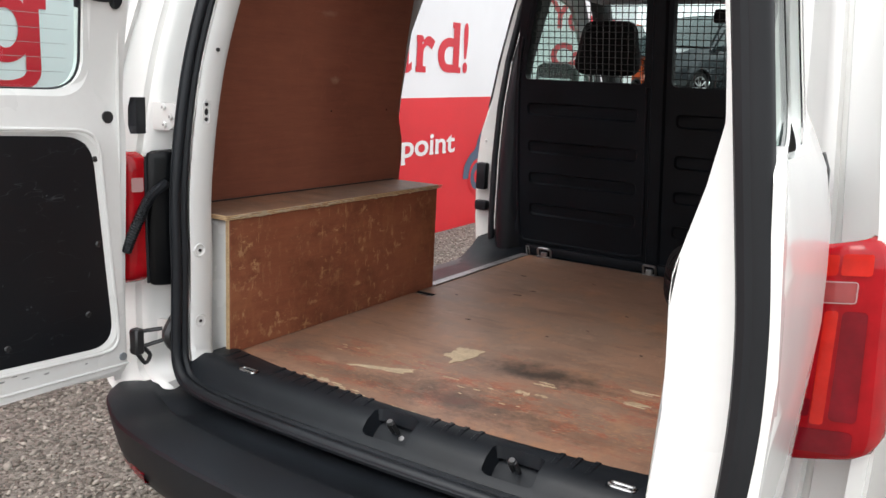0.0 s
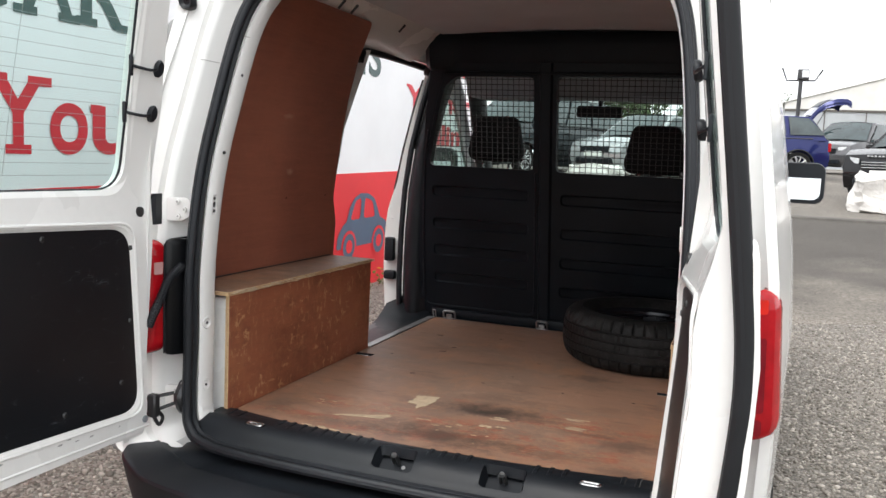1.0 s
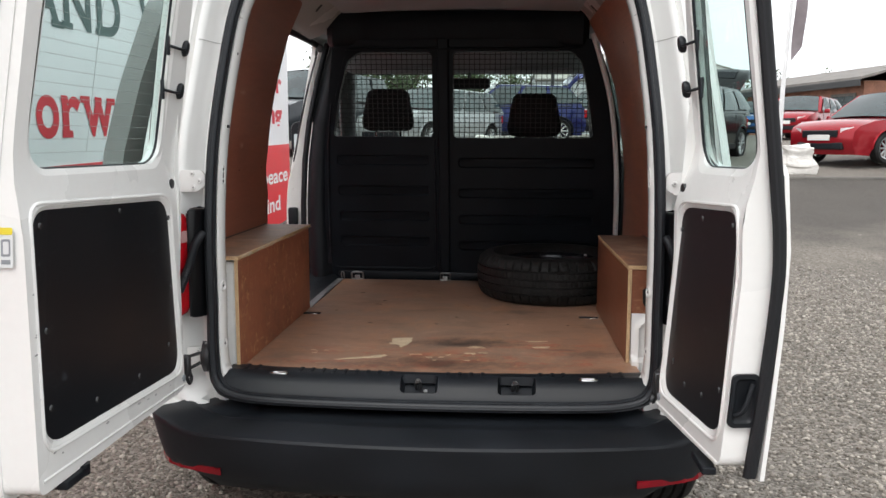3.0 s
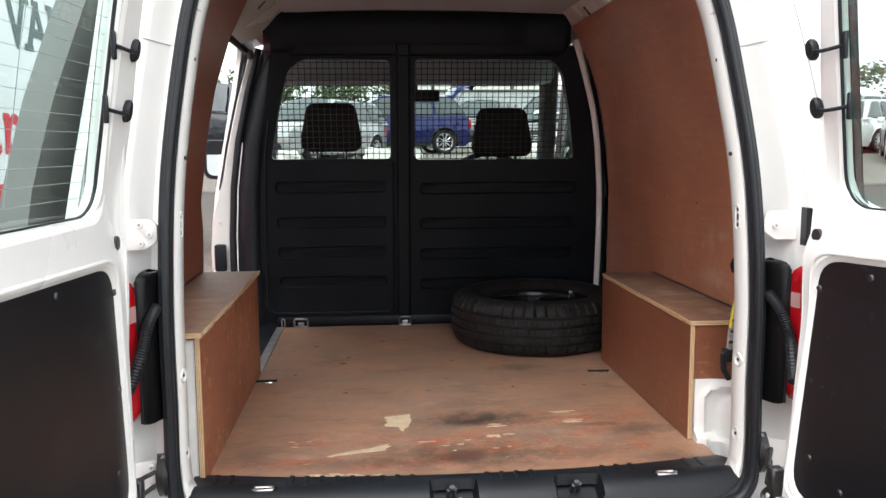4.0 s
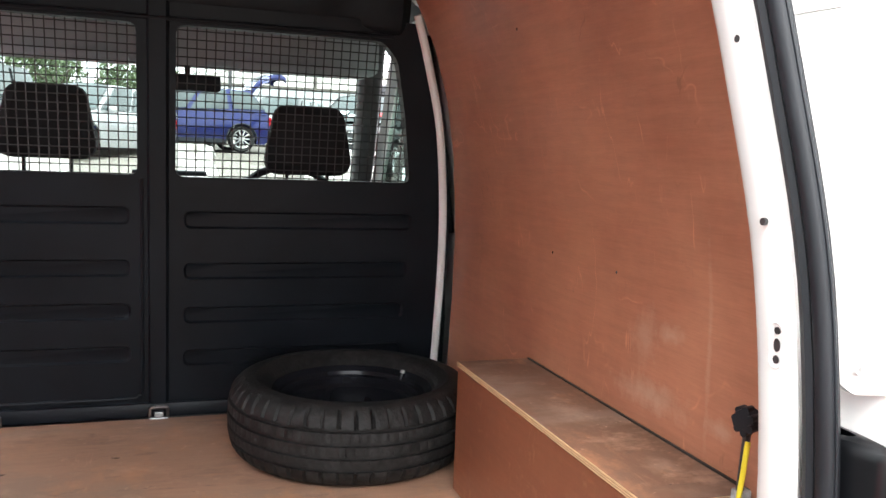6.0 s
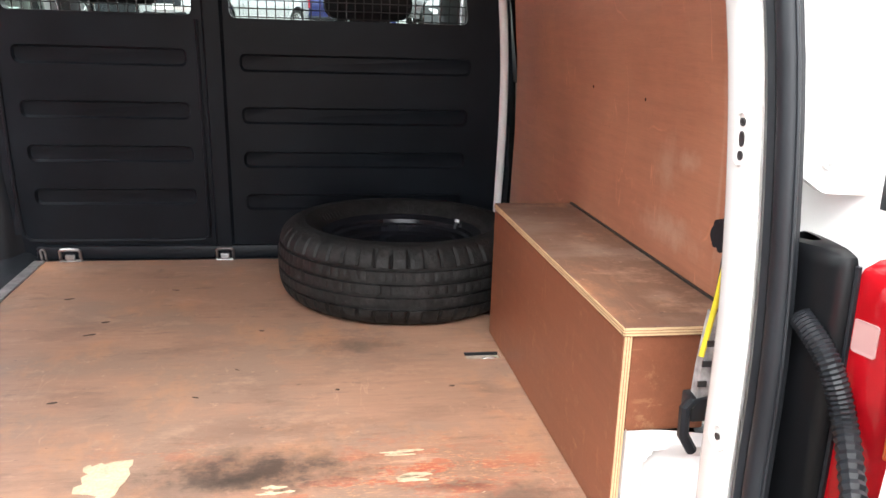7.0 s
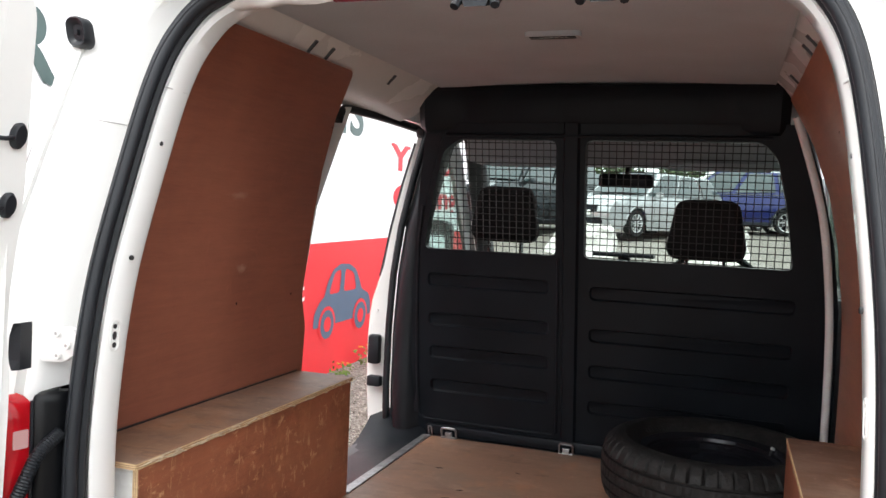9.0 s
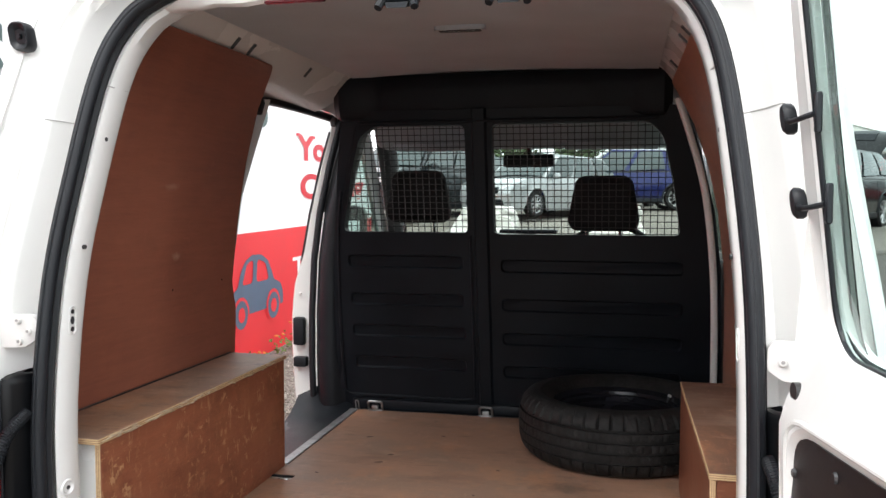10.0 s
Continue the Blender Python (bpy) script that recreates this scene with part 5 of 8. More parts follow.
def lip_drop(x):
    return interp(abs(x), ((0, 0.0), (0.25, -0.002), (0.36, -0.016), (0.42, -0.036), (0.47, -0.062), (0.505, -0.10)))


def lip_row(x):
    k = interp(abs(x), ((0.30, 1.0), (0.40, 0.55), (0.455, 0.0)))
    return [(x, y, 1.806 + (z - 1.806) * (k if z < 1.806 else 1) + lip_drop(x)) for y, z in ((0.118, 1.806), (0.128, 1.788), (0.136, 1.768), (0.146, 1.7625), (0.160, 1.766), (0.172, 1.785), (0.178, 1.826))]


header_lip = part("header_lip", loft(BM(), [lip_row(-0.455 + 0.91 * i / 28) for i in range(29)], closed=False), WHITE_IN, van, "white roof header above the doors", smooth=True)
for x in (0.012, 0.213):
    part("striker_pad", box(BM(), (x - 0.038, 0.123, 1.7585), (x + 0.038, 0.155, 1.780), 0.008, 2), WHITE_IN, header_lip, smooth=True)
for x in (-0.085, 0.30):
    part("seam", tube(BM(), [(x, 0.1175, 1.804 + lip_drop(x)), (x, 0.1275, 1.787 + lip_drop(x)), (x, 0.1355, 1.768 + lip_drop(x))], 0.0013, 5), JOINT, header_lip)
part("brake_lamp", box(BM(), (-0.255, 0.134, 1.7565), (-0.135, 0.146, 1.7625), 0.002, 1), BRAKE_RED, van, "red high brake lamp strip")

# white inner panels and wheel arches behind the boards
def arch_y(x, z):
    """The pressed end of a wheel arch: a shallow rim, a rounded bulge and a ledge along the floor."""
    def rise(t, a, c):
        t = min(1.0, max(0.0, (t - a) / (c - a)))
        return t * t * (3 - 2 * t)
    out_x, out_z = max(0.0, 0.645 - x), max(0.0, z - 0.685)
    d = math.hypot(out_x, out_z)
    rim = math.exp(-((d - 0.036) / 0.007) ** 2)
    bulge = rise(0.050 - math.hypot(max(0.0, 0.690 - x), max(0.0, z - 0.655)), 0.0, 0.045)
    ledge = rise(0.612 - 0.2 * (x - 0.589) - z, 0.0, 0.012)
    return 0.212 - 0.010 * rim - 0.055 * bulge - 0.022 * ledge - 0.03 * rise(x, 0.62, 0.75)


for s in (-1, 1):
    b = loft(BM(), [[(s * 0.589, 0.5, 0.555 + 0.0085 * j)] + [(s * x, arch_y(x, 0.555 + 0.0085 * j), 0.555 + 0.0085 * j) for x in [0.589 + 0.007 * i for i in range(33)]] for j in range(23)], closed=False)
    part("inner_wheel_arch", b, WHITE_IN, van, smooth=True)
part("lower_pillar", box(BM(), (-0.75, 0.072, 0.56), (-0.589, 0.095, 0.905), 0.006, 2), WHITE_IN, van)
part("steel_floor", box(BM(), (-0.82, 0.06, 0.535), (0.82, 1.7, 0.55)), DARK_STEEL, van)

# ---- lining boards: each a loose-cut plywood thing ----
SLOT_AT = ((-0.549, 0.862), (0.531, 0.870))
slots = [rrect(x - 0.038, y - 0.021, x + 0.038, y + 0.021, 0.006) for x, y in SLOT_AT]
floor_outline = [(0.604 * k / 12, 0.099 - bow(0.604 * k / 12)) for k in range(-12, 13)] + [(0.60, 0.95), (0.735, 1.0), (0.735, 1.655), (-0.572, 1.655), (-0.572, 0.965), (-0.604, 0.96)]
floor_board = part("plywood_floor", plate(BM(), floor_outline, slots, lambda u, v, w: (u, v, FLOOR - w), 0.016), PLY_FLOOR)
tagged(floor_board, "worn brown plywood load floor with torn veneer and dark stains", "floor board", kind="structure")
for x, y in SLOT_AT:
    cup = box(BM(), (x - 0.0375, y - 0.0205, 0.5740), (x + 0.0375, y + 0.0205, 0.5765))
    part("slot_cup", cup, DUSTY_CUP, floor_board, "dusty pressed cup under the cut-out")
    b = tube(BM(), smooth_path([(x - 0.004, y - 0.012, 0.574), (x + 0.002, y - 0.012, 0.581), (x + 0.022, y - 0.011, 0.582), (x + 0.030, y - 0.010, 0.574)], 4), 0.0036, 8)
    part("lashing_loop", b, METAL, floor_board, "steel loop in a cut-out")
    # thin black strip added as the shade on the slot's far wall
    part("slot_edge", box(BM(), (x - 0.0375, y + 0.0180, 0.5765), (x + 0.0375, y + 0.0208, 0.5835)), BLACK_PLASTIC, floor_board)


def torn(cx, cy, pts, nm="bare_patch"):
    b = plate(BM(), [(cx + x, cy + y) for x, y in pts], [], lambda u, v, w: (u, v, FLOOR + 0.0012 - w), 0.001)
    part(nm, b, BARE_WOOD, floor_board, "pale torn veneer")


rng = random.Random(7)


def sliver(w, h, n=9):
    """A ragged strip of bare wood along the grain."""
    top_ = [(w * (2 * i / n - 1), h * rng.uniform(0.35, 1.1) * (1 - (2 * i / n - 1) ** 4)) for i in range(n + 1)]
    low_ = [(w * (1 - 2 * i / n) + rng.uniform(-0.1, 0.1) * w / n, -h * rng.uniform(0.2, 1.0) * (1 - (1 - 2 * i / n) ** 4)) for i in range(1, n)]
    return (top_ + low_)[::-1]


torn(-0.140, 0.420, [(-0.038, 0.048), (-0.030, 0.056), (-0.026, 0.050), (-0.014, 0.060), (-0.008, 0.054), (0.004, 0.062), (0.032, 0.066), (0.034, 0.050), (0.030, 0.040), (0.036, 0.022), (0.033, 0.000), (0.028, -0.012), (0.026, -0.036), (0.014, -0.050), (0.010, -0.072), (0.002, -0.058), (0.000, -0.036), (-0.014, -0.030), (-0.036, -0.026), (-0.038, -0.010), (-0.028, -0.002), (-0.034, 0.018), (-0.026, 0.028), (-0.036, 0.036)])
torn(-0.243, 0.224, [(-0.075, -0.034), (-0.055, -0.020), (-0.020, -0.004), (0.030, 0.012), (0.050, 0.026), (0.074, 0.036), (0.068, 0.024), (0.080, 0.022), (0.062, 0.006), (0.068, -0.002), (0.030, -0.012), (0.010, -0.012), (-0.020, -0.024), (-0.050, -0.026), (-0.062, -0.036)])
# clusters of bare strips: middle, spread, count, half width and half height of a strip
for cx, cy, sx, sy, count, w, h in ((0.112, 0.372, 0.020, 0.012, 4, 0.018, 0.0045), (0.100, 0.300, 0.012, 0.014, 3, 0.013, 0.010), (0.135, 0.305, 0.012, 0.014, 3, 0.009, 0.005), (0.322, 0.466, 0.022, 0.008, 4, 0.028, 0.0035), (0.318, 0.392, 0.016, 0.014, 4, 0.024, 0.007),
                                    (-0.29, 0.082, 0.05, 0.010, 6, 0.020, 0.005), (-0.21, 0.062, 0.04, 0.008, 5, 0.018, 0.004), (-0.04, 0.050, 0.05, 0.008, 3, 0.010, 0.004), (-0.03, 0.265, 0.06, 0.03, 5, 0.010, 0.0022), (0.06, 0.18, 0.08, 0.04, 4, 0.008, 0.0022), (-0.36, 0.27, 0.06, 0.05, 4, 0.008, 0.0018)):
    for _ in range(count):
        torn(cx + rng.uniform(-sx, sx), cy + rng.uniform(-sy, sy), sliver(w * rng.uniform(0.6, 1.2), h * rng.uniform(0.6, 1.2)))
# nail holes and dark nicks in the boards
PIT = shader("dark_wood_pit", (0.045, 0.028, 0.022), rough=0.8, vary=0.3, scale=60)
for x, y, l_ in ((-0.042, 0.709, 0.006), (0.219, 0.721, 0.004), (-0.174, 1.365, 0.010), (-0.418, 1.307, 0.012), (-0.291, 0.708, 0.009), (-0.310, 1.052, 0.014), (-0.294, 1.132, 0.010), (0.024, 0.832, 0.005), (0.06, 1.05, 0.005), (-0.46, 0.92, 0.005), (0.44, 0.72, 0.005)):
    a_ = rng.uniform(-0.5, 0.5)
    nick = [(x + l_ * math.cos(q) * math.cos(a_) - 0.0035 * rng.uniform(0.6, 1.1) * math.sin(q), y + l_ * math.cos(q) * math.sin(a_) + 0.0035 * rng.uniform(0.6, 1.1) * math.sin(q)) for q in [2 * math.pi * i / 9 for i in range(9)]]
    part("nail_hole", plate(BM(), nick, [], lambda u, v, w: (u, v, FLOOR + 0.0006 - w), 0.0005), PIT, floor_board)


# small chips torn out along the sill, too many to count
b = BM()
for k in range(26):
    cx, cy = rng.uniform(-0.57, 0.57), 0.110 + abs(rng.gauss(0, 0.13))
    if cy < 0.55:
        a_, l_, w_ = rng.uniform(-0.6, 0.6), rng.uniform(0.002, 0.008), rng.uniform(0.0005, 0.0014)
        pts = [(l_ * math.cos(2 * math.pi * i / 7) * rng.uniform(0.6, 1.2), w_ * math.sin(2 * math.pi * i / 7) * rng.uniform(0.6, 1.3)) for i in range(7)]
        b.faces.new([b.verts.new((cx + x * math.cos(a_) - y * math.sin(a_), cy + x * math.sin(a_) + y * math.cos(a_), FLOOR + 0.0008)) for x, y in pts])
part("veneer_chip", b, BARE_WOOD, floor_board, "pale torn veneer chips", kind="stuff")


def board_x(z):
    return interp(z, ((0.55, 0.752), (0.95, 0.750), (1.15, 0.743), (1.35, 0.715), (1.5, 0.680), (1.65, 0.625), (1.77, 0.556)))


left_panel = round_poly([(0.05, 1.15), (0.05, 0.90), (0.985, 0.90), (0.992, 1.05), (0.962, 1.13), (0.955, 1.32), (0.935, 1.50), (0.90, 1.66), (0.865, 1.766), (0.215, 1.766), (0.17, 1.62), (0.10, 1.38)], 0.02)
right_panel = round_poly([(0.05, 1.15), (0.05, 0.865), (1.01, 0.865), (1.012, 0.60), (1.60, 0.60), (1.57, 0.9), (1.53, 1.2), (1.47, 1.5), (1.42, 1.766), (0.215, 1.766), (0.17, 1.62), (0.10, 1.38)], 0.01)
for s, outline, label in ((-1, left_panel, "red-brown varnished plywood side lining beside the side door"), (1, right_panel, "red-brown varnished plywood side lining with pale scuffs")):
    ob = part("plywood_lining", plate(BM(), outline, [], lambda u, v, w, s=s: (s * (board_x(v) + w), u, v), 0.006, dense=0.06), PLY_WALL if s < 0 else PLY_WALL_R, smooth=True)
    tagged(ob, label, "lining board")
    for y, z in ((0.62, 1.15), (0.891, 1.153), (0.9, 1.62)):
        part("screw", disc(BM(), (s * (board_x(z) - 0.0), y, z), (-s, 0, 0), 0.003, 0.0015, 8), METAL, ob)


def wheel_box(s, y0, y1, top, label, closed_end):
    e = thing("wheel_arch_box", label, "plywood box")
    x0, x1 = 0.575, 0.746
    def bx(xa, xb, ya, yb, za, zb, nm, mt, bevel=0.0012):
        part(nm, box(BM(), (min(s * xa, s * xb), ya, za), (max(s * xa, s * xb), yb, zb), bevel, 1), mt, e)
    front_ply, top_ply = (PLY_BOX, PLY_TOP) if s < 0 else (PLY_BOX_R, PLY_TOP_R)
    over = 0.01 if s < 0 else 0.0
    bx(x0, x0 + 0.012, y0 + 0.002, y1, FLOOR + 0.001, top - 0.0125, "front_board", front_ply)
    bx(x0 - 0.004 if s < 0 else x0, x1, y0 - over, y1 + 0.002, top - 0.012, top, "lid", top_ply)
    edge_x = x0 - 0.004 if s < 0 else x0
    # raw edges show the plies: pale, dark core, pale, dark core, pale
    for k, (a_, c_) in enumerate(((0.0, 0.27), (0.27, 0.39), (0.39, 0.63), (0.63, 0.75), (0.75, 1.0))):
        mt = PLY_EDGE_DARK if k % 2 else PLY_EDGE
        bx(x0 + 0.001 + 0.010 * a_, x0 + 0.001 + 0.010 * c_, y0 - 0.0005, y0 + 0.0018, FLOOR + 0.002, top - 0.013, "raw_edge", mt, 0)
        z0_, z1_ = top - 0.0115 + 0.0107 * a_, top - 0.0115 + 0.0107 * c_
        bx(edge_x - 0.0016, edge_x - 0.0002, y0 - over, y1, z0_, z1_, "raw_edge", mt, 0)
        bx(edge_x, x1, y0 - over - 0.0018, y0 - over - 0.0002, z0_, z1_, "raw_edge", mt, 0)
    bx(x0 + 0.012, 0.735, y1 - 0.012, y1, FLOOR + 0.001, top - 0.0125, "end_board", front_ply)
    if closed_end:
        bx(x0 + 0.0125, 0.70, y0 + 0.002, y0 + 0.012, 0.738, top - 0.0125, "end_board", front_ply)
    return e


for s, y0, y1, top in ((-1, 0.07, 0.95, 0.924), (1, 0.22, 1.0, 0.888)):
    part("lid_gap", box(BM(), (min(s * 0.745, s * 0.7485), y0, top - 0.004), (max(s * 0.745, s * 0.7485), y1, top + 0.0035)), DARK_STEEL, bpy.data.objects["plywood_lining" if s < 0 else "plywood_lining.001"])
wheel_box(-1, 0.063, 0.955, 0.924, "scratched brown plywood wheel arch box with a splintered lid edge", False)
left_box = bpy.data.objects["wheel_arch_box"]
b = BM()
for k in range(60):
    y, l_ = rng.uniform(0.06, 0.95) if k % 2 else 0.06 + 0.45 * rng.random() ** 1.6, rng.uniform(0.008, 0.045)
    q = rng.uniform(-0.5, 0.5)
    z = 0.9235 - rng.uniform(0.0, 0.012)
    tube(b, [(-0.5695, y, z), (-0.5685, y + l_ * 0.5, z + 0.003 * q), (-0.5690, y + l_, z - 0.006 * abs(q))], [0.0006, 0.0021, 0.0005], 5)
part("splinter", b, BARE_WOOD, left_box, "pale splinters along the lid", kind="stuff")
wheel_box(1, 0.217, 1.005, 0.888, "brown plywood wheel arch box with pale raw edges", True)

# ---- spare tyre lying on the floor ----
TYRE = shader("tyre_rubber", (0.0068, 0.0071, 0.0076), spec=0.28, rough=0.62, vary=0.4, scale=38, grain=0.6, grain_scale=110, bump=0.003, vary2=(0.0250, 0.0250, 0.0250))
RIM = shader("black_steel_rim", (0.013, 0.014, 0.018), rough=0.20, metal=0.3, vary=0.2, scale=12)


def tyre_mesh(r=0.317, w=0.195, rim=0.200):
    h = w / 2
    prof = [(rim, -h * 0.80), (rim + 0.012, -h * 0.90), (rim + 0.045, -h), (r - 0.035, -h * 0.97), (r - 0.012, -h * 0.84), (r - 0.003, -h * 0.72)]
    for k in (-0.48, -0.16, 0.16, 0.48):
        prof += [(r, (k - 0.015) * h - 0.004), (r - 0.007, (k - 0.015) * h), (r - 0.007, (k + 0.035) * h), (r, (k + 0.035) * h + 0.004)]
    prof += [(r - 0.003, h * 0.72), (r - 0.012, h * 0.84), (r - 0.035, h * 0.97), (r - 0.05, h * 0.985), (r - 0.053, h), (r - 0.058, h), (r - 0.061, h * 0.985), (rim + 0.045, h), (rim + 0.014, h * 0.93), (rim, h * 0.80)]
    prof += [(rim - 0.004, h * 0.6), (rim - 0.004, -h * 0.6)]
    return prof


def worn_tyre(pitches=50, cuts=7):
    """A worn tyre lying flat: bulging sidewalls, four rings of groove, cross grooves in both shoulders."""
    up = [(0.200, 0.146), (0.206, 0.154), (0.214, 0.166), (0.224, 0.178), (0.236, 0.187), (0.244, 0.1912), (0.246, 0.1932), (0.250, 0.1938), (0.253, 0.1930), (0.263, 0.1945), (0.275, 0.192), (0.287, 0.1865), (0.296, 0.180), (0.303, 0.172), (0.3085, 0.162), (0.312, 0.151), (0.313, 0.1485), (0.3065, 0.147), (0.3065, 0.141), (0.3145, 0.1395), (0.3160, 0.129), (0.3165, 0.1185), (0.3095, 0.117), (0.3095, 0.110), (0.317, 0.1085), (0.317, 0.0975)]
    prof = up + [(r_, 0.195 - z_) for r_, z_ in up[-2::-1]]
    shoulder = {i for i, (r_, z_) in enumerate(prof) if r_ > 0.290 and (z_ > 0.149 or z_ < 0.046)}
    middle = {i for i, (r_, z_) in enumerate(prof) if r_ > 0.3115 and 0.046 <= z_ <= 0.149}
    seg = pitches * cuts
    b_ = BM()
    wear = random.Random(31)
    rings = []
    for j in range(seg):
        row = []
        for i, (r_, z_) in enumerate(prof):
            a_ = 2 * math.pi * (j + (0.35 * (i % 9) / 9 if i in shoulder else 0.0)) / seg
            k = 0.0058 if i in shoulder and j % cuts == 0 else 0.0
            if i in middle and (j + 2 * ((i - 15) // 4)) % 4 == 0:
                k += 0.0021
            k += wear.uniform(0, 0.0011) if 0.29 < r_ else wear.uniform(0, 0.0003)
            row.append(b_.verts.new(((r_ - k) * math.cos(a_), (r_ - k) * math.sin(a_), z_ + (-0.35 if z_ > 0.0975 else 0.35) * k)))
        rings.append(row)
    for j in range(seg):
        A_, B_ = rings[j], rings[(j + 1) % seg]
        for i in range(len(prof) - 1):
            b_.faces.new((A_[i], A_[i + 1], B_[i + 1], B_[i]))
    return b_


spare = thing("spare_wheel", "worn black tyre on a steel rim lying on the plywood floor", "spare wheel", at=(0.405, 1.335, FLOOR))
part("tyre", worn_tyre(), TYRE, spare, smooth=True)
rim_prof = [(0.200, 0.156), (0.206, 0.161), (0.208, 0.155), (0.201, 0.147), (0.193, 0.144), (0.190, 0.134), (0.182, 0.130), (0.180, 0.112), (0.171, 0.106), (0.169, 0.060), (0.186, 0.045), (0.190, 0.02), (0.186, 0.02), (0.180, 0.04), (0.163, 0.055), (0.164, 0.110), (0.175, 0.118), (0.177, 0.134), (0.186, 0.139), (0.188, 0.149)]
part("rim", lathe(BM(), rim_prof, (0, 0, 0), (0, 0, 1), 64), RIM, spare, smooth=True)
part("rim_disc", lathe(BM(), [(0.168, 0.062), (0.12, 0.050), (0.075, 0.058), (0.03, 0.055), (0.03, 0.050), (0.075, 0.053), (0.12, 0.045), (0.168, 0.057)], (0, 0, 0), (0, 0, 1), 48), RIM, spare, smooth=True)
b = BM()
for k in range(96):
    a = 2 * math.pi * k / 96
    if (k // 6) % 3 == 0:
        tube(b, [((0.214 + d) * math.cos(a), (0.214 + d) * math.sin(a), 0.1672 + 1.13 * d - 18.0 * d * d) for d in (0.0, 0.010, 0.020)], 0.0016, 4)
part("sidewall_rib", b, TYRE, spare, kind="stuff")
b = disc(BM(), (0.164, 0.105, 0.158), (0.25, 0.15, 0.9), 0.0068, 0.008, 12, 0.0056)
part("valve_stem", tube(BM(), [(0.158, 0.100, 0.140), (0.161, 0.102, 0.150), (0.164, 0.105, 0.159)], 0.0045, 8), RUBBER, spare)
part("valve_cap", b, shader("grey_plastic", (0.55, 0.56, 0.57), rough=0.4, vary=0.05), spare)

# ---- jack strapped behind the right pillar ----
YELLOW = shader("yellow_paint", (0.72, 0.58, 0.03), rough=0.45, vary=0.1, scale=20)
jack = thing("jack", "folded car jack with a yellow arm strapped beside the box", "jack")
b = disc(BM(), (0.650, 0.115, 1.038), (-1, -0.4, 0), 0.017, 0.018, 14, 0.015)
for k in range(7):
    q = 2 * math.pi * k / 7
    disc(b, (0.648, 0.115 + 0.015 * math.cos(q), 1.038 + 0.015 * math.sin(q)), (-1, -0.4, 0), 0.005, 0.016, 8)
part("knob", b, BLACK_PLASTIC, jack, "black scalloped knob", smooth=True)
part("arm", tube(BM(), [(0.645, 0.11, 1.01), (0.637, 0.105, 0.965), (0.622, 0.098, 0.895)], 0.0035, 8), YELLOW, jack, "yellow jack arm")
part("spindle", tube(BM(), [(0.650, 0.118, 1.03), (0.645, 0.116, 0.97), (0.632, 0.108, 0.86)], 0.005, 8), DARK_STEEL, jack)
body = part("body", loft(BM(), [[(x0_ + a, y0_ + c, z_) for a, c in ((-0.010, -0.010), (0.010, -0.006), (0.012, 0.014), (-0.008, 0.010))] for x0_, y0_, z_ in ((0.628, 0.100, 0.845), (0.632, 0.104, 0.88), (0.638, 0.108, 0.915), (0.644, 0.112, 0.945))], cap=True), shader("label_grey", (0.36, 0.36, 0.36), rough=0.5, vary=0.4, scale=70), jack, "grey printed jack body")
for z_, x_ in ((0.86, 0.6205), (0.885, 0.6235), (0.91, 0.627)):
    part("print_bar", box(BM(), (x_ - 0.003, 0.0895, z_), (x_ + 0.008, 0.092, z_ + 0.007)), DARK_STEEL, body)
b = box(BM(), (0.612, 0.088, 0.815), (0.640, 0.118, 0.846), 0.004, 2)
tube(b, [(0.618, 0.096, 0.84), (0.604, 0.088, 0.835), (0.606, 0.090, 0.80), (0.622, 0.096, 0.775)], 0.007, 8)
part("strap", b, RUBBER, jack, "black rubber strap and foot", smooth=True)

# ---- cab ----
SEAT = shader("dark_seat_cloth", (0.008, 0.0085, 0.010), rough=0.9, vary=0.2, scale=20, grain=0.3, grain_scale=400)
for x, y, z in ((-0.370, 1.76, 1.402), (0.342, 1.70, 1.377)):
    seat = thing("cab_seat", "dark cloth cab seat with a headrest", "seat", group="cab seats", at=(x, y + 0.05, 0.62))
    b = BM()
    loops = []
    for k, (w, h) in ((0, (0.10, 0.075)), (0.25, (0.128, 0.098)), (0.5, (0.132, 0.102)), (0.75, (0.128, 0.098)), (1, (0.10, 0.075))):
        loops.append([(px * w / 0.132 * (1 - 0.10 * (pz > 0)), -0.05 + 0.09 * k, z - 0.62 + pz * h / 0.102) for px, pz in round_poly([(-0.132, -0.102), (0.132, -0.102), (0.118, 0.102), (-0.118, 0.102)], 0.05, 5)])
    loft(b, loops, cap=True)
    part("headrest", b, SEAT, seat, smooth=True)
    for dx in (-0.06, 0.06):
        part("headrest_post", tube(BM(), [(dx, 0.0, z - 0.62 - 0.08), (dx, 0.01, z - 0.62 - 0.20)], 0.006, 8), METAL, seat)
    b = box(BM(), (-0.24, -0.06, 0.0), (0.24, 0.08, 0.60), 0.05, 3)
    part("backrest", b, SEAT, seat, smooth=True)
    b = box(BM(), (-0.25, 0.0, -0.05), (0.25, 0.52, 0.12), 0.05, 3)
    part("seat_cushion", b, SEAT, seat, smooth=True)
b = loft(BM(), [[(x, y, z) for y, z in ((2.55, 0.55), (2.55, 1.0), (2.62, 1.07), (2.95, 1.09), (3.12, 1.10), (3.12, 0.55))] for x in (-0.78, -0.4, 0, 0.4, 0.78)], closed=False)
part("dashboard", b, BLACK_PLASTIC, van, smooth=True)
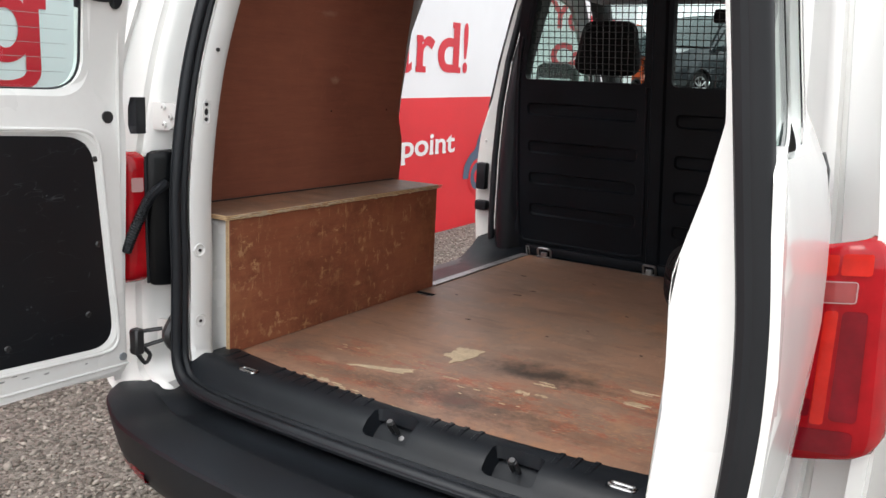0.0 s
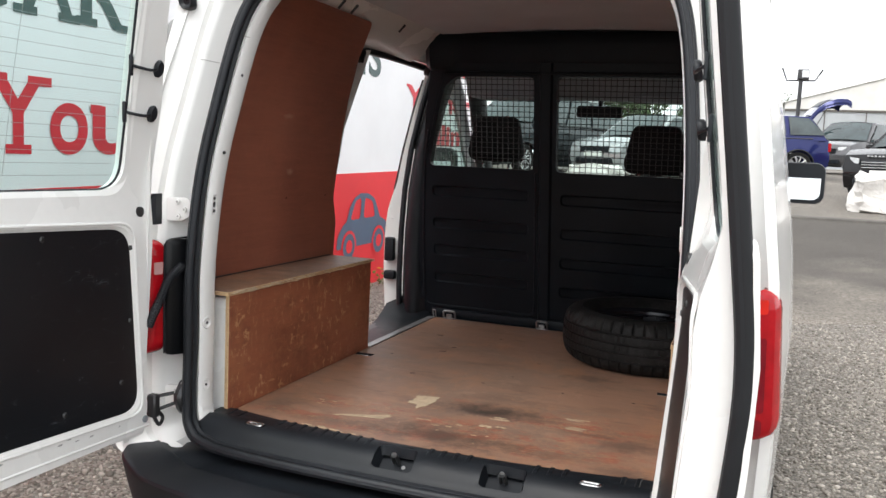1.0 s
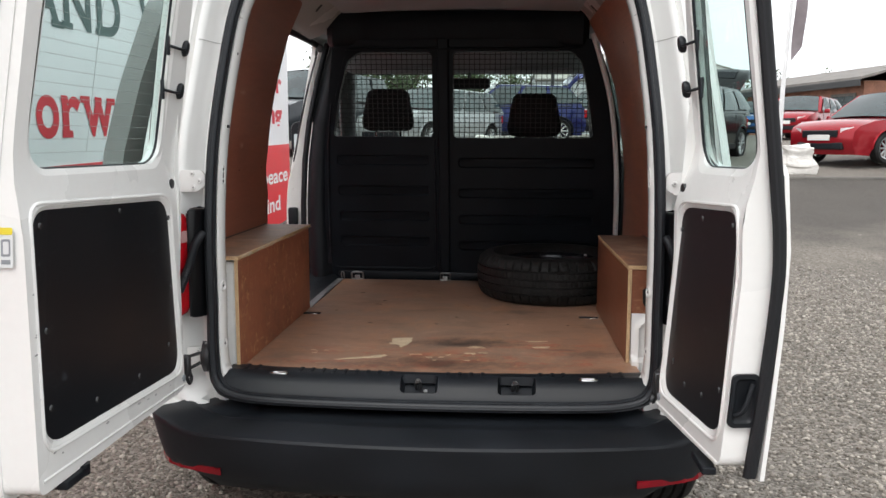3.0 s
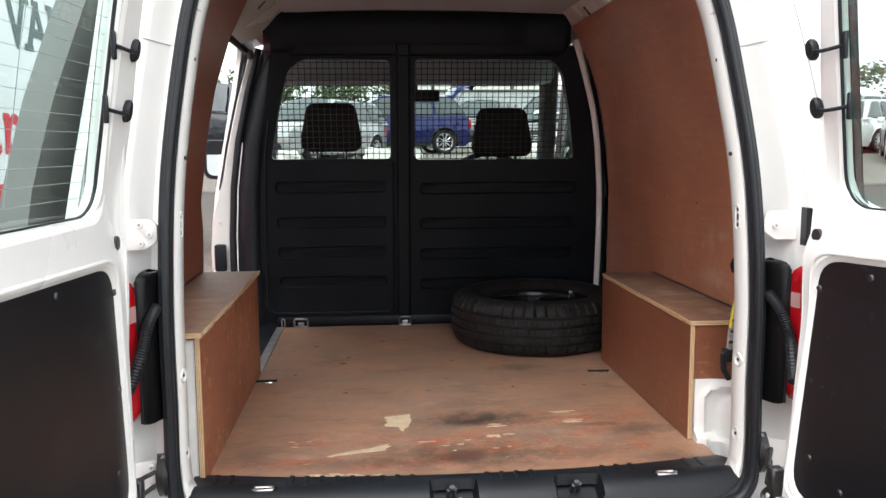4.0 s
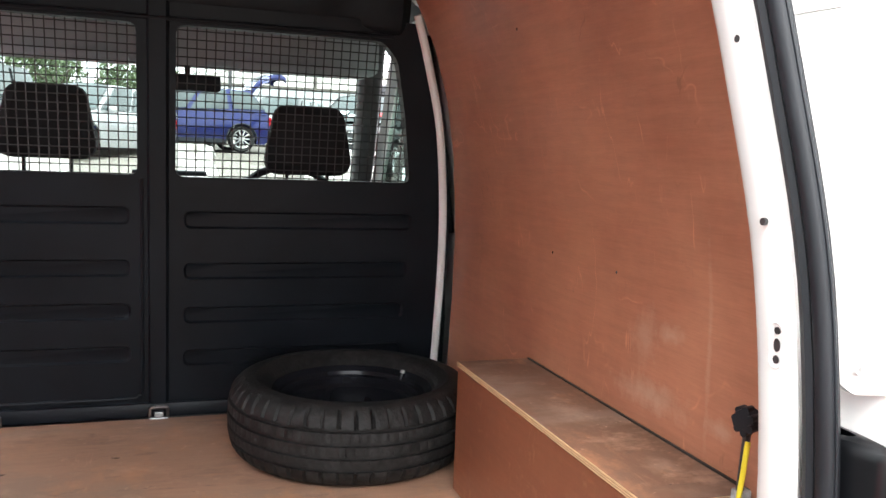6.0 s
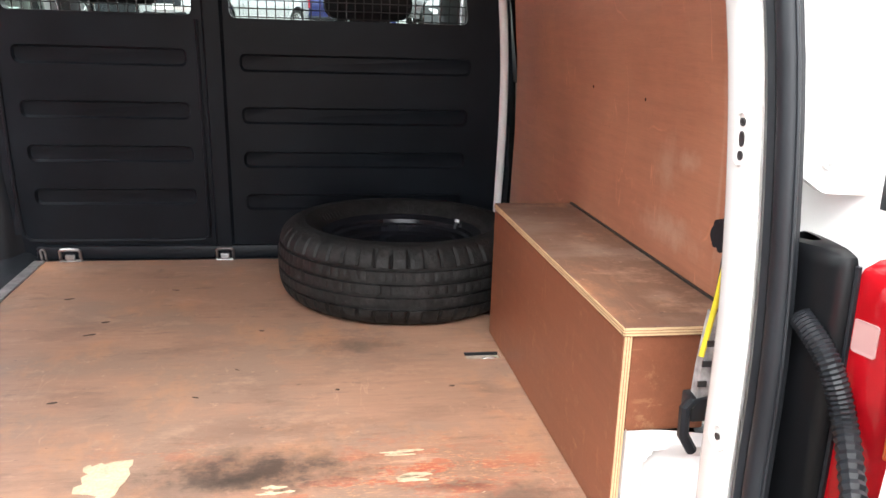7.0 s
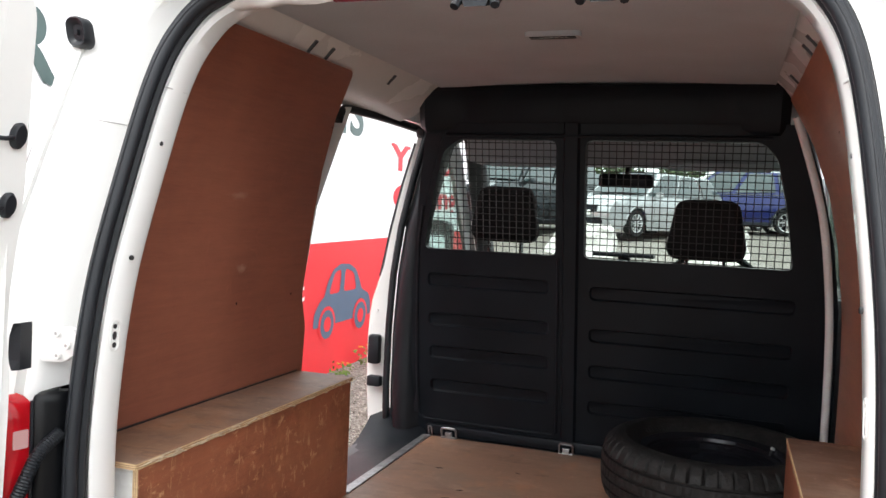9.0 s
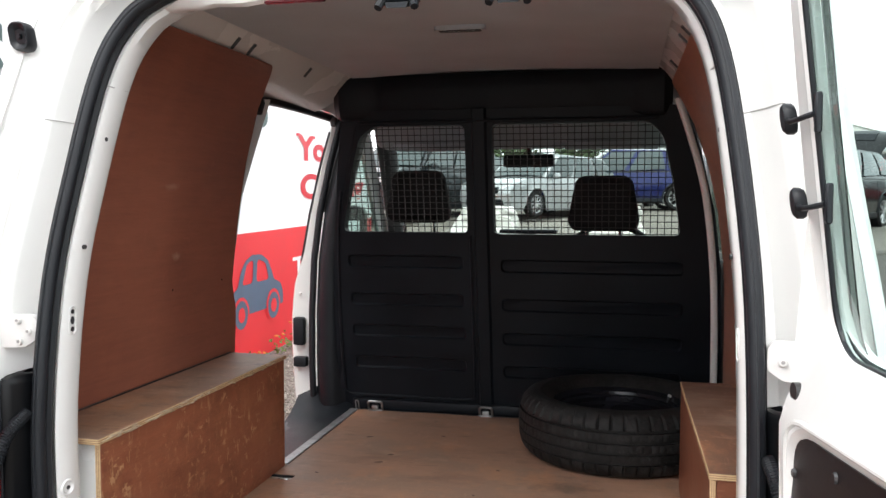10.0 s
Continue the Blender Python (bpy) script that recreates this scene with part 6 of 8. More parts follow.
b = tube(BM(), [(0.36 + 0.185 * math.cos(t), 2.38 - 0.09 * math.sin(t), 1.125 + 0.16 * math.sin(t)) for t in [2 * math.pi * i / 32 for i in range(32)]], 0.014, 8, closed=True)
tube(b, [(0.19, 2.39, 1.115), (0.36, 2.42, 1.105), (0.53, 2.39, 1.115)], 0.014, 8)
tube(b, [(0.36, 2.42, 1.105), (0.36, 2.58, 1.045)], 0.03, 8)
part("steering_wheel", b, BLACK_PLASTIC, van, smooth=True)
b = box(BM(), (-0.185, 2.70, 1.228), (0.095, 2.80, 1.246), 0.006, 2)
tube(b, [(-0.045, 2.76, 1.235), (-0.045, 2.80, 1.16), (-0.045, 2.86, 1.08)], 0.03, 8)
part("dash_tray", b, BLACK_PLASTIC, van, "flat black tray on a dashboard stalk", smooth=True)
b = box(BM(), (-0.10, 2.215, 1.53), (0.12, 2.24, 1.586), 0.012)
tube(b, [(0.01, 2.24, 1.57), (0.01, 2.29, 1.64), (0.01, 2.31, 1.72)], 0.010, 8)
part("rear_view_mirror", b, BLACK_PLASTIC, van, smooth=True)
part("cab_roof_lining", box(BM(), (-0.66, 1.5, 1.755), (0.66, 2.30, 1.775)), HEADLINER, van)
for x in (-0.36, 0.36):
    part("sun_visor", box(BM(), (x - 0.19, 2.06, 1.60), (x + 0.19, 2.19, 1.625), 0.008), HEADLINER, van)
b = box(BM(), (-0.66, 2.17, 1.615), (0.66, 2.36, 1.76), 0.03, 3)
part("screen_header", b, HEADLINER, van, smooth=True)
part("cab_floor", box(BM(), (-0.82, 1.70, 0.42), (0.82, 3.1, 0.46)), BLACK_PLASTIC, van)
part("cab_firewall", box(BM(), (-0.80, 3.10, 0.3), (0.80, 3.14, 1.09)), BLACK_PLASTIC, van)
for s in (-1, 1):
    part("cab_door_trim", plate(BM(), [(1.86, 0.46), (3.0, 0.46), (3.0, 1.13), (1.86, 1.15)], [], lambda u, v, w, s=s: (s * (side_x(u, v) - 0.04 - w), u, v), 0.02, dense=0.3), BLACK_PLASTIC, van)
    part("b_pillar_trim", plate(BM(), [(1.90 if s < 0 else 1.80, 1.1), (1.965, 1.1), (1.965, 1.72), (1.91 if s < 0 else 1.80, 1.72)], [], lambda u, v, w, s=s: (s * (side_x(u, v) - 0.030 - w), u, v), 0.02, dense=0.2), BLACK_PLASTIC, van)
    m = part("door_mirror", BM(), BLACK_PLASTIC, van, "door mirror in a black shell")
    b = BM()
    loops = [[(s * (0.955 + px * k), 2.62 + dy, 1.262 + pz * k) for px, pz in rrect(-0.105, -0.10, 0.105, 0.10, 0.045, 5)] for dy, k in ((-0.03, 0.96), (-0.02, 1.0), (0.05, 0.95), (0.10, 0.7))]
    loft(b, loops, cap=True)
    tube(b, [(s * 0.86, 2.65, 1.18), (s * 0.92, 2.65, 1.20)], 0.03, 8)
    part("mirror_shell", b, BLACK_PLASTIC, m, smooth=True)
    part("mirror_glass", plate(BM(), rrect(-0.085, -0.080, 0.085, 0.080, 0.035), [], lambda u, v, w, s=s: (s * (0.955 + u), 2.5885 + w + 0.06 * v, 1.262 + v), 0.001), shader("mirror_silver", (0.62, 0.66, 0.66), rough=0.02, metal=1.0, vary=0.0), m)
# wheels of the van
HUB = shader("silver_wheel_trim", (0.5, 0.5, 0.51), rough=0.35, metal=0.7, vary=0.1, scale=20)
for s in (-1, 1):
    for y in (0.56, 3.24):
        wheel = part("wheel", BM(), TYRE, van)
        part("tyre", lathe(BM(), tyre_mesh(), (s * 0.74, y, 0.317 + GROUND_Z), (1, 0, 0), 48), TYRE, wheel, smooth=True)
        part("rim", lathe(BM(), [(0.198, 0.08), (0.205, 0.085), (0.19, 0.07), (0.12, 0.06), (0.03, 0.075), (0.0, 0.075), (0.0, 0.05), (0.19, 0.04)], (s * 0.74, y, 0.317 + GROUND_Z), (s, 0, 0), 32), HUB, wheel, smooth=True)

# ---- yard: one sheet of ground, rising gently towards the sales rows ----
def ground_z(x, y):
    base = interp(y, ((-40, 0.03), (0, 0.03), (5, 0.10), (9, 0.32), (13, 0.60), (16, 0.78), (20, 1.05), (28, 1.32), (60, 1.6), (400, 1.6)))
    side = 0.06 * min(1, max(0, (-1.5 - x) / 0.8))
    return base + side * (y < 9)


def surface(name, col_a, col_b, scale, bump, rough, spec=0.3):
    """Loose stone or asphalt: cells of varied grey with relief."""
    m = bpy.data.materials.new(name)
    m.use_nodes = True
    n, l = m.node_tree.nodes, m.node_tree.links
    p = n["Principled BSDF"]
    p.inputs["Roughness"].default_value = rough
    p.inputs["Specular IOR Level"].default_value = spec
    co = n.new("ShaderNodeTexCoord")
    vo, nz, big = n.new("ShaderNodeTexVoronoi"), n.new("ShaderNodeTexNoise"), n.new("ShaderNodeTexNoise")
    vo.inputs["Scale"].default_value = scale
    nz.inputs["Scale"].default_value, nz.inputs["Detail"].default_value = scale * 2.2, 4
    big.inputs["Scale"].default_value, big.inputs["Detail"].default_value = 0.7, 8
    for t in (vo, nz, big):
        l.new(co.outputs["Object"], t.inputs["Vector"])
    sep = n.new("ShaderNodeSeparateColor")
    l.new(vo.outputs["Color"], sep.inputs[0])
    r = n.new("ShaderNodeValToRGB")
    r.color_ramp.elements[0].color, r.color_ramp.elements[1].color = (*col_a, 1), (*col_b, 1)
    l.new(sep.outputs[0], r.inputs["Fac"])
    mul = n.new("ShaderNodeMixRGB")
    mul.blend_type, mul.inputs["Fac"].default_value = "MULTIPLY", 0.8
    r2 = n.new("ShaderNodeValToRGB")
    r2.color_ramp.elements[0].position, r2.color_ramp.elements[1].position = 0.3, 0.7
    r2.color_ramp.elements[0].color, r2.color_ramp.elements[1].color = (0.78, 0.78, 0.77, 1), (1.08, 1.06, 1.04, 1)
    l.new(big.outputs["Fac"], r2.inputs["Fac"])
    l.new(r.outputs["Color"], mul.inputs["Color1"])
    l.new(r2.outputs["Color"], mul.inputs["Color2"])
    l.new(mul.outputs["Color"], p.inputs["Base Color"])
    add = n.new("ShaderNodeMath")
    add.operation = "MULTIPLY_ADD"
    l.new(nz.outputs["Fac"], add.inputs[0])
    add.inputs[1].default_value = 0.3
    inv = n.new("ShaderNodeMath")
    inv.operation = "SUBTRACT"
    inv.inputs[0].default_value = 1.0
    l.new(vo.outputs["Distance"], inv.inputs[1])
    l.new(inv.outputs[0], add.inputs[2])
    b = n.new("ShaderNodeBump")
    b.inputs["Strength"].default_value, b.inputs["Distance"].default_value = 1.0, bump
    l.new(add.outputs[0], b.inputs["Height"])
    l.new(b.outputs["Normal"], p.inputs["Normal"])
    return m


GRAVEL = surface("grey_gravel", (0.092, 0.081, 0.070), (0.300, 0.276, 0.244), 80, 0.008, 0.85)

xs = [-300, -120, -60, -30, -18, -12, -9, -7, -5, -4, -3, -2.6, -2.3, -2.0, -1.7, -1.5, -1.2, -0.8, 0, 0.8, 1.5, 2.5, 4, 6, 8, 10, 12, 15, 20, 30, 60, 120, 300]
ys = [-300, -100, -40, -15, -8, -4, -2, -1, 0, 1, 2, 3, 4, 5, 6, 7, 8, 9, 10, 11, 12, 13, 14, 16, 18, 20, 24, 28, 36, 60, 120, 400]
b = loft(BM(), [[(x, y, ground_z(x, y)) for x in xs] for y in ys], closed=False)
tagged(part("ground", b, GRAVEL, smooth=True), "grey loose gravel yard rising gently away", "ground", kind="structure")

# ---- printed hoarding along the yard's edge ----
BX, SLOPE = -2.38, 0.018
PANEL_WHITE = shader("white_printed_sheet", (0.80, 0.80, 0.81), rough=0.4, vary=0.03, scale=2)
PANEL_RED = shader("red_printed_sheet", (0.70, 0.022, 0.032), rough=0.4, vary=0.06, scale=2)
INK_GREEN = shader("dark_green_ink", (0.045, 0.085, 0.08), rough=0.4, vary=0.08)
INK_RED = shader("red_ink", (0.60, 0.015, 0.03), rough=0.4, vary=0.06)
INK_WHITE = shader("white_ink", (0.82, 0.81, 0.80), rough=0.4, vary=0.03)
INK_BLUE = shader("blue_grey_ink", (0.075, 0.11, 0.17), rough=0.4, vary=0.08)


def on_board(u, v, w):
    return (BX - w, u, v + SLOPE * (u - 1.2))


board = thing("hoarding", "tall printed hoarding, white above and red below, with slogans", "hoarding", kind="")
part("white_sheet", plate(BM(), [(-5, 1.08), (7.62, 1.08), (7.62, 3.1), (-5, 3.1)], [], on_board, 0.04), PANEL_WHITE, board)
part("red_sheet", plate(BM(), [(-5, 0.02), (7.62, 0.02), (7.62, 1.08), (-5, 1.08)], [], lambda u, v, w: on_board(u, v, w - 0.002), 0.04), PANEL_RED, board)


# slab serifs of each letter: place across its width, foot (b), top (t) or waist (m), width
SLABS = {"A": ((0.10, "b", 0.42), (0.90, "b", 0.42), (0.47, "t", 0.34)), "R": ((0.12, "b", 0.44), (0.95, "b", 0.34), (0.10, "t", 0.30)), "N": ((0.10, "b", 0.40), (0.06, "t", 0.34), (0.92, "t", 0.40)),
         "D": ((0.08, "b", 0.30), (0.08, "t", 0.30)), "V": ((0.08, "t", 0.42), (0.92, "t", 0.42)), "F": ((0.16, "b", 0.44), (0.10, "t", 0.32)), "Y": ((0.08, "t", 0.40), (0.92, "t", 0.40), (0.5, "b", 0.42)),
         "T": ((0.5, "b", 0.42),), "r": ((0.24, "b", 0.36), (0.12, "t", 0.20)), "d": ((0.80, "t", 0.26), (0.98, "b", 0.18)), "u": ((0.08, "t", 0.22), (0.98, "b", 0.18), (0.80, "t", 0.22)),
         "w": ((0.08, "t", 0.34), (0.92, "t", 0.34), (0.5, "t", 0.26)), "n": ((0.14, "b", 0.32), (0.86, "b", 0.32), (0.06, "t", 0.18)), "h": ((0.14, "b", 0.32), (0.86, "b", 0.32), (0.06, "t", 0.22)),
         "k": ((0.14, "b", 0.32), (0.92, "b", 0.32), (0.06, "t", 0.22), (0.85, "m", 0.30)), "l": ((0.5, "b", 0.36), (0.2, "t", 0.22)), "i": ((0.5, "b", 0.36),), "f": ((0.42, "b", 0.36),), "p": ((0.15, "b", 0.34), (0.06, "t", 0.2)), "m": ((0.08, "b", 0.26), (0.5, "b", 0.24), (0.93, "b", 0.26))}


def words(text, y0, y1, z, cap, ink, bold=0.012, line=None):
    """A line of lettering between two places along the hoarding, at a baseline and capital height."""
    cu = bpy.data.curves.new("lettering", "FONT")
    cu.body, cu.size, cu.extrude, cu.offset = text, 1.0, 0.0, bold
    tmp = new("lettering", cu)
    dg = bpy.context.evaluated_depsgraph_get()
    me = bpy.data.meshes.new_from_object(tmp.evaluated_get(dg))
    bpy.data.objects.remove(tmp)
    xs_ = [v.co.x for v in me.vertices]
    a, c = min(xs_), max(xs_)
    kx, kz = (y1 - y0) / (c - a), cap / 0.70
    for v in me.vertices:
        v.co = Vector(on_board(y0 + (v.co.x - a) * kx, z + v.co.y * kz, -0.004 if z > 1.1 else -0.006))
    # one object for each letter: pieces that overlap along the line belong together
    bm_ = BM()
    bm_.from_mesh(me)
    bpy.data.meshes.remove(me)
    seen, groups_ = set(), []
    for v in bm_.verts:
        if v not in seen:
            stack, isl = [v], []
            seen.add(v)
            while stack:
                q = stack.pop()
                isl.append(q)
                for e_ in q.link_edges:
                    o = e_.other_vert(q)
                    if o not in seen:
                        seen.add(o)
                        stack.append(o)
            lo_, hi_ = min(q.co.y for q in isl), max(q.co.y for q in isl)
            for g in groups_:
                if lo_ < g[1] - 0.3 * min(hi_ - lo_, g[1] - g[0]) and hi_ > g[0] + 0.3 * min(hi_ - lo_, g[1] - g[0]):
                    g[0], g[1] = min(g[0], lo_), max(g[1], hi_)
                    g[2].extend(isl)
                    break
            else:
                groups_.append([lo_, hi_, isl])
    line = line or part("lettering", BM(), ink, board)
    groups_.sort(key=lambda g: g[0])
    chars = text.replace(" ", "")
    for gi, (g0, g1, isl) in enumerate(groups_):
        slabs = []
        if len(chars) == len(groups_):
            z0, z1 = min(q.co.z for q in isl), max(q.co.z for q in isl)
            slabs = [(g0 + (g1 - g0) * f, z0 if lv == "b" else (z1 if lv == "t" else z0 + (z1 - z0) * 0.66), -1 if lv == "b" else 1, wd * cap) for f, lv, wd in SLABS.get(chars[gi], ())]
        ids = {v: i for i, v in enumerate(isl)}
        m_ = bpy.data.meshes.new("letter")
        m_.from_pydata([tuple(v.co) for v in isl], [], [[ids[v] for v in f.verts] for f in {f for v in isl for f in v.link_faces}])
        if slabs:
            sb = BM()
            sb.from_mesh(m_)
            xk, th = isl[0].co.x + 0.0006 + 0.0007 * ((gi + len(line.children)) % 4), cap * 0.125
            for yc, zc, sg, wd in slabs:
                sb.faces.new([sb.verts.new((xk, yc + a * wd / 2, zc + (0 if d else -sg * th))) for a, d in ((-1, 0), (1, 0), (1, 1), (-1, 1))])
            sb.to_mesh(m_)
            sb.free()
        m_.materials.append(ink)
        new("letter", m_).parent = line
    bm_.free()
    return line


PITCHED = ((INK_GREEN, 1.875, 0.315, (("C", 0.70, 0.98, 0), ("A", 1.045, 1.365, 0), ("R", 1.405, 1.712, 0), ("S", 1.755, 1.985, 0), ("A", 2.152, 2.482, 0.01), ("N", 2.527, 2.850, 0.012), ("D", 2.930, 3.255, 0.016), ("V", 3.555, 3.86, 0.03), ("A", 3.845, 4.195, 0.035), ("N", 4.225, 4.55, 0.035), ("S", 4.62, 4.86, 0.035))),
           (INK_RED, 1.252, 0.338, (("Y", 0.885, 1.178, 0), ("o", 1.212, 1.448, 0), ("u", 1.480, 1.760, 0), ("F", 1.872, 2.122, 0), ("o", 2.168, 2.408, 0), ("r", 2.445, 2.658, 0), ("w", 2.686, 3.085, 0.004), ("a", 3.140, 3.385, 0.010), ("r", 3.440, 3.660, 0.012), ("d", 3.702, 3.985, 0.014), ("!", 4.040, 4.105, 0.016))))
for ink, z, cap, row in PITCHED:
    line = part("lettering", BM(), ink, board)
    for ch, y0, y1, dz in row:
        words(ch, y0, y1, z + dz, cap, ink, 0.022, line)
words("Thank", 5.60, 7.18, 2.09, 0.21, INK_RED, 0.036)
words("You for", 5.45, 7.32, 1.675, 0.21, INK_RED, 0.036)
words("Calling", 5.53, 7.32, 1.33, 0.21, INK_RED, 0.036)
words("Total peace", 5.33, 7.5, 0.655, 0.165, INK_WHITE, 0.02)
words("of mind", 5.72, 7.15, 0.34, 0.165, INK_WHITE, 0.02)
words("point", 3.30, 3.985, 0.685, 0.15, INK_WHITE, 0.02)


def letter_g(y0, z0, h):
    """A slab-serif g with a round bowl, a stem and an open hooked tail; h is the bowl's height."""
    line = part("lettering", BM(), INK_RED, board)
    cy, cz, ro, ri = y0 + 0.42 * h, z0 + 0.5 * h, 0.50 * h, 0.25 * h
    circle = [2 * math.pi * i / 36 for i in range(36)]
    bowl = [(cy + ro * 0.88 * math.cos(q), cz + ro * math.sin(q)) for q in circle]
    eye_ = [(cy + ri * 0.80 * math.cos(q), cz + ri * 1.15 * math.sin(q)) for q in circle]
    b_ = plate(BM(), bowl, [eye_], lambda u, v, w: on_board(u, v, -0.004), 0.0)
    xs_ = cy + 0.30 * h
    tail = [(xs_, z0 + 0.98 * h), (xs_ + 0.36 * h, z0 + 0.98 * h), (xs_ + 0.36 * h, z0 + 0.80 * h), (xs_ + 0.24 * h, z0 + 0.80 * h)]
    tail += [(cy - 0.02 * h + 0.56 * h * math.cos(q), z0 - 0.12 * h + 0.34 * h * math.sin(q)) for q in [-0.02 - 0.285 * i for i in range(11)]]
    tail += [(cy - 0.02 * h + 0.32 * h * math.cos(q), z0 - 0.12 * h + 0.14 * h * math.sin(q)) for q in [-2.75 + 0.275 * i for i in range(11)]]
    plate(b_, tail, [], lambda u, v, w: on_board(u, v, -0.0048), 0.0)
    part("letter", b_, INK_RED, line)


letter_g(0.49, 1.25, 0.265)


def sign_car(y0, k=1.0):
    """A car pictogram: rounded body with two cut-out windows and ringed wheels."""
    def t(pts):
        return [(y0 + u * k, 0.50 - 0.07 + v * k) for u, v in pts]
    body = t([(0.0, 0.03), (0.02, 0.14), (0.10, 0.22), (0.17, 0.25), (0.22, 0.36), (0.30, 0.44), (0.42, 0.48), (0.58, 0.47), (0.70, 0.42), (0.78, 0.32), (0.82, 0.25), (0.95, 0.21), (1.0, 0.13), (1.0, 0.03)])
    w1 = t(round_poly([(0.24, 0.26), (0.42, 0.26), (0.44, 0.44), (0.33, 0.42)], 0.04))
    w2 = t(round_poly([(0.49, 0.26), (0.72, 0.26), (0.66, 0.40), (0.51, 0.44)], 0.04))
    hubs = [[(y0 + (c + 0.135 * math.cos(q)) * k, 0.43 + (0.04 + 0.135 * math.sin(q)) * k) for q in [2 * math.pi * i / 24 for i in range(24)]] for c in (0.22, 0.80)]
    part("car_sign", plate(BM(), round_poly(body, 0.03), [w1, w2], lambda u, v, w: on_board(u, v, -0.006), 0.0), INK_BLUE, board)
    for h in hubs:
        c = sum((Vector(p) for p in h), Vector((0, 0))) / len(h)
        for kk, mt, d in ((1.0, PANEL_RED, -0.008), (0.8, INK_BLUE, -0.010), (0.42, PANEL_RED, -0.012)):
            part("wheel_sign", plate(BM(), [tuple(c + (Vector(p) - c) * kk) for p in h], [], lambda u, v, w, d=d: on_board(u, v, d), 0.0), mt, board)


sign_car(4.12)
sign_car(0.20)


# loose stones where the camera comes near
stone_rng = np.random.default_rng(11)
phi = (1 + 5 ** 0.5) / 2
ico = np.array([(-1, phi, 0), (1, phi, 0), (-1, -phi, 0), (1, -phi, 0), (0, -1, phi), (0, 1, phi), (0, -1, -phi), (0, 1, -phi), (phi, 0, -1), (phi, 0, 1), (-phi, 0, -1), (-phi, 0, 1)]) / 1.902
tri = np.array([(0, 11, 5), (0, 5, 1), (0, 1, 7), (0, 7, 10), (0, 10, 11), (1, 5, 9), (5, 11, 4), (11, 10, 2), (10, 7, 6), (7, 1, 8), (3, 9, 4), (3, 4, 2), (3, 2, 6), (3, 6, 8), (3, 8, 9), (4, 9, 5), (2, 4, 11), (6, 2, 10), (8, 6, 7), (9, 8, 1)])
N = 165000
far = np.arange(N) > 105000
px = np.where(far, stone_rng.uniform(0.6, 8.5, N), stone_rng.uniform(-2.33, 4.2, N))
py = np.where(far, stone_rng.uniform(1.5, 10.5, N), stone_rng.uniform(-1.9, 5.6, N))
fade = np.where(far, np.clip((10.5 - py) / 7.0, 0, 1) ** 1.5 * np.clip((8.5 - px) / 3.0, 0, 1), np.clip((5.6 - py) / 2.6, 0, 1) * np.clip((4.2 - px) / 1.2, 0, 1))
kept = (stone_rng.uniform(0, 1, N) < fade) & ~((np.abs(px) < 0.72) & (py > 0.1) & (py < 4))
px, py = px[kept], py[kept]
N = len(px)
pz = np.array([ground_z(a, c) for a, c in zip(px, py)])
size = stone_rng.gamma(3.4, 0.0012, N) + 0.0028
shape = stone_rng.uniform(0.6, 1.25, (N, 1, 3)) * np.array([1, 1, 0.72])
jag = 1 + stone_rng.normal(0, 0.22, (N, 12, 1))
ang = stone_rng.uniform(0, 2 * np.pi, N)
V = ico[None] * jag * shape * size[:, None, None]
ca, sa = np.cos(ang)[:, None], np.sin(ang)[:, None]
V = np.stack([V[..., 0] * ca - V[..., 1] * sa + px[:, None], V[..., 0] * sa + V[..., 1] * ca + py[:, None], V[..., 2] + pz[:, None] + size[:, None] * 0.25], -1)
F = tri[None] + 12 * np.arange(N)[:, None, None]
me = bpy.data.meshes.new("gravel_stones")
me.vertices.add(N * 12)
me.vertices.foreach_set("co", V.reshape(-1))
me.loops.add(N * 60)
me.loops.foreach_set("vertex_index", F.reshape(-1))
me.polygons.add(N * 20)
me.polygons.foreach_set("loop_start", np.arange(N * 20) * 3)
me.update(calc_edges=True)
STONE = bpy.data.materials.new("loose_stone")
STONE.use_nodes = True
sn, sl = STONE.node_tree.nodes, STONE.node_tree.links
geo, ramp_ = sn.new("ShaderNodeNewGeometry"), sn.new("ShaderNodeValToRGB")
ramp_.color_ramp.elements[0].color, ramp_.color_ramp.elements[1].color = (0.12, 0.105, 0.088, 1), (0.46, 0.42, 0.365, 1)
mid_el = ramp_.color_ramp.elements.new(0.55)
mid_el.color = (0.255, 0.228, 0.196, 1)
sl.new(geo.outputs["Random Per Island"], ramp_.inputs["Fac"])
sl.new(ramp_.outputs["Color"], sn["Principled BSDF"].inputs["Base Color"])
sn["Principled BSDF"].inputs["Roughness"].default_value = 0.8
me.materials.append(STONE)
tagged(new("gravel_stones", me), "loose grey crushed stones round the van", "gravel", kind="stuff")

# ---- sales yard beyond the van ----
def stands(x, y):
    return ground_z(x, y)


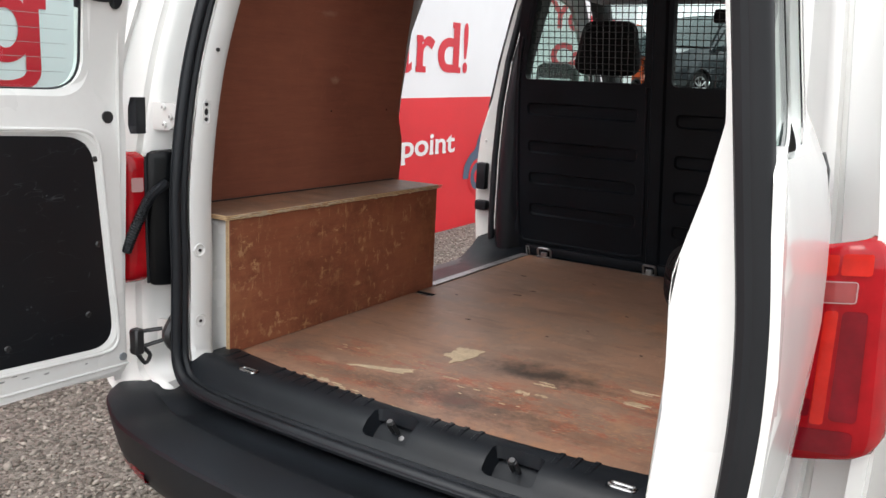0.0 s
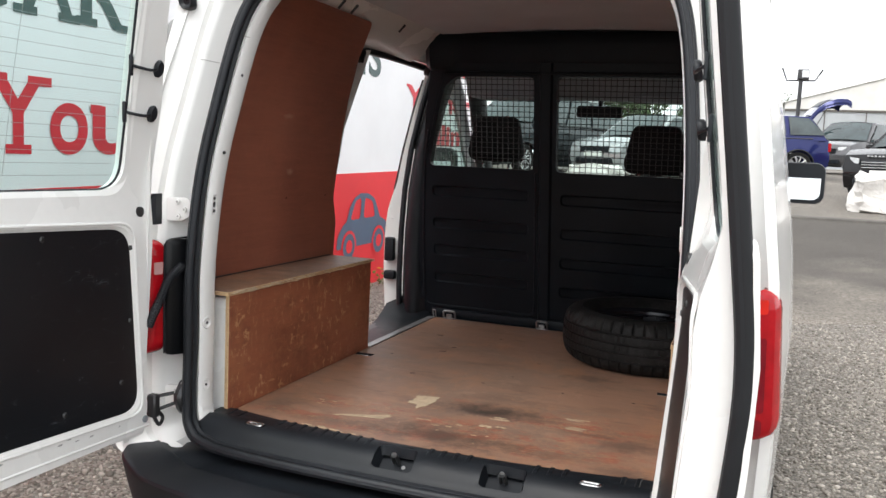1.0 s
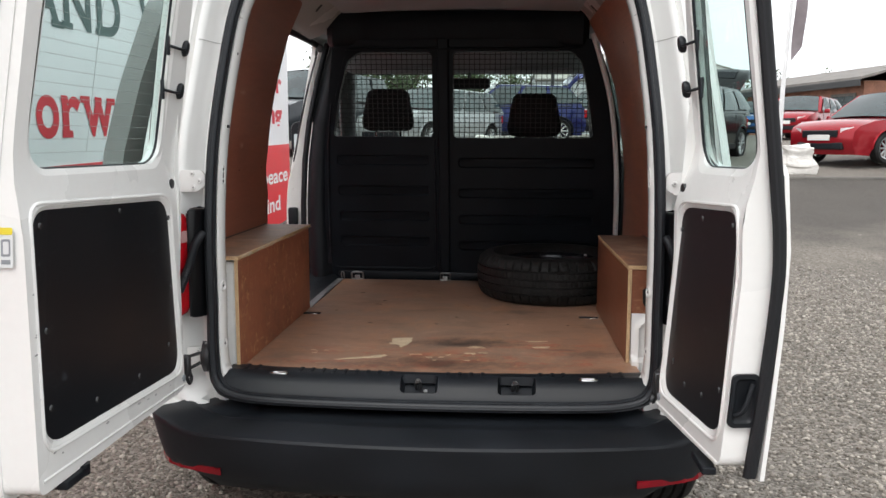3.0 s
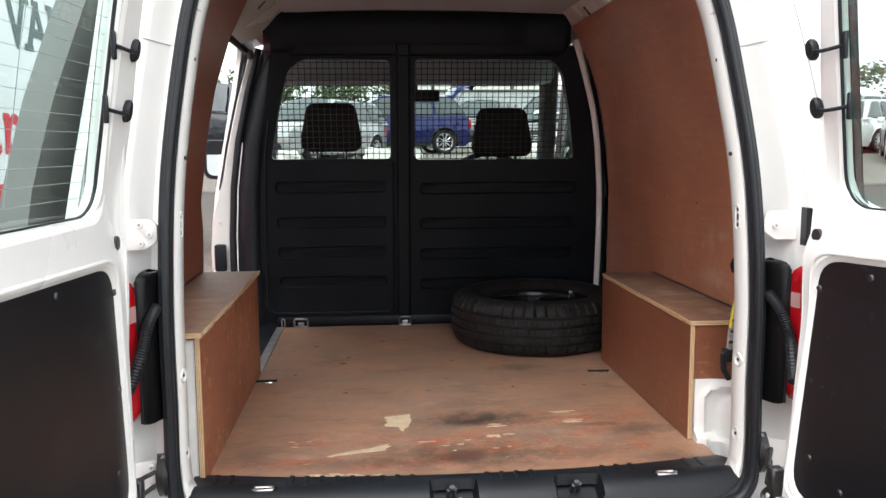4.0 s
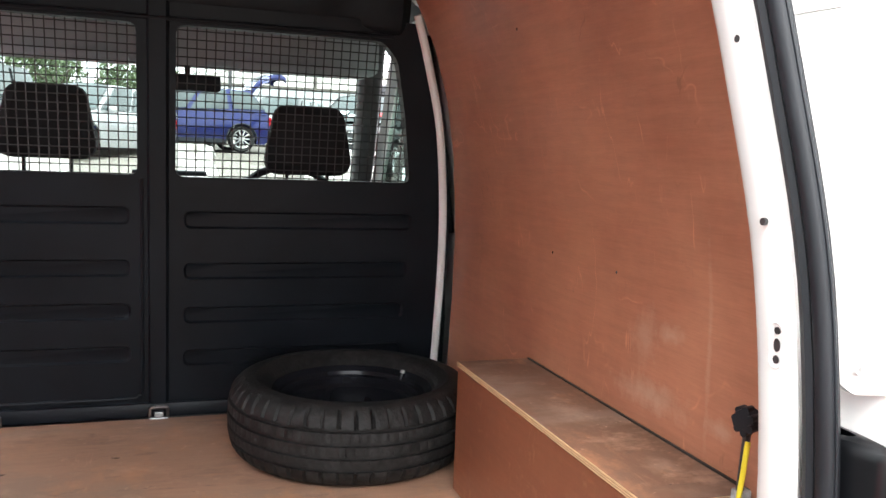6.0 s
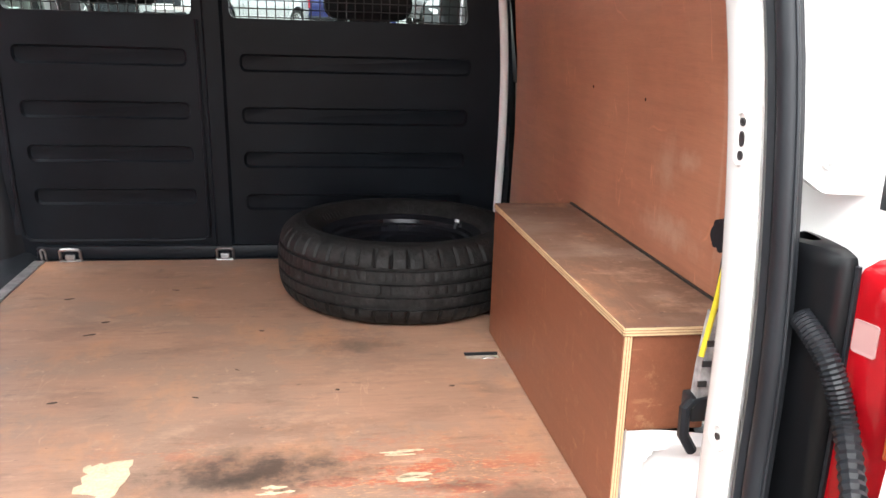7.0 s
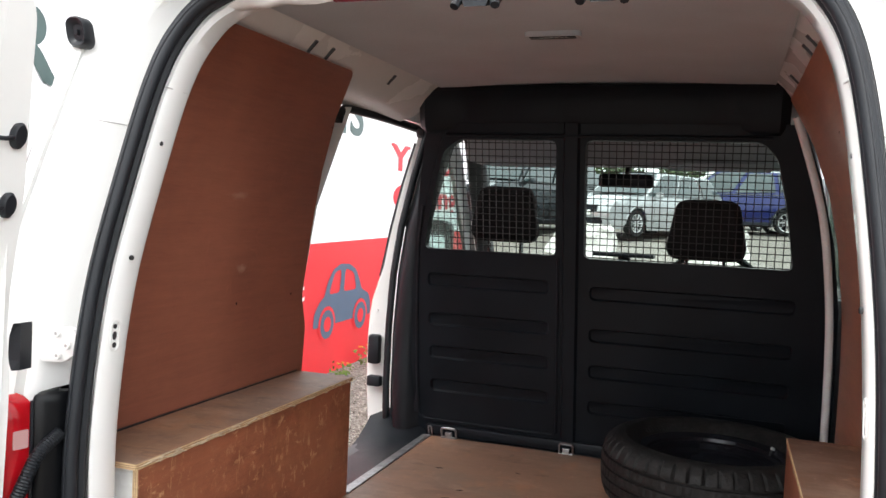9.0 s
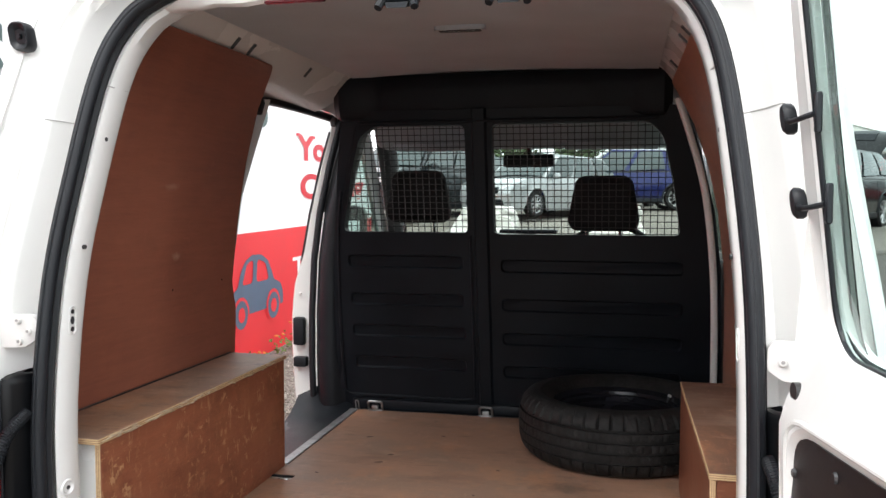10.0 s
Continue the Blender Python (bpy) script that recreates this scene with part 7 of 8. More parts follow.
def lane_surface():
    """The asphalt with a ragged, gravelly near edge."""
    m = surface("lane_edge", (0.056, 0.050, 0.044), (0.110, 0.098, 0.086), 110, 0.004, 0.82)
    n, l = m.node_tree.nodes, m.node_tree.links
    p = n["Principled BSDF"]
    old = p.inputs["Base Color"].links[0].from_socket
    co = n.new("ShaderNodeTexCoord")
    sep, nz, add, mix = n.new("ShaderNodeSeparateXYZ"), n.new("ShaderNodeTexNoise"), n.new("ShaderNodeMath"), n.new("ShaderNodeMixRGB")
    vo, cells = n.new("ShaderNodeTexVoronoi"), n.new("ShaderNodeValToRGB")
    nz.inputs["Scale"].default_value, nz.inputs["Detail"].default_value = 0.9, 10
    vo.inputs["Scale"].default_value = 70
    for t in (nz, vo):
        l.new(co.outputs["Object"], t.inputs["Vector"])
    l.new(co.outputs["Object"], sep.inputs[0])
    add.operation, add.inputs[1].default_value = "MULTIPLY_ADD", 7.0
    l.new(nz.outputs["Fac"], add.inputs[0])
    l.new(sep.outputs["Y"], add.inputs[2])
    rng_l = n.new("ShaderNodeMapRange")
    rng_l.inputs["From Min"].default_value, rng_l.inputs["From Max"].default_value = 7.6, 11.4
    l.new(add.outputs[0], rng_l.inputs["Value"])
    sepc = n.new("ShaderNodeSeparateColor")
    l.new(vo.outputs["Color"], sepc.inputs[0])
    cells.color_ramp.elements[0].color, cells.color_ramp.elements[1].color = (0.115, 0.098, 0.080, 1), (0.325, 0.292, 0.248, 1)
    l.new(sepc.outputs[0], cells.inputs["Fac"])
    l.new(rng_l.outputs["Result"], mix.inputs["Fac"])
    l.new(cells.outputs["Color"], mix.inputs["Color1"])
    l.new(old, mix.inputs["Color2"])
    l.new(mix.outputs["Color"], p.inputs["Base Color"])
    return m


LANE = lane_surface()
asphalt_rows = []
for y in (3.9, 4.9, 6, 7, 8, 9, 10, 11, 12, 12.45):
    asphalt_rows.append([(x, y + (0.0 if y > 5.5 else 0.35 * math.sin(x * 0.9)), ground_z(x, y) + (0.012 if y > 5.5 else (0.002 if y > 4.5 else -0.02))) for x in (-40, -20, -10, -6, -3, 0, 2, 3, 4, 5, 6, 7, 8, 9, 10, 12, 15, 20, 30, 60)])
tagged(part("road", loft(BM(), asphalt_rows, closed=False), LANE, smooth=True), "worn grey asphalt lane across the yard", "road", kind="structure")
KERB = shader("concrete_kerb", (0.125, 0.115, 0.102), rough=0.85, vary=0.2, scale=6, grain=0.3, grain_scale=80, bump=0.002)
b = BM()
kerb_rows = []
for x in [-40 + 2.0 * i for i in range(51)]:
    z = ground_z(x, 12.5)
    kerb_rows.append([(x, 12.45, z - 0.05), (x, 12.47, z + 0.040), (x, 12.52, z + 0.060 + 0.015 * math.sin(x * 1.7)), (x, 12.66, z + 0.055), (x, 12.80, z - 0.02)])
tagged(part("kerb", loft(b, kerb_rows, closed=False), KERB, smooth=True), "low concrete kerb edging the lane", "kerb", kind="structure")

ROCK = shader("pale_limestone", (0.72, 0.695, 0.66), rough=0.85, vary=0.10, scale=2.5, grain=0.10, grain_scale=14, bump=0.012)


def boulder(x, y, w, d, h, seed, turn=0.0):
    """A quarried block: a noise-cut cube with broken faces."""
    r = random.Random(seed)
    b = BM()
    bmesh.ops.create_cube(b, size=1.0)
    bmesh.ops.subdivide_edges(b, edges=b.edges, cuts=13, use_grid_fill=True)
    off = Vector((r.uniform(0, 50), r.uniform(0, 50), r.uniform(0, 50)))
    for v in b.verts:
        q = v.co.copy()
        n1 = noise.noise_vector(q * 2.2 + off)
        cell = noise.cell_vector(q * 3.1 + off)
        n2 = noise.noise_vector(q * 6.5 + off)
        q += n1 * 0.15 + n2 * 0.035 + (cell - Vector((0.5, 0.5, 0.5))) * 0.06
        q.x *= 1 - 0.12 * (q.z + 0.5)
        v.co = Vector((q.x * w, q.y * d, max(-0.02, (q.z + 0.5) * h)))
    ob = part("boulder", b, ROCK)
    ob.matrix_world = pose(x, y, stands(x, y), 0, 0, turn)
    return tagged(ob, "rough white limestone block set beside the kerb", "boulder", group="boulders along the kerb")


boulder(2.98, 14.35, 1.16, 0.7, 0.64, 1, 6)
boulder(5.52, 13.75, 0.95, 0.6, 0.50, 2, -12)
boulder(8.5, 13.8, 1.0, 0.6, 0.62, 3, 10)
boulder(0.2, 14.4, 1.1, 0.6, 0.6, 4, 3)
boulder(-2.2, 14.6, 1.1, 0.6, 0.55, 5, -5)

# cars: a shaped body, glasshouse, wheels and lamps
CAR_GLASS = shader("dark_car_glass", (0.030, 0.045, 0.047), rough=0.05, vary=0.3, scale=2.2, spec=0.75)
HEADLAMP = shader("headlamp_glass", (0.65, 0.67, 0.68), rough=0.1, vary=0.15, scale=30, coat=1.0)
PLATE_W = shader("plate_white", (0.75, 0.75, 0.72), rough=0.5, vary=0.05)
REDSTICK = shader("red_sticker", (0.60, 0.03, 0.03), rough=0.4, vary=0.05)
PAINTS = {}


def paint(name, color, metal=0.35):
    if name not in PAINTS:
        PAINTS[name] = shader("paint_" + name, color, rough=0.16, metal=metal if name != "black" else 0.0, vary=0.05, scale=3, coat=0.35 if name != "black" else 0.15, spec=0.3)
    return PAINTS[name]


TINTED = shader("dark_tinted_glass", (0.010, 0.011, 0.014), rough=0.35, spec=0.2, vary=0.1)


def car(x, y, heading, label, color, length=4.3, width=1.8, height=1.6, tall=True, tailgate=False, group="cars in the sales rows", van_like=False, slats=False):
    """A parked car; local y runs to its front. heading turns it about z in degrees."""
    e = thing("car", label, "car", group=group)
    L, W, H = length, width / 2, height
    clear, belt, wr = (0.22, 0.60 * H, 0.345) if tall else (0.16, 0.60 * H, 0.31)
    fr, rr_ = L / 2 - 0.82, -L / 2 + 0.80
    hood = belt + 0.02
    body_side = ([(-L / 2 + 0.02, 0.36), (-L / 2 + 0.16, clear)] + [(rr_ - 0.40, clear)] + arch(rr_, wr, wr + 0.06, 180, 0, 10) + [(rr_ + 0.42, clear), (fr - 0.42, clear)] + arch(fr, wr, wr + 0.06, 180, 0, 10)
                 + [(fr + 0.42, clear), (L / 2 - 0.1, clear + 0.02), (L / 2, 0.40), (L / 2 - 0.02, 0.62), (L / 2 - 0.12, hood - 0.16), (L / 2 - 0.45, hood - 0.05), (L / 2 - 1.15, hood)]
                 + [(0.2, belt + 0.02), (-L / 2 + 0.5, belt + 0.05), (-L / 2 + 0.06, belt + 0.02), (-L / 2, 0.55)])
    pnt = paint(color[0], color[1])

    def wide(yy, z):
        k = max(0.0, (abs(yy) - L / 2 + 0.75) / 0.75)
        return W * (1 - 0.05 * ((z - 0.66) / 0.45) ** 2) * (1 - 0.17 * k * k)

    shell = part("body", BM(), pnt, e)
    for s in (-1, 1):
        part("body_side", plate(BM(), body_side, [], lambda u, v, w, s=s: (s * (wide(u, v) - w), u, v), 0.0, dense=0.22), pnt, shell, smooth=True)
    b = BM()
    front = [(L / 2 - 0.1, clear + 0.02), (L / 2, 0.40), (L / 2 - 0.02, 0.62), (L / 2 - 0.12, hood - 0.16), (L / 2 - 0.45, hood - 0.05), (L / 2 - 1.15, hood), (0.2, belt + 0.02), (-L / 2 + 0.5, belt + 0.05), (-L / 2 + 0.06, belt + 0.02), (-L / 2, 0.55), (-L / 2 + 0.02, 0.36), (-L / 2 + 0.16, clear)]
    rows_ = []
    for yy, z in front:
        w_ = wide(yy, z)
        bow = 0.05 if yy > L / 2 - 0.5 else (-0.04 if yy < -L / 2 + 0.3 else 0)
        rows_.append([(w_ * f, yy + bow * (1 - f * f), z + (0.03 if z > 0.5 else 0) * (1 - f * f)) for f in (-1, -0.75, -0.4, 0, 0.4, 0.75, 1)])
    loft(b, rows_, closed=False)
    part("bonnet", b, pnt, shell, smooth=True)
    # glasshouse
    g0, g1 = (-L / 2 + 0.12, L / 2 - 1.15)
    r0, r1 = (-L / 2 + (0.22 if van_like else 0.55), L / 2 - 1.95)
    base_ = [(-0.96 * W, g0, belt), (0.96 * W, g0, belt), (0.96 * W, g1, belt), (-0.96 * W, g1, belt)]
    roof_ = [(-0.76 * W, r0, H - 0.05), (0.76 * W, r0, H - 0.05), (0.76 * W, r1, H - 0.02), (-0.76 * W, r1, H - 0.02)]

    def quad(a, b_, c, d, inset, off, nm, mt):
        A, B, C, D = (Vector(q) for q in (a, b_, c, d))
        m = (A + B + C + D) / 4
        nrm = (B - A).cross(D - A).normalized()
        if nrm.dot(m - Vector((0, 0, belt))) < 0:
            nrm = -nrm
        pts = [q + (m - q).normalized() * inset + nrm * off for q in (A, B, C, D)]
        bow_ = 0.05 if "side" not in nm else 0.006
        rows_q = []
        for i_ in range(6):
            v = i_ / 5
            e0, e1 = pts[0].lerp(pts[3], v), pts[1].lerp(pts[2], v)
            rows_q.append([tuple(e0.lerp(e1, k_ / 5) + nrm * (bow_ * (1 - (0.4 * k_ - 1) ** 2) + 0.02 * (1 - (2 * v - 1) ** 2))) for k_ in range(6)])
        return part(nm, loft(BM(), rows_q, closed=False), mt, shell, smooth=True)
    b = BM()
    loft(b, [base_, [tuple(Vector(p) * 0.5 + Vector(q) * 0.5 + Vector((0.02 * W * (1 if p[0] > 0 else -1), 0, 0.02))) for p, q in zip(base_, roof_)], roof_])
    part("cabin_frame", b, pnt, shell, smooth=False)
    b = BM()
    loft(b, [[(0.76 * W * f, yy, z + 0.05 * (1 - f * f)) for f in (-1, -0.6, 0, 0.6, 1)] for yy, z in ((r0, H - 0.05), ((r0 + r1) / 2, H - 0.03), (r1, H - 0.02))], closed=False)
    part("roof", b, pnt, shell, smooth=True)
    quad(base_[3], base_[2], roof_[2], roof_[3], 0.10, 0.03, "windscreen", CAR_GLASS)
    quad(base_[0], base_[1], roof_[1], roof_[0], 0.12, 0.03, "rear_window", CAR_GLASS)
    for s in (0, 1):
        i, j = ((1, 2), (3, 0))[s]
        A, B, C, D = Vector(base_[i]), Vector(base_[j]), Vector(roof_[j]), Vector(roof_[i])
        (A if A.y < B.y else B).z += 0.11 if tall and not van_like else 0.03
        cuts = (0.0, 0.30, 0.64, 1.0) if A.y < B.y else (0.0, 0.36, 0.70, 1.0)
        for k in range(3):
            lo0, lo1 = A.lerp(B, cuts[k]), A.lerp(B, cuts[k + 1])
            hi0, hi1 = D.lerp(C, cuts[k]), D.lerp(C, cuts[k + 1])
            quad(lo0, lo1, hi1, hi0, 0.065, 0.028, "side_window", CAR_GLASS)
    # dark sills, wheel arch lips and door gaps
    for s in (-1, 1):
        if tall:
            part("sill_cladding", loft(BM(), [[(s * (wide(yy, 0.3) + o), yy, z) for o, z in ((-0.02, clear - 0.01), (0.012, clear + 0.02), (0.012, clear + 0.11), (-0.01, clear + 0.13))] for yy in (rr_ + wr + 0.05, 0, fr - wr - 0.05)], closed=False), BLACK_PLASTIC, e)
        for c in (fr, rr_):
            part("arch_lip", tube(BM(), [(s * (wide(yy, z) - 0.004), yy, z) for yy, z in arch(c, wr, wr + 0.062, 184, -4, 14)], 0.022, 6), BLACK_PLASTIC if tall else pnt, e, smooth=True)
        for yy in (fr - 0.62, fr - 1.55, rr_ + 0.42):
            part("door_gap", tube(BM(), [(s * (wide(yy, z) + 0.001), yy + 0.04 * (z - 0.6), z) for z in (clear + 0.14, 0.55, 0.75, belt)], 0.005, 5), DARK_STEEL, e)
        part("window_trim", tube(BM(), [(s * 0.965 * W, g0 + 0.35, belt + 0.045), (s * 0.97 * W, 0, belt + 0.03), (s * 0.965 * W, g1 - 0.25, belt + 0.02)], 0.014, 6), DARK_STEEL, e)
    # wheels
    for yy in (fr, rr_):
        for s in (-1, 1):
            wheel = part("wheel", BM(), TYRE, e)
            part("tyre", lathe(BM(), [(wr - 0.10, -0.09), (wr - 0.03, -0.105), (wr, -0.07), (wr, 0.07), (wr - 0.03, 0.105), (wr - 0.10, 0.09)], (s * (W - 0.11), yy, wr), (s, 0, 0), 28), TYRE, wheel, smooth=True)
            bb = lathe(BM(), [(wr - 0.10, 0.095), (wr - 0.095, 0.06), (wr - 0.12, 0.05), (wr - 0.12, 0.085)], (s * (W - 0.11), yy, wr), (s, 0, 0), 28)
            for k in range(10):
                a_ = 2 * math.pi * k / 10
                tube(bb, [(s * (W - 0.025), yy + 0.05 * math.cos(a_), wr + 0.05 * math.sin(a_)), (s * (W - 0.02), yy + (wr - 0.105) * math.cos(a_), wr + (wr - 0.105) * math.sin(a_))], 0.016, 5)
            disc(bb, (s * (W - 0.05), yy, wr), (s, 0, 0), 0.06, 0.035, 14)
            part("rim", bb, HUB, wheel, smooth=True)
    # lamps, grille, plates, mirrors
    for s in (-1, 1):
        bb = loft(BM(), [[(s * a_, yy, z) for a_, yy, z in ((0.52 * W, L / 2 - 0.03, hh), (0.75 * W, L / 2 - 0.12, hh + 0.02), (0.88 * W, L / 2 - 0.36, hh + 0.05))] for hh in (0.70 * belt, 0.80 * belt)], closed=False)
        bmesh.ops.translate(bb, verts=bb.verts, vec=(0, 0.045, 0))
        part("headlamp", bb, HEADLAMP, e)
        bb = box(BM(), (min(s * 0.62 * W, s * 0.86 * W), -L / 2 - 0.02, 0.72 * belt), (max(s * 0.62 * W, s * 0.86 * W), -L / 2 + 0.06, 0.95 * belt), 0.02, 2)
        part("tail_lamp", bb, LENS, e)
        bb = box(BM(), (min(s * W, s * (W + 0.17)), L / 2 - 1.55, belt - 0.02), (max(s * W, s * (W + 0.17)), L / 2 - 1.42, belt + 0.12), 0.03, 2)
        part("door_mirror", bb, pnt, e, smooth=True)
        part("door_handle", box(BM(), (min(s * (W - 0.02), s * (W + 0.015)), -0.25, belt - 0.16), (max(s * (W - 0.02), s * (W + 0.015)), -0.07, belt - 0.13), 0.008, 1), pnt, e)
    part("grille", box(BM(), (-0.46 * W, L / 2 - 0.02, 0.60 * belt), (0.46 * W, L / 2 + 0.055, 0.76 * belt), 0.015, 1), BLACK_PLASTIC, e)
    part("lower_intake", box(BM(), (-0.6 * W, L / 2 - 0.06, 0.28), (0.6 * W, L / 2 + 0.05, 0.42), 0.02, 1), BLACK_PLASTIC, e)
    part("number_plate", box(BM(), (-0.26, L / 2 + 0.05, 0.46), (0.26, L / 2 + 0.07, 0.57), 0.004, 1), PLATE_W, e)
    part("rear_plate", box(BM(), (-0.26, -L / 2 - 0.06, 0.62), (0.26, -L / 2 - 0.035, 0.73), 0.004, 1), PLATE_W, e)
    if tailgate:
        t0 = Vector((0, r0 - 0.02, H - 0.03))
        bb = BM()
        loops = []
        for d, z, w_ in ((0.0, 0.0, 0.74), (-0.14, 0.20, 0.80), (-0.34, 0.37, 0.84), (-0.60, 0.46, 0.84), (-0.84, 0.47, 0.80), (-0.98, 0.40, 0.72)):
            loops.append([(W * w_ * f, t0.y + d, t0.z + z + 0.06 * (1 - f * f) - 0.09 * (abs(f) > 0.98)) for f in (-1, -0.94, -0.5, 0, 0.5, 0.94, 1)])
        loft(bb, loops, closed=False)
        loft(bb, [[(px, py, pz - 0.07) for px, py, pz in lp] for lp in loops], closed=False)
        gate = part("tailgate", bb, pnt, e, "raised tailgate", smooth=True)
        part("tailgate_window", loft(BM(), [[(W * 0.6 * f, t0.y + d, t0.z + z + 0.012 + 0.06 * (1 - 0.5 * f * f)) for f in (-1, -0.5, 0, 0.5, 1)] for d, z in ((-0.16, 0.22), (-0.34, 0.37), (-0.52, 0.435))], closed=False), TINTED, gate)
        for s in (-1, 1):
            part("gas_strut", tube(BM(), [(s * 0.7 * W, t0.y - 0.02, belt + 0.1), (s * 0.72 * W, t0.y - 0.42, t0.z + 0.33)], 0.012, 6), DARK_STEEL, gate)
    if slats:
        for k in range(3):
            part("grille_slat", tube(BM(), [(-0.44 * W, L / 2 + 0.056, (0.63 + 0.05 * k) * belt), (0, L / 2 + 0.066, (0.63 + 0.05 * k) * belt), (0.44 * W, L / 2 + 0.056, (0.63 + 0.05 * k) * belt)], 0.007, 6), METAL, e)
        for k in range(11):
            part("bonnet_letter_bar", box(BM(), (-0.36 * W + k * 0.072 * W - 0.02, L / 2 - 0.045, 0.835 * belt), (-0.36 * W + k * 0.072 * W + 0.02, L / 2 - 0.005, 0.86 * belt)), METAL, e)
        for u, v, w_, h_, mt in ((-0.45, 0.10, 0.34, 0.10, REDSTICK), (0.05, 0.06, 0.40, 0.08, STICK), (0.42, 0.12, 0.22, 0.12, STICK)):
            g = [Vector(q) for q in (base_[3], base_[2], roof_[2], roof_[3])]
            nrm_ = (g[1] - g[0]).cross(g[3] - g[0]).normalized()
            nrm_ = -nrm_ if nrm_.y < 0 else nrm_

            def on_screen(a_, c_):
                lo_, hi_ = g[0].lerp(g[1], 0.5 + 0.5 * a_), g[3].lerp(g[2], 0.5 + 0.5 * a_)
                return lo_.lerp(hi_, c_) + nrm_ * 0.105
            part("screen_sticker", loft(BM(), [[on_screen(u - w_ / 2, 0.12 + v), on_screen(u + w_ / 2, 0.12 + v)], [on_screen(u - w_ / 2, 0.12 + v + h_), on_screen(u + w_ / 2, 0.12 + v + h_)]], closed=False), mt, e)
    e.matrix_world = pose(x, y, stands(x, y), 0, 0, heading)
    return e


BLACKP, BLUEP, GREYP, SILVERP, REDP, WHITEP, DBLUEP, ORANGEP = (("black", (0.006, 0.006, 0.007)), ("blue", (0.014, 0.02, 0.10)), ("grey", (0.12, 0.12, 0.125)), ("silver", (0.42, 0.43, 0.44)),
                                                      ("red", (0.30, 0.012, 0.02)), ("white", (0.75, 0.75, 0.74)), ("bright_blue", (0.03, 0.10, 0.25)), ("orange", (0.65, 0.10, 0.02)))

car(4.16, 16.77, 147, "black compact SUV with alloy wheels and raised tailgate", BLACKP, 4.36, 1.9, 1.63, tailgate=True, slats=True)
car(3.9, 29.0, 150, "grey SUV with roof rails in the sales row", GREYP, 4.6, 1.9, 1.68)
car(0.27, 22.7, 98, "dark blue SUV with its tailgate raised", BLUEP, 4.5, 1.85, 1.68, tailgate=True)
car(8.44, 16.1, 120, "dark red hatchback in the sales row", REDP, 4.3, 1.8, 1.45, tall=False)
car(10.45, 27.3, 146, "red coupe parked side on", REDP, 4.5, 1.8, 1.42, tall=False)
car(11.1, 34.6, 150, "bright blue hatchback in the back row", DBLUEP, 4.1, 1.75, 1.5, tall=False)
car(14.6, 22.0, -60, "white hatchback parked beyond the lane", WHITEP, 4.0, 1.75, 1.5, tall=False)
car(13.6, 18.2, 150, "white compact SUV in the row", WHITEP, 4.3, 1.8, 1.58)
car(15.5, 25.5, 110, "silver pickup in the back row", SILVERP, 5.0, 1.85, 1.75)
car(14.6, 24.0, 70, "red saloon in the back row", REDP, 4.3, 1.8, 1.5, tall=False)
car(-1.6, 19.4, 150, "silver estate in the sales row", SILVERP, 4.5, 1.8, 1.52, tall=False)
car(-4.6, 19.0, 160, "dark panel van with black grille", ("dark_grey", (0.035, 0.04, 0.045)), 5.0, 1.95, 1.95, van_like=True)
car(-0.2, 24.6, 150, "silver hatchback in the back row", SILVERP, 4.3, 1.8, 1.5, tall=False)
car(-3.6, 25.6, 150, "white car in the back row", WHITEP, 4.4, 1.8, 1.55)
car(-7.8, 21.0, 160, "white SUV at the end of the row", WHITEP, 4.5, 1.85, 1.7)
car(-6.4, 14.6, 175, "orange van beside the hoarding", ORANGEP, 4.6, 1.9, 1.95, van_like=True)


# ---- marquee, low buildings, lamp post, flag pole and trees ----
CANVAS = shader("cream_canvas", (0.66, 0.65, 0.61), rough=0.8, vary=0.06, scale=1.5)
CLAD = shader("grey_wall_cladding", (0.40, 0.42, 0.43), rough=0.7, vary=0.06, scale=1.5)
marquee = thing("marquee", "large white marquee with a pitched canvas gable", "marquee", at=(9.6, 56.9, 0))
Z0, EAVE, PEAK, HALF = ground_z(9, 56), 6.2, 7.75, 7.2
b = plate(BM(), [(-HALF, 5.3), (HALF, 5.3), (HALF, EAVE - 0.45), (0, PEAK), (-HALF, EAVE - 0.45)], [], lambda u, v, w: (u, w, v), 0.1)
part("gable", b, CANVAS, marquee)
part("front_wall", box(BM(), (-HALF, 0.02, Z0), (HALF, 0.12, 5.3)), CLAD, marquee)
for s in (-1, 1):
    part("roof_slope", plate(BM(), [(0, 0), (30, 0), (30, 1), (0, 1)], [], lambda u, v, w, s=s: (s * HALF * 1.02 * v, u - 0.1, PEAK + 0.03 + (EAVE - 0.45 - PEAK) * 1.02 * v + w), 0.05), CANVAS, marquee)
    part("side_wall", box(BM(), (min(s * HALF, s * (HALF - 0.1)), 0.1, Z0), (max(s * HALF, s * (HALF - 0.1)), 29.8, EAVE - 0.45)), CLAD, marquee)
part("gable_post", box(BM(), (-0.12, -0.08, 5.2), (0.12, 0.0, PEAK - 0.05)), KERB, marquee)
part("eave_band", box(BM(), (-HALF, -0.06, 5.22), (HALF, 0.0, 5.36)), KERB, marquee)
for x in (-4.8, -2.4, 2.4, 4.8):
    part("wall_joint", box(BM(), (x - 0.03, -0.03, Z0), (x + 0.03, 0.02, 5.22)), KERB, marquee)

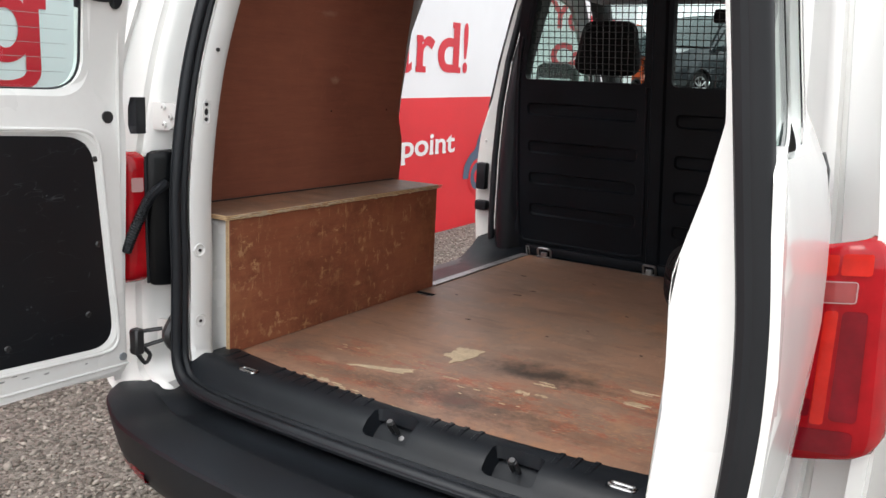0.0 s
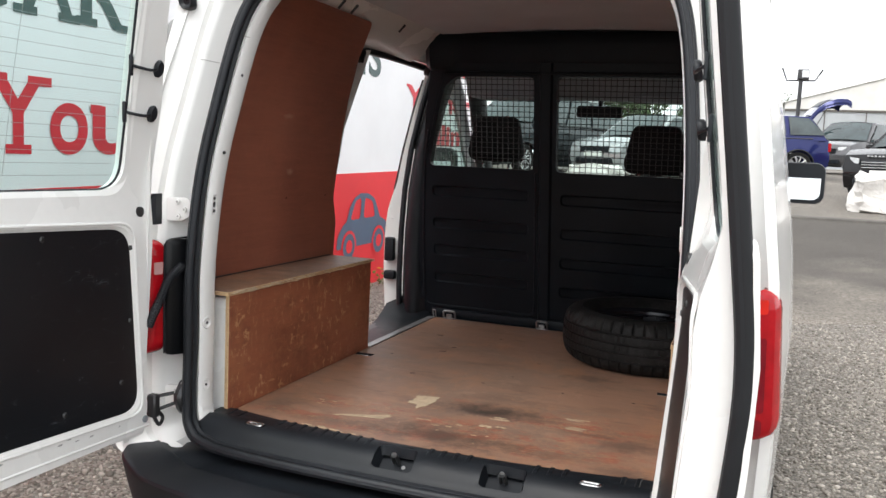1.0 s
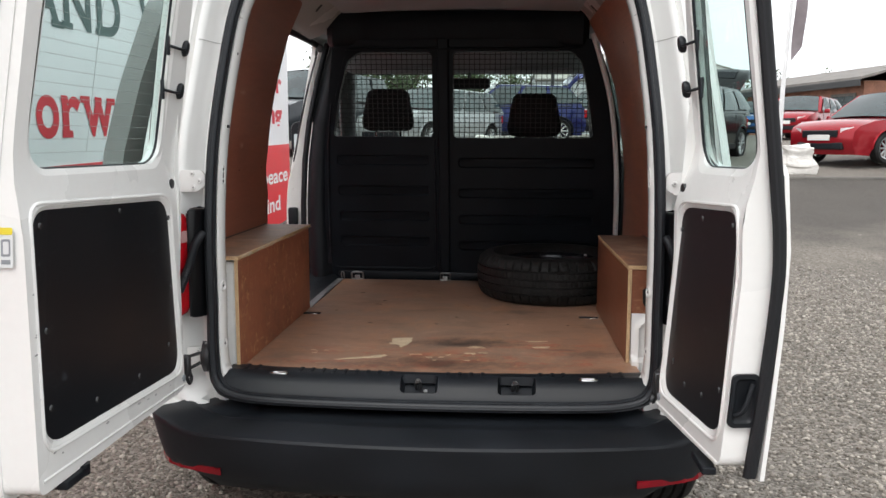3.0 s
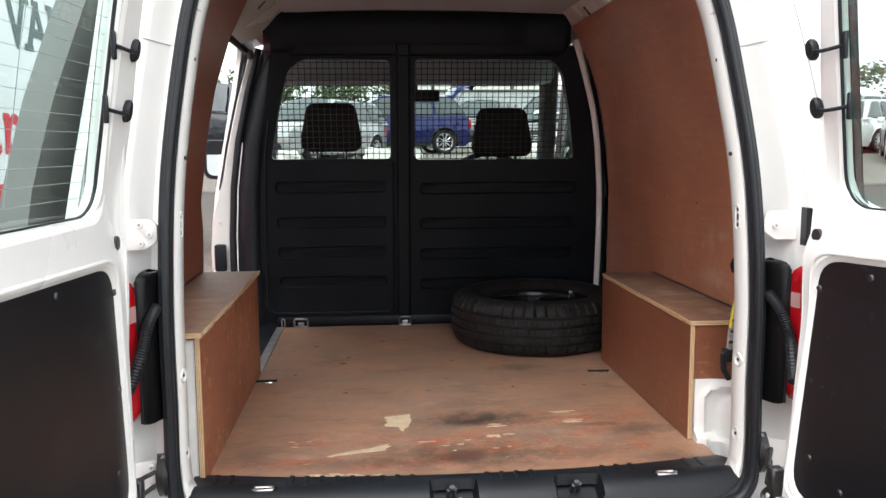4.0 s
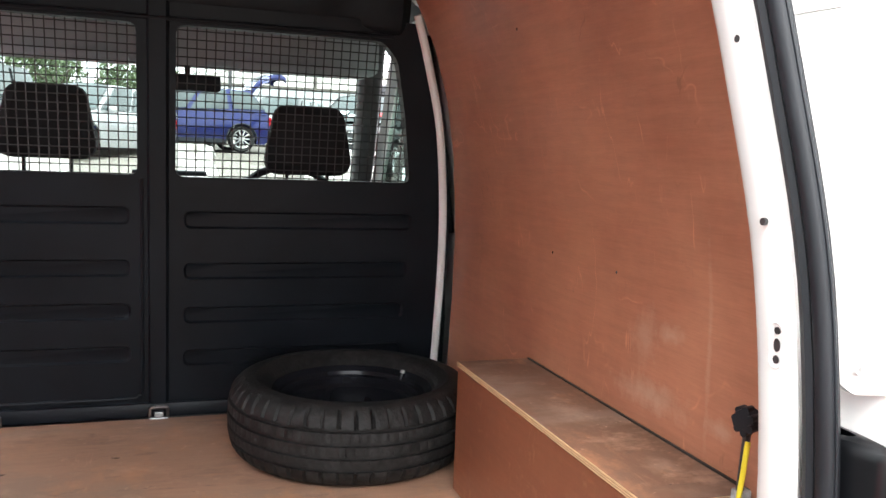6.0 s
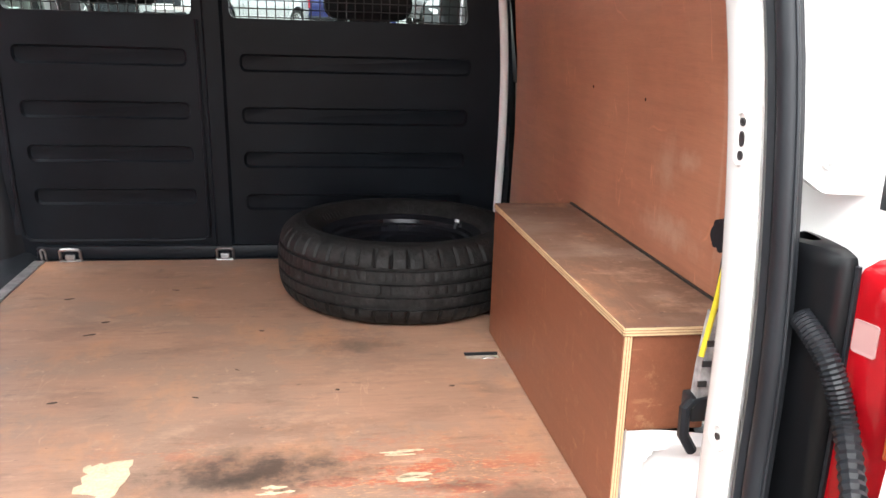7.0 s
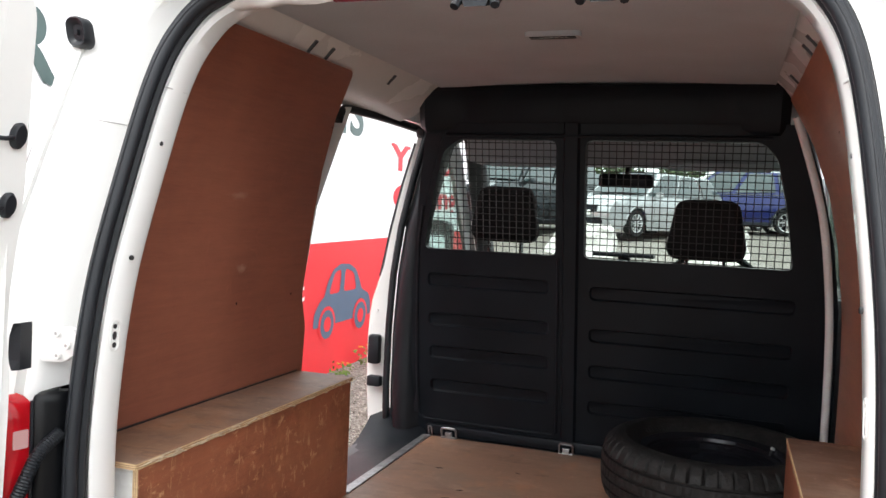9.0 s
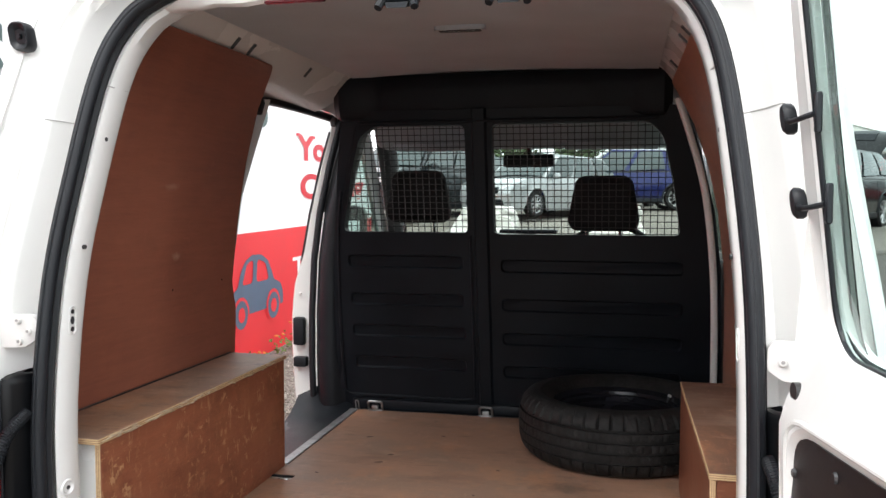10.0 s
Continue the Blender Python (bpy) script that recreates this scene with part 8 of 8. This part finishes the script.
BRICK = shader("far_brick", (0.28, 0.13, 0.085), rough=0.85, vary=0.2, scale=2, grain=0.3, grain_scale=12)
ROOF = shader("far_roof_sheet", (0.20, 0.185, 0.17), rough=0.8, vary=0.15, scale=2)
shed = thing("low_building", "long low brick building with a shallow grey roof", "building", at=(21.08, 45.12, 0))
part("wall", box(BM(), (-8, -4, ground_z(20, 45) - 0.5), (4, 1.2, 4.15)), BRICK, shed)
part("fascia", box(BM(), (-8.3, -4.44, 3.86), (4.3, -4.36, 4.20), 0.02, 1), DARK_STEEL, shed)
for s in (-1, 1):
    part("roof", plate(BM(), [(-8.4, 0), (4.4, 0), (4.4, 1), (-8.4, 1)], [], lambda u, v, w, s=s: (u, -1.4 + s * 3.0 * (1 - v), 4.2 + 0.8 * v + w), 0.12), ROOF, shed)
for k in range(3):
    x = -6.6 + k * 4
    wdw = part("window", box(BM(), (x, -4.05, 2.5), (x + 2, -3.98, 3.5)), CAR_GLASS, shed)
    part("window_frame", plate(BM(), [(x - 0.08, 2.42), (x + 2.08, 2.42), (x + 2.08, 3.58), (x - 0.08, 3.58)], [[(x + 0.05, 2.55), (x + 1.95, 2.55), (x + 1.95, 3.45), (x + 0.05, 3.45)]], lambda u, v, w: (u, -4.09 + w, v), 0.06), KERB, wdw)
shed.rotation_euler = (0, 0, radians(-79.33))

post = thing("lamp_post", "dark lamp post with floodlight and two side arms", "lamp post", at=(2.05, 29.7, ground_z(2, 29.7)))
part("pole", tube(BM(), [(0, 0, 0), (0, 0, 3.3)], 0.07, 8), DARK_STEEL, post)
part("cross_arm", tube(BM(), [(-0.62, 0, 3.55), (-0.45, 0, 3.12), (0.45, 0, 3.12), (0.68, 0, 3.5)], 0.03, 6), DARK_STEEL, post)
part("floodlight", box(BM(), (-0.12, -0.14, 3.15), (0.26, 0.1, 3.5), 0.03), DARK_STEEL, post)
part("lamp_glass", box(BM(), (0.02, -0.16, 3.22), (0.24, -0.135, 3.46)), HEADLAMP, post)

flag_pole = thing("flag_pole", "white flag pole with a drooping grey flag and sign", "flag pole", at=(5.08, 12.9, ground_z(5.08, 12.9) + 0.05))
POLE_W = shader("white_pole", (0.72, 0.72, 0.72), rough=0.4, vary=0.05)
part("pole", tube(BM(), [(0, 0, 0), (0.02, 0, 1.5), (0.10, 0, 3.2), (0.24, 0, 5.2)], [0.045, 0.04, 0.03, 0.02], 10), POLE_W, flag_pole)
part("socket", box(BM(), (-0.07, -0.06, 0.0), (0.07, 0.06, 0.45), 0.02), POLE_W, flag_pole)
b = plate(BM(), [(0.0, 0.0), (0.19, 0.25), (0.25, 1.6), (0.05, 1.8)], [], lambda u, v, w: (0.13 + u, 0.05 * math.sin(v * 4 + u * 5) + w, 1.98 + v), 0.004, dense=0.1)
part("flag", b, shader("grey_flag", (0.22, 0.19, 0.20), rough=0.8, vary=0.1), flag_pole)
sgn_b = part("sign_board", box(BM(), (-0.24, -0.03, 0.65), (-0.05, 0.0, 1.12), 0.01, 1), shader("sign_board", (0.30, 0.30, 0.33), rough=0.5, vary=0.2, scale=8), flag_pole)
for z in (0.78, 0.92, 1.06):
    part("print_bar", box(BM(), (-0.21, -0.034, z), (-0.08, -0.031, z + 0.05)), STICK, sgn_b)

bill = thing("billboard", "tall roadside billboard on a frame", "billboard", at=(18.2, 34.0, ground_z(18, 34)))
part("board", box(BM(), (-0.9, 0, 2.2), (0.7, 0.12, 4.1), 0.02, 1), shader("billboard_face", (0.45, 0.52, 0.54), rough=0.6, vary=0.2, scale=3), bill)
for x in (-0.7, 0.5):
    part("post", tube(BM(), [(x, 0.06, 0), (x, 0.06, 2.3)], 0.07, 8), DARK_STEEL, bill)
for z in (2.6, 3.1, 3.6):
    part("print_bar", box(BM(), (-0.7, -0.01, z), (0.5, -0.002, z + 0.22)), STICK, bill)

LEAF = shader("dull_green_leaves", (0.05, 0.075, 0.028), rough=0.7, vary=0.4, scale=1.5)
BARK = shader("bark", (0.09, 0.07, 0.055), rough=0.9, vary=0.3, scale=6)


def tree(x, y, h, seed, spread=0.42, label="broad green tree behind the yard"):
    r = random.Random(seed)
    e = thing("tree", label, "tree", group="trees behind the yard", at=(x, y, ground_z(x, y) - 0.1))
    b = tube(BM(), [(0, 0, 0), (0.05 * h * 0.1, 0, h * 0.3), (0.02 * h, 0.01 * h, h * 0.7)], [0.035 * h, 0.025 * h, 0.008 * h], 8)
    for k in range(6):
        a, z = r.uniform(0, 6.3), h * r.uniform(0.25, 0.6)
        tube(b, [(0, 0, z), (math.cos(a) * h * 0.14, math.sin(a) * h * 0.14, z + h * 0.12), (math.cos(a) * h * 0.26, math.sin(a) * h * 0.26, z + h * 0.2)], [0.014 * h, 0.009 * h, 0.004 * h], 6)
    part("trunk", b, BARK, e, smooth=True)
    verts, faces = [], []
    lobes = [(r.uniform(-1, 1) * spread * h * 0.7, r.uniform(-1, 1) * spread * h * 0.7, h * r.uniform(0.35, 0.9), h * r.uniform(0.12, 0.22)) for _ in range(14)]
    for lx, ly, lz, lr in lobes:
        for _ in range(150):
            d = Vector((r.gauss(0, 1), r.gauss(0, 1), r.gauss(0, 0.8))).normalized() * lr * r.uniform(0.55, 1.08)
            c = Vector((lx, ly, lz)) + d
            u = Vector((r.gauss(0, 1), r.gauss(0, 1), r.gauss(0, 1))).normalized()
            w = u.orthogonal().normalized()
            q = h * 0.022 * r.uniform(0.6, 1.3)
            i = len(verts)
            verts += [tuple(c + u * q), tuple(c + w * q * 0.7), tuple(c - u * q), tuple(c - w * q * 0.7)]
            faces.append((i, i + 1, i + 2, i + 3))
    me = bpy.data.meshes.new("crown")
    me.from_pydata(verts, [], faces)
    me.materials.append(LEAF)
    crown = new("crown", me)
    crown.parent = e
    return e


for i, (x, y, h) in enumerate(((1.5, 68, 5.4), (4.0, 72, 4.6), (-3.5, 66, 5.2), (-8, 62, 6.5), (-13, 58, 6.0), (31, 60, 5.5), (35, 58, 6.0), (38.5, 55, 5.2), (42, 60, 6.2), (27, 66, 5.0), (16.5, 60, 4.6), (-1.5, 44, 4.2), (-5.0, 42, 4.5), (22, 70, 6))):
    tree(x, y, h, 20 + i)

# weeds at the hoarding's foot
WEED = shader("weed_leaf", (0.10, 0.17, 0.03), rough=0.6, vary=0.35, scale=20)
BLOOM = shader("orange_bloom", (0.65, 0.22, 0.03), rough=0.6, vary=0.2)
for k, (y, h) in enumerate(((4.35, 0.10), (4.75, 0.16), (5.0, 0.22), (5.3, 0.14))):
    r = random.Random(60 + k)
    b = BM()
    for _ in range(40):
        a, t = r.uniform(0, 6.3), r.uniform(0.2, 1.0)
        c = Vector((math.cos(a) * 0.09 * t, math.sin(a) * 0.11 * t, h * t * r.uniform(0.5, 1.1)))
        u = Vector((r.gauss(0, 1), r.gauss(0, 1), r.gauss(0, 0.6))).normalized()
        w = u.orthogonal().normalized()
        q = r.uniform(0.012, 0.024)
        b.faces.new([b.verts.new(c + v) for v in (u * q, w * q * 0.5, -u * q, -w * q * 0.5)])
    weed = part("weed", b, WEED)
    weed.location = (BX + 0.14, y, ground_z(BX + 0.14, y))
    tagged(weed, "small green weed with orange flowers by the hoarding", "weed", group="weeds", kind="stuff")
    b = BM()
    for _ in range(3):
        disc(b, (r.uniform(-0.06, 0.06), r.uniform(-0.07, 0.07), h * r.uniform(0.85, 1.1)), (0.3, 0, 1), 0.012, 0.008, 6)
    part("bloom", b, BLOOM, weed)
